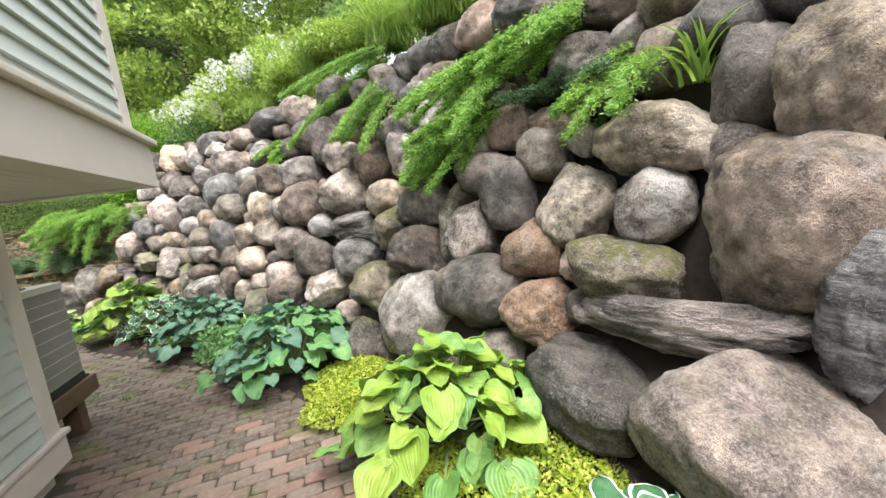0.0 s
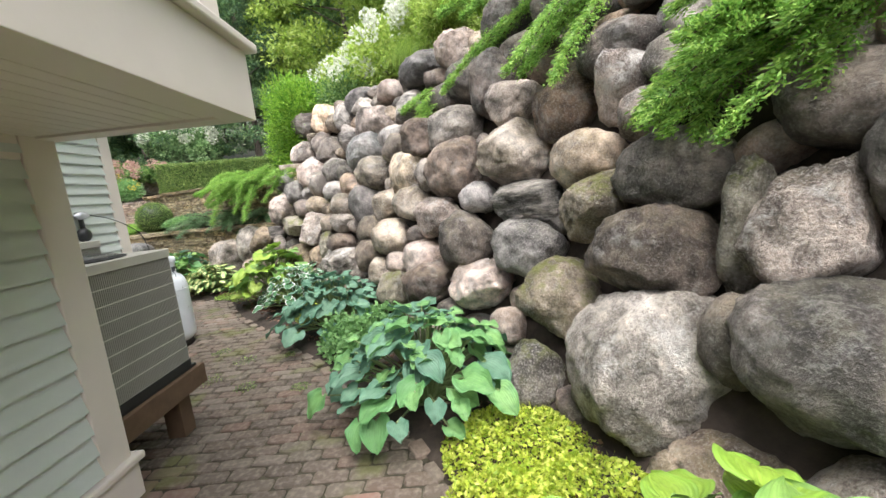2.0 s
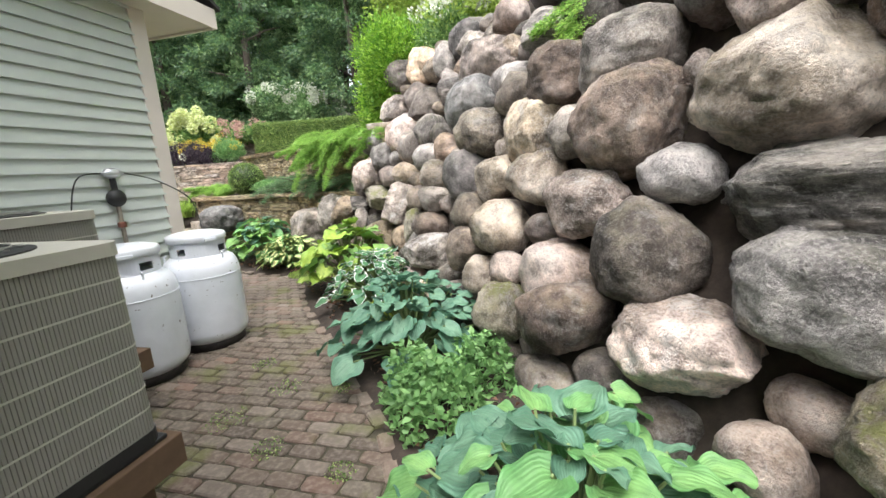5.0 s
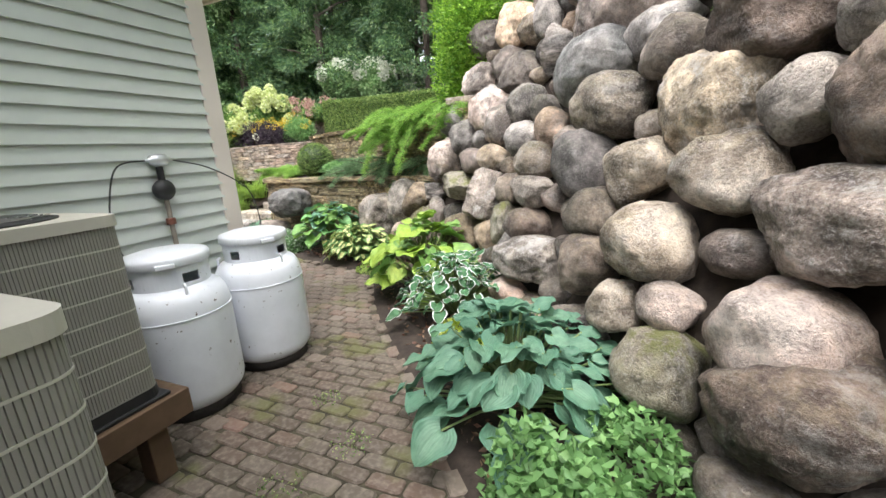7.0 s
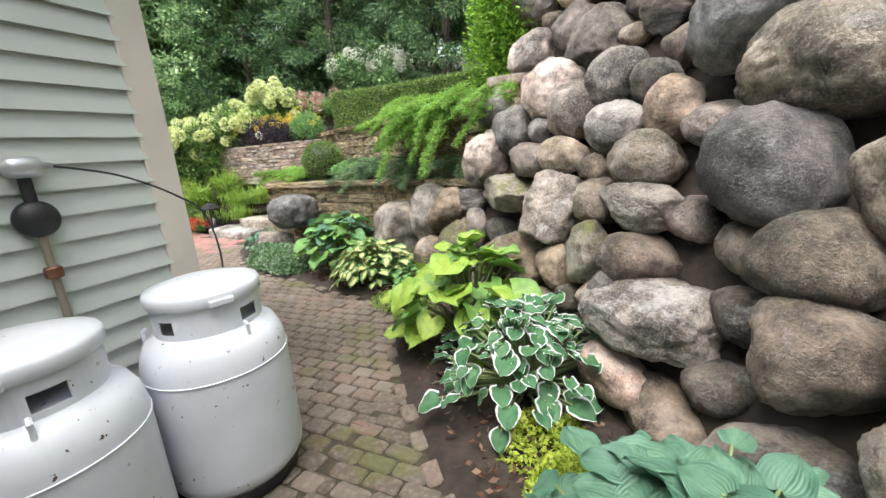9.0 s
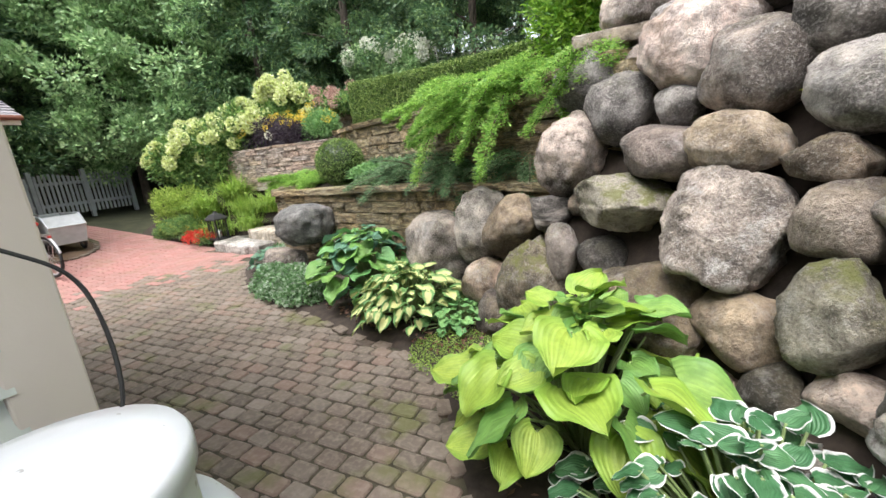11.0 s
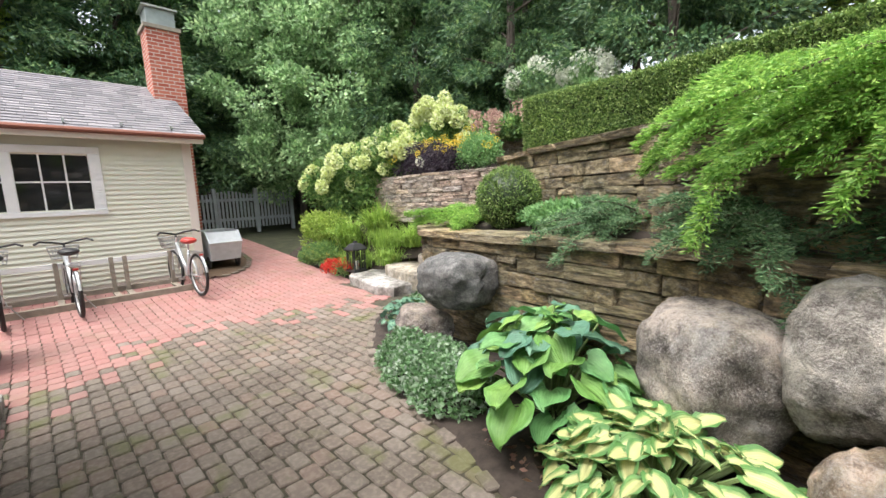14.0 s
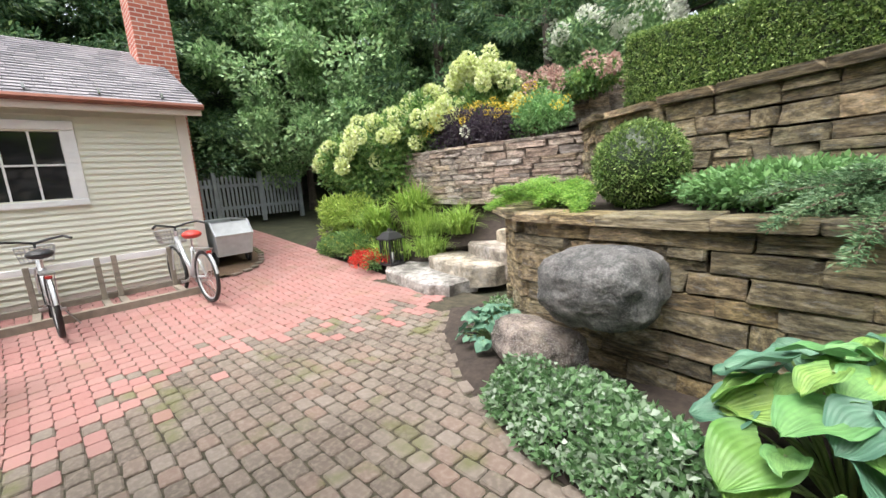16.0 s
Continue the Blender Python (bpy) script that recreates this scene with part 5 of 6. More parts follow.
for k in (-1, 0, 1):
    for s in (-1, 1):
        slab("bar", (k * 0.06 - 0.005, s * 0.125 - 0.004, 0.04, k * 0.06 + 0.005, s * 0.125 + 0.004, 0.42), black, lan, bevel=0)
        slab("bar", (s * 0.125 - 0.004, k * 0.06 - 0.005, 0.04, s * 0.125 + 0.004, k * 0.06 + 0.005, 0.42), black, lan, bevel=0)
bm = lathe(bmesh.new(), [(0.23, 0.42), (0.23, 0.445), (0.12, 0.54), (0.05, 0.56), (0.03, 0.6)], 4)
bmesh.ops.rotate(bm, verts=bm.verts, cent=(0, 0, 0), matrix=Matrix.Rotation(radians(45), 3, "Z"))
part("roof", bm, black, lan)
part("candle", lathe(bmesh.new(), [(0.04, 0.04), (0.04, 0.2), (0.01, 0.205)], 16), white_paint, lan, "white candle", True)

grill = thing("grill", (-10.15, 5.95, 0), "barbecue under a black fitted cover", "grill")
bm = bmesh.new()
gr = [rounded(-0.45, -0.5, 0.45, 0.45, 0.1), rounded(-0.42, -0.45, 0.42, 0.4, 0.12), rounded(-0.3, -0.35, 0.3, 0.3, 0.12)]
lv = [[bm.verts.new((x + 0.012 * math.sin(9 * k), y, z)) for k, (x, y) in enumerate(g)] for g, z in ((gr[0], 0.02), (gr[1], 0.75), (gr[1], 0.95), (gr[2], 1.15))]
for A, Bq in zip(lv[:-1], lv[1:]):
    for k in range(len(A)):
        bm.faces.new((A[k], A[(k + 1) % len(A)], Bq[(k + 1) % len(A)], Bq[k]))
bm.faces.new(lv[-1])
part("cover", bm, black, grill, "black vinyl cover")
basin = thing("drain_block", (-8.4, 6.32, 0), "grey concrete drain block at the house wall", "drain")
for b in ((-0.4, -0.08, 0, 0.4, -0.03, 0.1), (-0.4, 0.13, 0, 0.4, 0.18, 0.1), (0.35, -0.03, 0, 0.4, 0.13, 0.1), (-0.4, -0.03, 0, -0.35, 0.13, 0.1)):
    slab("side", b, limestone, basin)


# ---- plants ----
def leaf_mesh(name, L, W, mat, droop, wave, seed):
    """Heart-shaped ribbed leaf: grows along +y from its stalk, tip hanging."""
    r = random.Random(seed)
    nu, nv = 12, 17
    v, f, uv = [], [], []
    twist = r.uniform(-0.12, 0.12)
    for i in range(nu):
        u = i / (nu - 1)
        wdt = W * 0.5 * (math.sin(math.pi * (u ** 0.6)) ** 0.66 if 0 < u < 1 else 0.0)
        if i == 0:
            wdt = W * 0.2
        for k in range(nv):
            s = -1 + 2 * k / (nv - 1)
            y = u * L - 0.2 * L * abs(s) ** 1.5 * (1 - u) ** 2
            z = 0.16 * W * abs(s) ** 1.3 * (1 - 0.6 * u) - droop * L * u * u - 0.05 * L * (1 - u) ** 2
            z += wave * W * math.sin(u * 11 + seed + (2 if s > 0 else 0)) * abs(s) ** 2.5 + 0.011 * W * (1 if k % 2 else -1) * (1 - u * u)
            z += 0.06 * W * noise.noise((u * 3.5 + seed, s * 2.2, 1.7)) + 0.02 * W * noise.noise((u * 11 + seed, s * 6, 4.1)) + twist * s * W * u
            v.append((s * wdt + 0.06 * W * math.sin(u * 3 + seed) * u, y, z))
            uv.append((0.5 + 0.5 * s, u))
    for i in range(nu - 1):
        for k in range(nv - 1):
            f.append((i * nv + k, i * nv + k + 1, (i + 1) * nv + k + 1, (i + 1) * nv + k))
    me = mesh(name, v, f, mat, True)
    lay = me.uv_layers.new(name="UVMap")
    for lp in me.loops:
        lay.data[lp.index].uv = uv[lp.vertex_index]
    return me


def hosta(x, y, R, H, n, L, W, mats, label, z=0.05, droop=0.35, wave=0.05, seed=1, squash=1.0):
    """Clump of big leaves on stalks: upright in the middle, hanging at the rim."""
    R, W, n, L, droop = R * 1.25, W * 1.04, int(n * 2.1), L * 0.64, droop * 0.9
    r = random.Random(seed)
    root = thing("hosta", (x, y, z), label, "hosta", "hostas along the wall")
    kinds = [leaf_mesh("leaf", L, W, m, droop * q, wave, seed * 10 + k) for k, (m, q) in enumerate([(m, q) for m in mats for q in (0.6, 1.0, 1.35)])]
    for i in range(n):
        q = math.sqrt((i + 0.5) / n)
        a = i * 2.39996 + r.uniform(-0.3, 0.3)
        rad = R * q * r.uniform(0.7, 1.05)
        back = max(0.0, rad - L * 0.45)
        h = H * (1 - 0.7 * q ** 2.2) + r.uniform(-0.16, 0.1) * H
        h = max(h, 0.05)
        px, py = back * math.cos(a), back * math.sin(a) * squash
        pitch = 24 - 42 * q + r.uniform(-24, 24)
        sc = r.uniform(0.55, 1.15) * (0.82 + 0.25 * q)
        ob = new("leaf", r.choice(kinds))
        ob.parent = root
        ob.matrix_basis = pose(px, py, h, 0, 0, math.degrees(a) - 90 + r.uniform(-40, 40)) @ pose(0, 0, 0, pitch, r.uniform(-22, 22), 0) @ Matrix.Scale(sc, 4)
        part("stem", tube(bmesh.new(), [(px * 0.12, py * 0.12, 0), (px * 0.5, py * 0.5, h * 0.62), (px, py, h)], [0.009, 0.008, 0.005], 5), stem_green, root)
    return root


def cover(name, label, category, spots, n, size, mat, height, at_z=0.05, stretch=1.0, group=""):
    """Low carpet of small leaves over several round spots (x, y, radius)."""
    x0, y0 = spots[0][0], spots[0][1]
    root = thing(name, (x0, y0, at_z), label, category, group)
    P, D = [], []
    tot = sum(s[2] ** 2 for s in spots)
    for sx_, sy_, sr_ in spots:
        k = int(n * sr_ ** 2 / tot)
        a, q = rng.uniform(0, 2 * np.pi, k), np.sqrt(rng.uniform(0, 1, k))
        hgt = height * (1 - q ** 3) * rng.uniform(0.25, 1.0, k)
        P.append(np.stack([sx_ - x0 + sr_ * q * np.cos(a), sy_ - y0 + sr_ * q * np.sin(a), hgt], 1))
        D.append(rng.normal(size=(k, 3)) * (1, 1, 0.5) + (0, 0, 0.35))
    leaves("foliage", root, mat, np.concatenate(P), np.concatenate(D), size, size * 0.65 * stretch)
    return root


def shrub(name, label, category, x, y, z, r, n, size, mat, width=0.55, shell=0.45, blooms=None, group="", blobs=7, core=True):
    """Uneven bush of overlapping leaf clumps on twigs; blooms: (count, head radius, petals, material)."""
    root = thing(name, (x, y, z), label, category, group)
    q = random.Random(int(abs(x * 71 + y * 37) * 10))
    bm = bmesh.new()
    P, D = [], []
    for k in range(blobs):
        a, e = q.uniform(0, 2 * math.pi), q.uniform(0.1, 1.0)
        c = (r[0] * 0.5 * math.cos(a) * e, r[1] * 0.5 * math.sin(a) * e, r[2] * q.uniform(0.35, 1.25))
        p, d = ball_points(n // blobs, c, (r[0] * 0.62, r[1] * 0.62, r[2] * 0.62), shell)
        P.append(p)
        D.append(d + (0, 0, 0.2))
        if core:
            tube(bm, [(0, 0, 0), (c[0] * 0.5, c[1] * 0.5, c[2] * 0.6), c], [0.02, 0.014, 0.006], 5)
    P, D = np.concatenate(P), np.concatenate(D)
    keep = P[:, 2] > 0.01
    leaves("foliage", root, mat, P[keep], D[keep], size, size * width)
    if core:
        part("twig", bm, stem_brown, root)
    else:
        bm.free()
    if blooms:
        cnt, hr, petals, fm = blooms
        for k in range(cnt):
            a, e = q.uniform(0, 2 * math.pi), math.sqrt(q.random())
            zz = r[2] * (0.7 + 1.1 * math.sqrt(max(0.0, 1 - e * e)) * q.uniform(0.6, 1.05))
            p, d = ball_points(petals, (r[0] * 1.05 * e * math.cos(a), r[1] * 1.05 * e * math.sin(a), zz), (hr, hr, hr * q.uniform(0.9, 1.4)), 0.82)
            leaves("flower_head", root, fm, p, d, hr * 0.5, hr * 0.55)
    return root


def spray(P, D, start, way, length, n, wide, sag):
    """Leaflets along a drooping branch with side twigs."""
    start, way = np.array(start, float), np.array(way, float) / np.linalg.norm(way)
    side = np.cross(way, (0, 0, 1.0))
    side /= max(np.linalg.norm(side), 1e-6)
    t = rng.uniform(0, 1, n) ** 0.8
    s = rng.uniform(-1, 1, n)
    off = np.sign(s) * np.abs(s) ** 1.3 * wide * np.sin(np.pi * np.clip(t * 0.85 + 0.12, 0, 1))
    lumps = 0.6 + 0.4 * np.sin(t * 38 + rng.uniform(0, 6))
    off *= lumps
    pos = start + way * (t * length)[:, None] + side * off[:, None]
    pos[:, 2] -= sag * length * t ** 2 + np.abs(off) * 0.25
    pos += rng.normal(size=(n, 3)) * 0.018
    d = way * 0.9 + side * np.sign(off)[:, None] * 0.8 + rng.normal(size=(n, 3)) * 0.35
    d[:, 2] -= 0.25 * t - 0.15
    P.append(pos)
    D.append(d)
    return [tuple(start + way * (k / 4 * length) - np.array((0, 0, sag * length * (k / 4) ** 2 + 0.01))) for k in range(5)]


def juniper(label, branches, mat, n=900, wide=0.14, size=0.045, name="juniper"):
    """branches: (start, direction, length, sag)."""
    root = thing(name, branches[0][0], label, "juniper", "creeping junipers")
    o = np.array(branches[0][0])
    P, D = [], []
    for st, way, ln, sag in branches:
        path = spray(P, D, np.array(st) - o, way, ln, int(n * ln * 1.8), wide, sag)
        part("branch", tube(bmesh.new(), path, [0.012, 0.01, 0.008, 0.006, 0.003], 5), stem_brown, root)
    leaves("foliage", root, mat, np.concatenate(P), np.concatenate(D), size * 0.8, size * 0.22, 0.1)
    return root


def fan(centre, way, n, length, sag, seed, spread=0.9, step_up=0.05):
    q = random.Random(seed)
    out = []
    for k in range(n):
        a = math.atan2(way[1], way[0]) + q.uniform(-spread, spread)
        out.append(((centre[0] + q.uniform(-0.12, 0.12), centre[1] + q.uniform(-0.12, 0.12), centre[2] + q.uniform(-0.03, 0.12)),
                    (math.cos(a), math.sin(a), way[2] + q.uniform(-0.22, 0.16)), length * q.uniform(0.5, 1.1), sag * q.uniform(0.5, 1.3)))
    return out


def grass(label, x, y, z, R, n, length, mat, seed=1, name="ornamental_grass", wid=0.012, up=0.9):
    """Fountain of arching blades."""
    q = np.random.default_rng(seed)
    root = thing(name, (x, y, z), label, "grass", "ornamental grasses")
    v, f = [], []
    for _ in range(n):
        a, lean, ln = q.uniform(0, 2 * math.pi), q.uniform(0.25, 1.25), length * q.uniform(0.6, 1.1)
        sx_, sy_ = q.normal(0, R * 0.25, 2)
        ca, sa = math.cos(a), math.sin(a)
        k = len(v)
        for i in range(6):
            t = i / 5
            out = lean * ln * (0.3 * t + 0.5 * t * t)
            hgt = up * ln * (t - lean * 0.62 * t ** 2.4)
            w = wid * (1 - t ** 2) * 0.5 + 0.0006
            v += [(sx_ + ca * out - sa * w, sy_ + sa * out + ca * w, hgt), (sx_ + ca * out + sa * w, sy_ + sa * out - ca * w, hgt)]
        f += [(k + 2 * i, k + 2 * i + 1, k + 2 * i + 3, k + 2 * i + 2) for i in range(5)]
    child("blades", mesh("blades", v, f, mat), root)
    return root


def surface_leaves(root, pts, nrm_, n, size, mat):
    idx = rng.integers(0, len(pts), n)
    p = pts[idx] + rng.normal(size=(n, 3)) * 0.012
    d = nrm_[idx] + rng.normal(size=(n, 3)) * 0.75
    leaves("foliage", root, mat, p, d, size, size * 0.6)


# hostas, from the path's start to the plaza
hosta(0.64, 2.22, 0.58, 0.58, 52, 0.3, 0.23, (H_LIMEG, H_LIME), "lime-green hosta with broad puckered leaves", seed=3, droop=0.4)
hosta(-0.33, 4.12, 0.6, 0.62, 66, 0.27, 0.175, (H_BLUE, H_MID), "blue-green hosta with ribbed heart-shaped leaves", seed=4, wave=0.08)
hosta(-1.42, 5.85, 0.57, 0.58, 66, 0.26, 0.175, (H_BLUE,), "blue-grey hosta with large cupped leaves", seed=5)
hosta(-0.1, 4.75, 0.2, 0.4, 10, 0.18, 0.14, (H_MID,), "small green hosta leaves beside the pink stone", seed=15)
hosta(-2.75, 7.55, 0.58, 0.78, 46, 0.36, 0.26, (H_LIME, H_LIMEG), "chartreuse hosta with huge puckered leaves", seed=6, droop=0.3)
hosta(-2.2, 7.05, 0.52, 0.54, 95, 0.18, 0.125, (H_EDGE,), "dark green hosta with white leaf margins", seed=7)
hosta(-5.3, 9.25, 0.55, 0.74, 42, 0.34, 0.24, (H_MID, H_BLUE, H_LIMEG), "tall green hosta with broad two-tone leaves", seed=8, droop=0.3)
hosta(-4.48, 8.75, 0.5, 0.48, 90, 0.22, 0.125, (H_GOLD,), "gold-centred hosta with pointed leaves", seed=9)
hosta(-7.55, 9.85, 0.32, 0.3, 30, 0.17, 0.13, (H_BLUE,), "small blue hosta beside the stone wall", seed=10)
hosta(0.95, 1.0, 0.3, 0.3, 12, 0.2, 0.14, (H_EDGE,), "small white-edged hosta below the big boulder", seed=11)
hosta(-3.95, 8.72, 0.3, 0.22, 60, 0.1, 0.09, (H_MID,), "low leafy green perennial beside the gold hosta", seed=12)
cover("creeping_jenny", "chartreuse creeping groundcover between hosta and boulders", "groundcover", [(0.75, 1.6, 0.6), (0.2, 3.5, 0.42), (0.05, 3.05, 0.3), (0.45, 3.0, 0.4), (0.75, 1.0, 0.55)], 26000, 0.03, L_LIME, 0.12)
cover("creeping_jenny", "small bright groundcover tuft by the variegated hosta", "groundcover", [(-1.75, 6.35, 0.28), (-2.0, 6.6, 0.25)], 3500, 0.03, L_LIME, 0.15)
cover("sedum", "fresh green sedum clump at the bed's edge", "sedum", [(-1.0, 5.05, 0.3), (-0.8, 5.45, 0.28), (-1.2, 5.25, 0.22)], 2200, 0.06, L_SEDUM, 0.36)
cover("deadnettle", "silver-leaved deadnettle mat below the boulder", "groundcover", [(-6.4, 9.15, 0.42), (-6.0, 9.0, 0.35), (-6.8, 9.2, 0.3), (-7.7, 10.15, 0.25)], 9000, 0.05, L_SILVER, 0.3)
cover("moss_patch", "mossy grass tuft on bare soil", "moss", [(-3.75, 8.3, 0.4), (-3.45, 7.95, 0.25)], 5000, 0.018, L_GRASS, 0.03)
for mx, my, mr in ((-2.2, 5.3, 0.12), (-1.9, 4.7, 0.1), (-1.4, 4.6, 0.08), (-2.35, 4.9, 0.14), (-2.6, 5.6, 0.1), (-1.75, 5.35, 0.07)):
    cover("moss_patch", "tiny moss tuft in the paving joints", "moss", [(mx, my, mr)], 160, 0.014, L_BOX, 0.01, 0.0, group="moss in the joints")

# creeping junipers hanging over the boulders
juniper("bright juniper trailing over the boulders", fan((1.35, 5.25, 3.35), (-0.75, 0.35, -0.25), 9, 1.3, 0.3, 1) + fan((0.85, 5.75, 3.15), (-0.6, 0.4, -0.5), 8, 1.05, 0.35, 2, 0.7) + fan((1.15, 4.7, 2.75), (-0.5, 0.1, -0.6), 7, 0.7, 0.3, 3), L_JUN, 1500)
juniper("bright juniper hanging between grey boulders", fan((2.0, 3.1, 2.65), (-0.8, 0.25, -0.15), 12, 1.0, 0.35, 4) + fan((1.75, 3.1, 2.15), (-0.8, 0.2, -0.2), 10, 0.75, 0.4, 5) + fan((1.45, 3.55, 2.05), (-0.55, 0.1, -0.5), 6, 0.6, 0.35, 6), L_JUN, 1500)
juniper("small juniper sprays among the upper boulders", fan((2.2, 2.0, 2.15), (-0.8, 0.1, -0.15), 9, 0.7, 0.35, 7) + fan((2.15, 2.55, 2.6), (-0.8, 0.1, -0.1), 9, 0.8, 0.35, 8), L_JUN, 1400)
juniper("blue-green juniper mound on the slope", fan((2.2, 2.65, 2.15), (-0.6, 0.0, 0.3), 16, 0.6, 0.25, 9, 2.6), L_JUNB, 1700)
juniper("juniper tips between top boulders", fan((0.05, 6.45, 2.55), (-0.6, 0.1, -0.5), 6, 0.5, 0.4, 10), L_JUN, 1500)
# juniper over the upper stone wall
juniper("large feathery juniper draped over the ledgestone wall", fan((-3.35, 9.8, 2.1), (-0.85, -0.42, -0.06), 13, 1.3, 0.2, 11, 0.5) + fan((-3.5, 9.75, 2.2), (-0.3, -0.9, -0.1), 14, 0.95, 0.65, 12, 0.9)
        + fan((-4.3, 10.15, 2.18), (-0.6, -0.75, -0.1), 10, 0.95, 0.6, 13, 0.7) + fan((-2.8, 9.3, 2.12), (-0.3, -0.9, 0.0), 8, 0.7, 0.6, 14, 0.7), L_JUN, 1500, 0.17)
juniper("grey-green cotoneaster trailing over the low wall", fan((-4.3, 9.95, 1.35), (-0.6, -0.75, 0.15), 18, 0.8, 0.4, 15, 1.2) + fan((-5.2, 10.2, 1.3), (-0.7, -0.6, 0.25), 16, 0.75, 0.35, 16, 1.2) + fan((-3.6, 9.7, 1.35), (-0.4, -0.9, 0.1), 12, 0.6, 0.5, 17, 0.9), L_JUNB, 700, 0.12, 0.04, name="cotoneaster")
juniper("low green juniper spilling over the wall end", fan((-7.35, 10.75, 1.3), (-0.8, -0.4, 0.1), 22, 0.8, 0.25, 18, 2.2), L_JUN, 1300, name="juniper")
shrub("bushy_perennial", "soft grey-green perennial on the terrace", "shrub", -5.75, 10.45, 1.15, (0.75, 0.42, 0.2), 6000, 0.05, L_SEDUM)
shrub("cedar_shrub", "bright green feathery cedar shrub above the boulders", "shrub", -2.85, 9.95, 2.1, (0.85, 0.75, 1.1), 30000, 0.07, L_CEDAR, 0.35, 0.3, blobs=16)
shrub("cedar_shrub", "darker feathery shrub behind the bright cedar", "shrub", -1.75, 9.9, 2.6, (0.9, 0.8, 0.8), 14000, 0.08, L_TREE, 0.4, 0.3, blobs=12)
tagged(slab("ledge_stone", (-3.0, 9.0, 2.12, -2.45, 9.35, 2.22), wall_stone2, None, bevel=0.015), "flat buff ledge stone under the shrub", "stone")

# clipped ball and hedge
ball = thing("boxwood_ball", (-6.62, 10.62, 1.15), "tightly clipped round boxwood ball", "topiary")
bm = bmesh.new()
# solid dark filler standing in for the ball's shaded inside
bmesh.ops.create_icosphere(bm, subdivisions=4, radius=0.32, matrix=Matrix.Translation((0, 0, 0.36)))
part("dense_core", bm, L_BOXSHADE, ball, smooth=True)
u_ = unit(rng.normal(size=(4000, 3)))
surface_leaves(ball, u_ * 0.335 + np.array((0, 0, 0.36)), u_, 12000, 0.024, L_BOX)
bm = bmesh.new()
tube(bm, [(0, 0, 0), (0, 0, 0.3)], 0.03, 6)
part("stem", bm, bark, ball)

HEDGE = [(-3.55, 10.35), (-4.6, 10.85), (-5.7, 11.3), (-6.6, 11.55), (-7.15, 11.75)]
hedge = thing("hedge", (0, 0, 0), "clipped rectangular boxwood hedge on the upper wall", "hedge")
hp = fine(HEDGE, 0.1)
HT, HB, HW = 2.8, 2.04, 0.62


def hedge_drop(x):
    """The hedge's top sinks towards the shrub."""
    return 0.07 * max(0.0, x + 7.15)


# dark filler body paints the hedge's inner shade behind its leaves
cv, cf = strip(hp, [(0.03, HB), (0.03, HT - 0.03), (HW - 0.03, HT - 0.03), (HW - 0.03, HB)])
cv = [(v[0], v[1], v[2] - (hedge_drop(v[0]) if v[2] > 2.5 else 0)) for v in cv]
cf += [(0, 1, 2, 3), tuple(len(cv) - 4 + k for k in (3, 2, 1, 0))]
child("dense_core", mesh("dense_core", cv, cf, L_BOXSHADE), hedge)
hpts, hn = [], []
for i in range(len(hp) - 1):
    p = np.array(hp[i])
    t = np.array(hp[i + 1]) - p
    t /= np.linalg.norm(t)
    nv_ = np.array((t[1], -t[0]))
    for k in range(600):
        s = rng.uniform(0, 0.1)
        c = p + t * s
        if k < 280:
            hpts.append((*c, rng.uniform(HB, HT)))
            hn.append((*-nv_, 0.2))
        elif k < 330:
            hpts.append((*(c + nv_ * HW), rng.uniform(HB, HT)))
            hn.append((*nv_, 0.2))
        else:
            hpts.append((*(c + nv_ * rng.uniform(0, HW)), HT))
            hn.append((0, 0, 1))
for e_ in (0, -1):
    for k in range(1500):
        c = np.array(hp[e_]) + (np.array((0.4, 0.9)) * rng.uniform(0, HW))
        hpts.append((*c, rng.uniform(HB, HT)))
        hn.append((0.9 if e_ == 0 else -0.9, -0.3, 0.1))
hpts = [(x, y, HB + (z - HB) * (1 - hedge_drop(x) / (HT - HB))) for x, y, z in hpts]
surface_leaves(hedge, np.array(hpts), np.array(hn), 85000, 0.028, L_BOX)

# flowers and shrubs on the mounds
for k, (hx, hy, hz, s) in enumerate(((-12.0, 12.4, 1.4, 0.95), (-11.0, 12.75, 1.6, 0.85), (-12.9, 12.2, 1.1, 0.95), (-10.1, 13.0, 2.0, 0.7))):
    shrub("hydrangea", "panicle hydrangea with creamy lime-white flower heads", "hydrangea", hx, hy, hz, (s, s * 0.85, 0.85), 6500, 0.1, L_TREE, 0.6, blooms=(44, 0.115, 150, F_LIME), group="hydrangeas")
for k, (hx, hy, hz) in enumerate(((-9.6, 12.5, 1.95), (-10.35, 12.55, 1.95), (-8.8, 12.55, 2.0))):
    shrub("dahlia", "dark-leaved dahlia with yellow flowers", "dahlia", hx, hy, hz, (0.62, 0.42, 0.4), 5200, 0.065, L_PLUM if k < 2 else L_SEDUM, 0.4, blooms=(26, 0.045, 30, F_YEL), group="dahlias")
shrub("dahlia", "single white ball dahlia among dark leaves", "dahlia", -9.75, 12.35, 2.0, (0.2, 0.2, 0.22), 500, 0.06, L_PLUM, 0.4, blooms=(2, 0.07, 60, F_WHITE), group="dahlias")
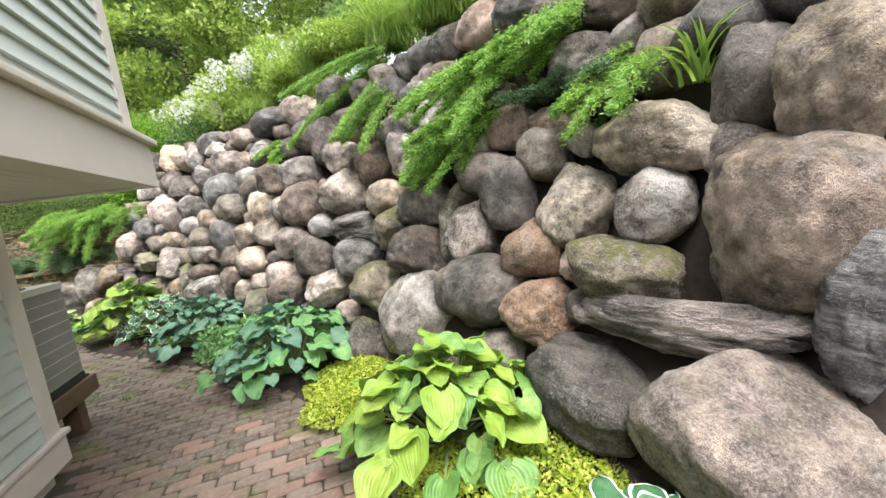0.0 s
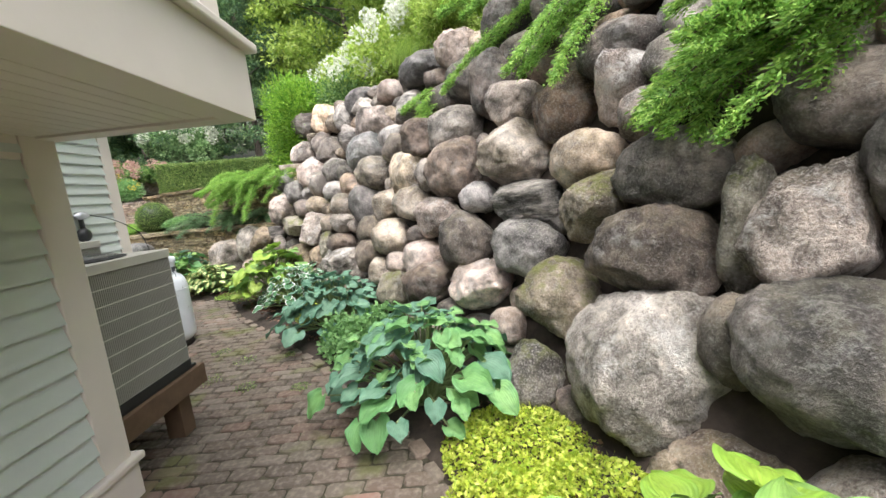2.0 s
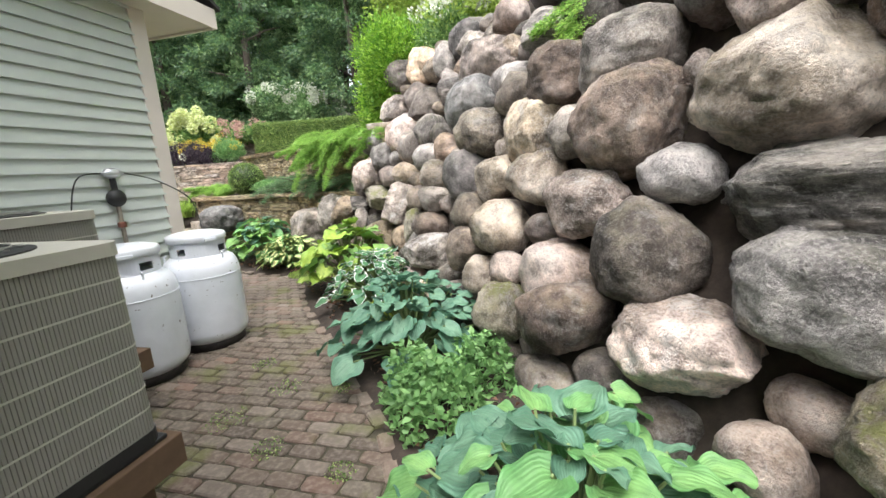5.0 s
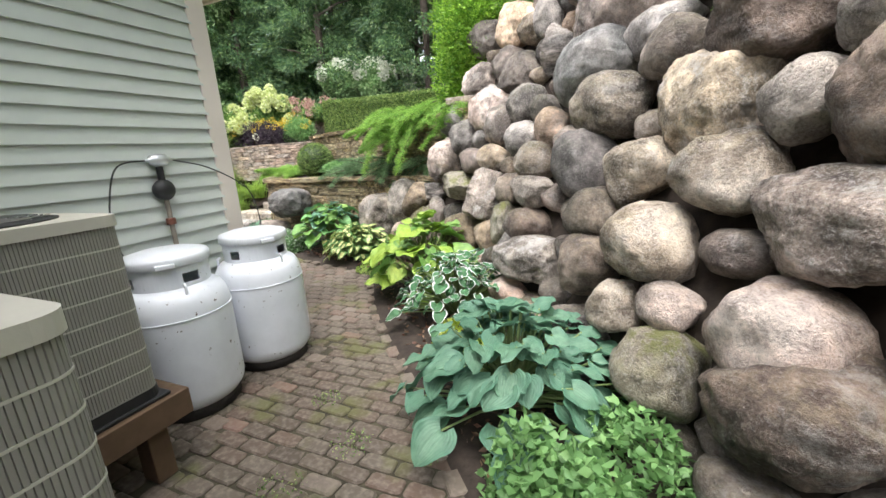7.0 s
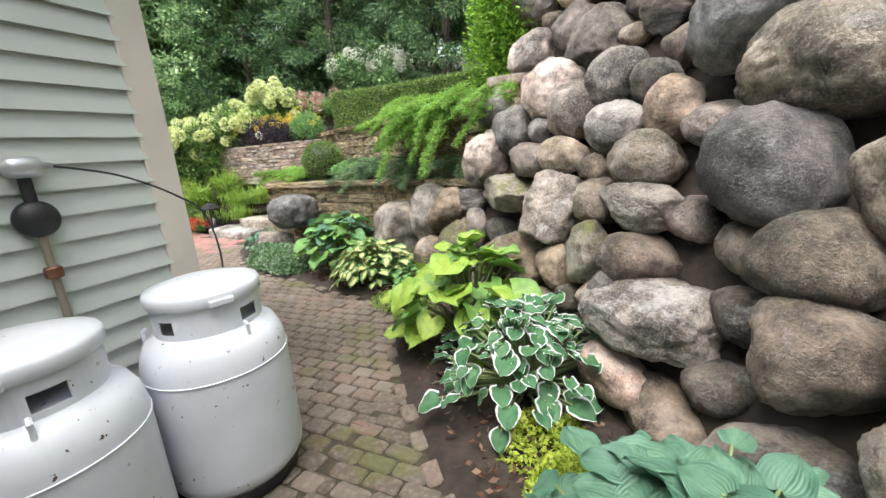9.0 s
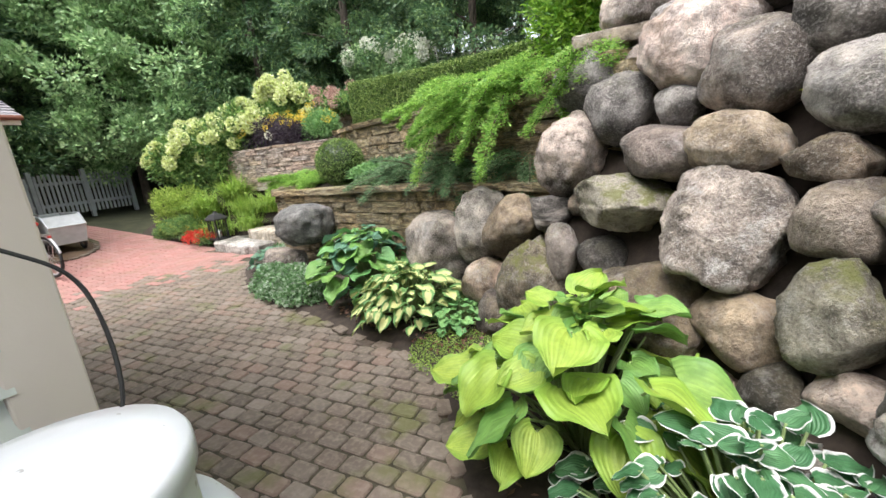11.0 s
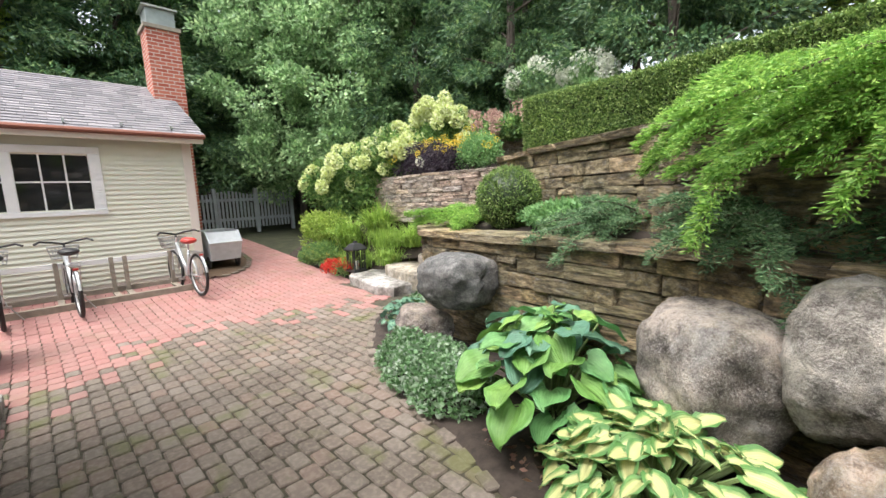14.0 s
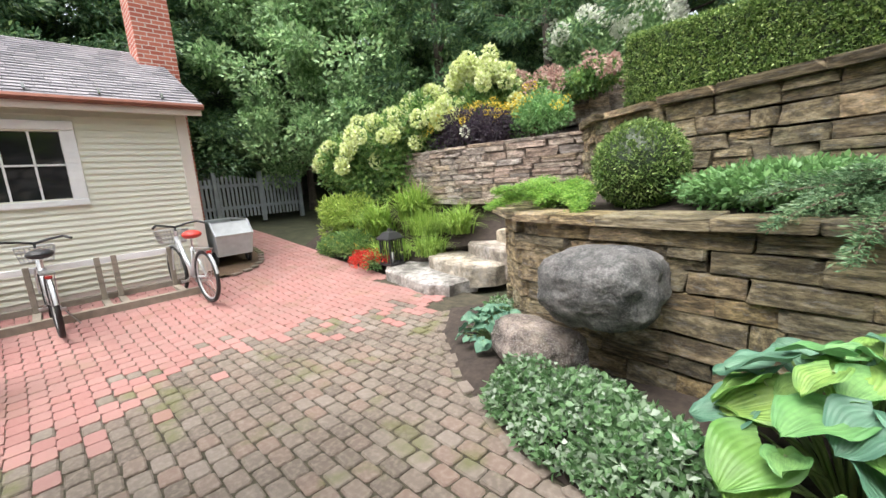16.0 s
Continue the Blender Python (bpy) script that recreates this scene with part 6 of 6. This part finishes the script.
for hx, hy, hz in ((-8.9, 13.6, 2.6), (-8.2, 13.4, 2.6), (-9.8, 14.0, 2.8)):
    shrub("hydrangea", "hydrangea with fading pink flower heads", "hydrangea", hx, hy, hz, (0.6, 0.45, 0.28), 1800, 0.09, L_TREE, 0.6, blooms=(16, 0.1, 60, F_PINK), group="hydrangeas")
for hx, hy, hz, s in ((-9.6, 16.0, 3.4, 0.9), (-8.3, 16.2, 3.3, 0.7)):
    shrub("hydrangea", "white panicle hydrangea at the wood's edge", "hydrangea", hx, hy, hz, (s, s, 0.7), 3500, 0.12, L_PALE, 0.6, blooms=(26, 0.13, 70, F_WHITE), group="hydrangeas")
for hx, hy, hz, s in ((-1.6, 10.2, 3.1, 0.9), (-0.7, 9.6, 3.5, 0.9), (0.2, 9.2, 3.8, 0.8)):
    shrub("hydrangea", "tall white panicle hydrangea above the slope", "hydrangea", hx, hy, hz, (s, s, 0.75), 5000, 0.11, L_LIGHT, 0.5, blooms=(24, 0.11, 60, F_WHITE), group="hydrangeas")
shrub("fern", "arching green fern by the path", "fern", -12.6, 11.6, 0.4, (0.65, 0.5, 0.5), 5000, 0.1, L_LIGHT, 0.25)
grass("striped arching lily-turf clump", -11.6, 11.6, 0.55, 0.4, 420, 0.95, L_GRASS, 1, wid=0.03)
grass("bright daylily foliage clump", -10.9, 11.9, 0.8, 0.4, 420, 1.0, L_GRASS, 2, wid=0.03)
grass("bright daylily foliage beside the steps", -9.75, 11.85, 0.62, 0.3, 300, 0.75, L_GRASS, 3, wid=0.022)
grass("arching green daylily leaves over the bed's rim", -10.9, 11.3, 0.2, 0.5, 420, 0.6, L_GRASS, 21, wid=0.018)
grass("arching green daylily leaves beside the lowest step", -10.1, 11.5, 0.3, 0.4, 320, 0.6, L_GRASS, 22, wid=0.018)
shrub("perennial_clump", "low green perennials at the mound's foot", "perennial", -12.5, 11.15, 0.15, (0.55, 0.4, 0.25), 4000, 0.06, L_TREE, 0.4, group="slope perennials")
grass("dense fine green grass clump", -10.4, 11.75, 0.6, 0.5, 900, 0.6, L_GRASS, 4, wid=0.012)
shrub("tickseed", "loose green perennial dotted with yellow flowers", "perennial", -11.75, 11.2, 0.2, (0.62, 0.5, 0.3), 4200, 0.09, L_TREE, 0.2, blooms=(16, 0.025, 12, F_YEL))
shrub("begonia", "low bed of red begonias beside the lantern", "begonia", -11.05, 11.0, 0.08, (0.42, 0.3, 0.16), 900, 0.05, L_SEDUM, 0.6, blooms=(90, 0.055, 24, F_RED), core=False)
for gx, gy, gz, q, s in ((1.55, 5.5, 3.55, 5, 1.0), (2.2, 3.8, 3.3, 6, 1.0), (0.7, 6.9, 3.7, 7, 0.8), (1.9, 4.6, 3.45, 8, 0.7)):
    grass("tall arching ornamental grass on the slope", gx, gy, gz, 0.5, 500, s * 1.15, L_GRASS, q, wid=0.016)
grass("small green iris tuft between boulders", 2.05, 1.55, 1.9, 0.15, 40, 0.5, L_GRASS, 9, wid=0.022)
grass("dry wispy grass on the slope's brow", -0.35, 7.7, 3.3, 0.5, 400, 0.6, L_GRASS, 10, wid=0.006)
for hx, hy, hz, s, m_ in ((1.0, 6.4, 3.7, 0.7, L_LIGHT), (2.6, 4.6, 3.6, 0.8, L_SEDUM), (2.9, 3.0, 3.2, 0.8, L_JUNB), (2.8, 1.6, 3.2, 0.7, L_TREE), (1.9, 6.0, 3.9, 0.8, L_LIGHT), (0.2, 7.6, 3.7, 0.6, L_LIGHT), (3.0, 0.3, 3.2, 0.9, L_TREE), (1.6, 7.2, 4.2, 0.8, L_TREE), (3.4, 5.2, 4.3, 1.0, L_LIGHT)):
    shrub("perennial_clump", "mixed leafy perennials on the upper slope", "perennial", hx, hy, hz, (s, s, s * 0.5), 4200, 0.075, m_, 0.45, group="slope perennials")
cover("sedum", "tiny yellow-green sedum tuft on a boulder", "sedum", [(-1.8, 8.05, 0.13)], 260, 0.03, L_LIME, 0.12, 1.62)


# ---- trees ----
def tree(label, x, y, z, h, r, n, size, mat, low=0.15, conic=False, seed=1, name="tree", width=0.55):
    """Tapered trunk, limbs and a crown of leaf clumps with gaps."""
    q = random.Random(seed)
    root = thing(name, (x, y, z), label, "tree", "background trees")
    bm = bmesh.new()
    tr = 0.012 * h + 0.03
    tube(bm, [(0, 0, -0.4), (0.05, 0, h * 0.3), (-0.06, 0.05, h * 0.6), (0, 0, h * 0.97)], [tr * 1.3, tr, tr * 0.6, 0.015], 9)
    P, D = [], []
    clumps = 150
    for k in range(clumps):
        f = low + (1 - low) * (k + 0.5) / clumps
        a = k * 2.4 + q.uniform(-0.5, 0.5)
        prof_ = (1 - f) ** 0.8 * 1.15 + 0.06 if conic else math.sqrt(max(0.05, 1 - ((f - 0.5) / 0.55) ** 2))
        rad = r * prof_ * q.uniform(0.45, 1.0)
        c = (rad * math.cos(a), rad * math.sin(a), h * f)
        s = r * q.uniform(0.14, 0.28) * (0.5 + 0.6 * prof_)
        p, d = ball_points(n // clumps, c, (s, s, s * (0.5 if not conic else 0.4)), 0.25)
        if conic:
            d = d + np.array((math.cos(a), math.sin(a), -0.5)) * 1.2
        P.append(p)
        D.append(d)
        if k % 15 == 0:
            lb = tube(bmesh.new(), [(0, 0, h * f * 0.85), (c[0] * 0.5, c[1] * 0.5, h * f * 0.95), c], [tr * 0.35, tr * 0.22, 0.01], 5)
            part("limb", lb, bark, root)
    part("trunk", bm, bark, root, "grey-brown trunk and limbs")
    leaves("crown", root, mat, np.concatenate(P), np.concatenate(D), size, size * width)
    return root


dark = tree("dark green conifer behind the garden", -13.5, 15.5, 1.5, 9.0, 2.4, 42000, 0.15, L_DARK, 0.03, True, 1, "conifer", 0.35)
pale = tree("pale-leaved maple behind the flower bed", -15.5, 15.0, 1.0, 8.5, 2.9, 46000, 0.15, L_PALE, 0.08, False, 2)
light = tree("yellow-green tree on the slope, its leaves coloured as if sunlit", -3.0, 17.5, 4.0, 8.0, 3.2, 36000, 0.16, L_LIGHT, 0.1, False, 3)
mid = tree("leafy green tree of the woodland", -19.0, 16.5, 2.0, 11.0, 3.6, 46000, 0.18, L_TREE, 0.08, False, 4)
cedar = tree("tall dark cedar beside the cottage", -20.0, 10.5, 1.0, 10.5, 2.9, 46000, 0.17, L_DARK, 0.12, True, 5, "cedar", 0.35)
r5 = random.Random(9)
for src, spots in ((dark, ((-11.0, 17.0, 2.6), (-16.5, 19.0, 3.0), (-7.0, 17.5, 3.2))),
                   (pale, ((-12.2, 19.5, 3.5), (-17.8, 13.6, 1.0), (-5.5, 20.0, 5.0), (-9.0, 21.0, 5.0))),
                   (light, ((0.5, 14.5, 5.5), (4.0, 12.0, 6.0), (-22.0, 5.5, 1.5))),
                   (mid, ((-23.0, 13.5, 2.0), (-21.5, 8.0, 1.5), (-22.5, 2.0, 1.5), (-14.5, 23.0, 5.0), (-7.5, 24.5, 6.0), (-20.0, 21.0, 4.0), (-24.0, -5.0, 1.5))),
                   (cedar, ((-19.5, 14.0, 1.2), (-18.6, 6.5, 0.8), (-18.4, 3.0, 0.8), (-24.0, 17.5, 2.5), (-11.5, 24.0, 5.0), (-4.5, 26.0, 7.0), (-19.3, 9.0, 0.8)))):
    for p in spots:
        copy_thing(src, pose(*p, 0, 0, r5.uniform(0, 360)))


# fallen leaves and wood chips on the soil
litter = thing("leaf_litter", (-1.0, 4.5, 0), "red-brown chips and fallen leaves on the soil", "litter", kind="stuff")
lp, ld = [], []
for a_, b_ in zip(BED[2:14], BED[3:15]):
    for _ in range(160):
        f_, o_ = rng.uniform(), rng.uniform(0.1, 0.9)
        tx_, ty_ = b_[0] - a_[0], b_[1] - a_[1]
        q_ = math.hypot(tx_, ty_)
        lp.append((a_[0] + tx_ * f_ + ty_ / q_ * o_ + 1.0, a_[1] + ty_ * f_ - tx_ / q_ * o_ - 4.5, 0.075 + 0.02 * rng.uniform()))
        ld.append((*rng.normal(size=2), 0.1 * rng.normal()))
leaves("chips", litter, leafy("dry_leaf", (0.12, 0.06, 0.04), (0.2, 0.1, 0.07), (0.3, 0.2, 0.12)), np.array(lp), np.array(ld), 0.05, 0.025, 0.1, "stuff")


# ---- brick paving, brick by brick ----
def inside(x, y):
    """Whether a plan point is paved: bounded by the house and the planting beds."""
    if x > 0.3 or x < -17 or y < -2.5:
        return False
    for a, b in zip(BED[:-1], BED[1:]):
        if min(a[1], b[1]) <= y <= max(a[1], b[1]) and a[1] != b[1]:
            if x > a[0] + (b[0] - a[0]) * (y - a[1]) / (b[1] - a[1]) + 0.02:
                return False
    if x > -1.75 or y > 6.23:
        pass
    elif not (x > -3.78 and y > 3.4) and x > -8.0:
        return False
    if x < -12.9 and y < 9.25:
        return False
    if y > 10.25:
        if x > -9.0:
            return False
        edge = 11.0 if x < -10.6 else 10.7
        return y < edge and x > -17
    if x < -13.0:
        return 9.2 + 0.1 * (-13 - x) < y
    return True


def brick_shape(seed, long_, wide_):
    """Tumbled paver with worn corners; its top lies at z = 0."""
    r = random.Random(seed)
    L, Wd, c = long_ / 2, wide_ / 2, 0.016
    ring = [(-L + c, -Wd), (L - c, -Wd), (L, -Wd + c), (L, Wd - c), (L - c, Wd), (-L + c, Wd), (-L, Wd - c), (-L, -Wd + c)]
    ring = [(x + r.uniform(-0.004, 0.004), y + r.uniform(-0.004, 0.004)) for x, y in ring]
    v = [(x, y, -0.03) for x, y in ring] + [(x, y, -0.007) for x, y in ring] + [(x * 0.9, y * 0.82, r.uniform(-0.001, 0.0015)) for x, y in ring]
    f = [(k, (k + 1) % 8, 8 + (k + 1) % 8, 8 + k) for k in range(8)] + [(8 + k, 8 + (k + 1) % 8, 16 + (k + 1) % 8, 16 + k) for k in range(8)] + [tuple(range(16, 24))]
    return v, f


narrow = [brick_shape(q, 0.196, 0.096) for q in range(6)]
square = [brick_shape(q + 6, 0.158, 0.112) for q in range(6)]
flat = [(v[:8] + [(x, y, -0.004) for x, y, z in v[8:16]] + [(x / 0.9 * 0.97, y / 0.82 * 0.96, z * 0.5) for x, y, z in v[16:]], f) for v, f in square]
one = [mesh("brick", v, f, paver_one) for v, f in square]
paving = thing("brick_paving", (0, 0, 0), "weathered running-bond brick paving, mossy and darker in places", "paving", kind="structure")
pv, pf = [], []
for x in [0.4 - 0.5 * k for k in range(37)]:
    for y in [-3 + 0.5 * k for k in range(29)]:
        pv.append((x, y, -0.012 + rise(x)))
for i in range(36):
    for k in range(28):
        a = i * 29 + k
        pf.append((a, a + 1, a + 30, a + 29))
child("joint_sand", mesh("joint_sand", pv, pf, dirt_joint, True), paving)
rb = random.Random(3)
field, red, dark_bricks, ruddy = ([], []), ([], []), ([], []), ([], [])
made = 0
for shapes, pitch, course, plaza in ((narrow, 0.206, 0.104, False), (square, 0.168, 0.12, True)):
    for row in range(int(-2.6 / course), int(13.5 / course)):
        y = row * course
        x = 0.4 - (row % 2) * pitch / 2 - rb.uniform(0, 0.02)
        while x > -17:
            x -= pitch
            yy = y + x * 0.03 + 0.015 * math.sin(x * 1.1)
            if not inside(x, yy) or (x < -3.05) != plaza:
                continue
            k = rb.randrange(6)
            ang = math.radians(rb.gauss(-1.7, 1.3))
            dz = rb.gauss(0, 0.0022)
            if -5.9 < x < -3.2 and 6.45 < yy < 8.6 and made < 300:
                made += 1
                ob = new("brick", one[k])
                ob.parent = paving
                ob.matrix_world = pose(x, yy, dz, rb.gauss(0, 0.5), rb.gauss(0, 0.5), math.degrees(ang))
                continue
            is_red = x < -9.2 + 0.5 * math.sin(yy * 1.3) + rb.gauss(0, 0.35)
            is_dark = x + rb.gauss(0, 0.2) > -3.3 and yy + 0.5 * x + rb.gauss(0, 0.3) > 2.5
            V, Fc = red if is_red else dark_bricks if is_dark else field if plaza else ruddy
            form = flat[k] if is_red else shapes[k]
            n0 = len(V)
            big = 1.05 if is_red else 1.0
            ca, sa = big * math.cos(ang), big * math.sin(ang)
            tx, ty = (0, 0) if is_red else (rb.gauss(0, 0.008), rb.gauss(0, 0.012))
            V.extend((x + a * ca - b * sa, yy + a * sa + b * ca, rise(x + a * ca - b * sa) + dz * (0.3 if is_red else 1) + c + a * tx + b * ty) for a, b, c in form[0])
            Fc.extend(tuple(q + n0 for q in f) for f in form[1])
child("brick_field", mesh("brick_field", field[0], field[1], paver_all), paving, "weathered brown bricks", "stuff")
child("ruddy_brick_field", mesh("ruddy_brick_field", ruddy[0], ruddy[1], paver_ruddy), paving, "red-brown bricks of the narrow path", "stuff")
child("damp_brick_field", mesh("damp_brick_field", dark_bricks[0], dark_bricks[1], paver_dark), paving, "darker mossy bricks of the narrow path", "stuff")
child("red_brick_field", mesh("red_brick_field", red[0], red[1], paver_red), paving, "cleaner red bricks near the cottage", "stuff")
kerb = thing("brick_edging", (0, 0, 0), "buried brick edging between path and bed", "edging", kind="structure")
pts = fine(BED, 0.21)
for a, b in zip(pts[:-1], pts[1:]):
    if math.dist(a, b) > 0.1:
        ob = new("edging_brick", rb.choice(one))
        ob.parent = kerb
        ob.matrix_world = pose((a[0] + b[0]) / 2, (a[1] + b[1]) / 2, 0.012 + rb.gauss(0, 0.004), rb.gauss(0, 3), 0, math.degrees(math.atan2(b[1] - a[1], b[0] - a[0])))
rim = thing("mulch_edging", (0, 0, 0), "pale curved brick edging round the mulch", "edging", kind="structure")
pts = fine(MULCH_RIM, 0.17)
for a, b in zip(pts[:-1], pts[1:]):
    ob = new("edging_brick", rb.choice(one))
    ob.parent = rim
    ob.matrix_world = pose((a[0] + b[0]) / 2, (a[1] + b[1]) / 2, rise((a[0] + b[0]) / 2) + 0.035, 0, 0, math.degrees(math.atan2(b[1] - a[1], b[0] - a[0])))
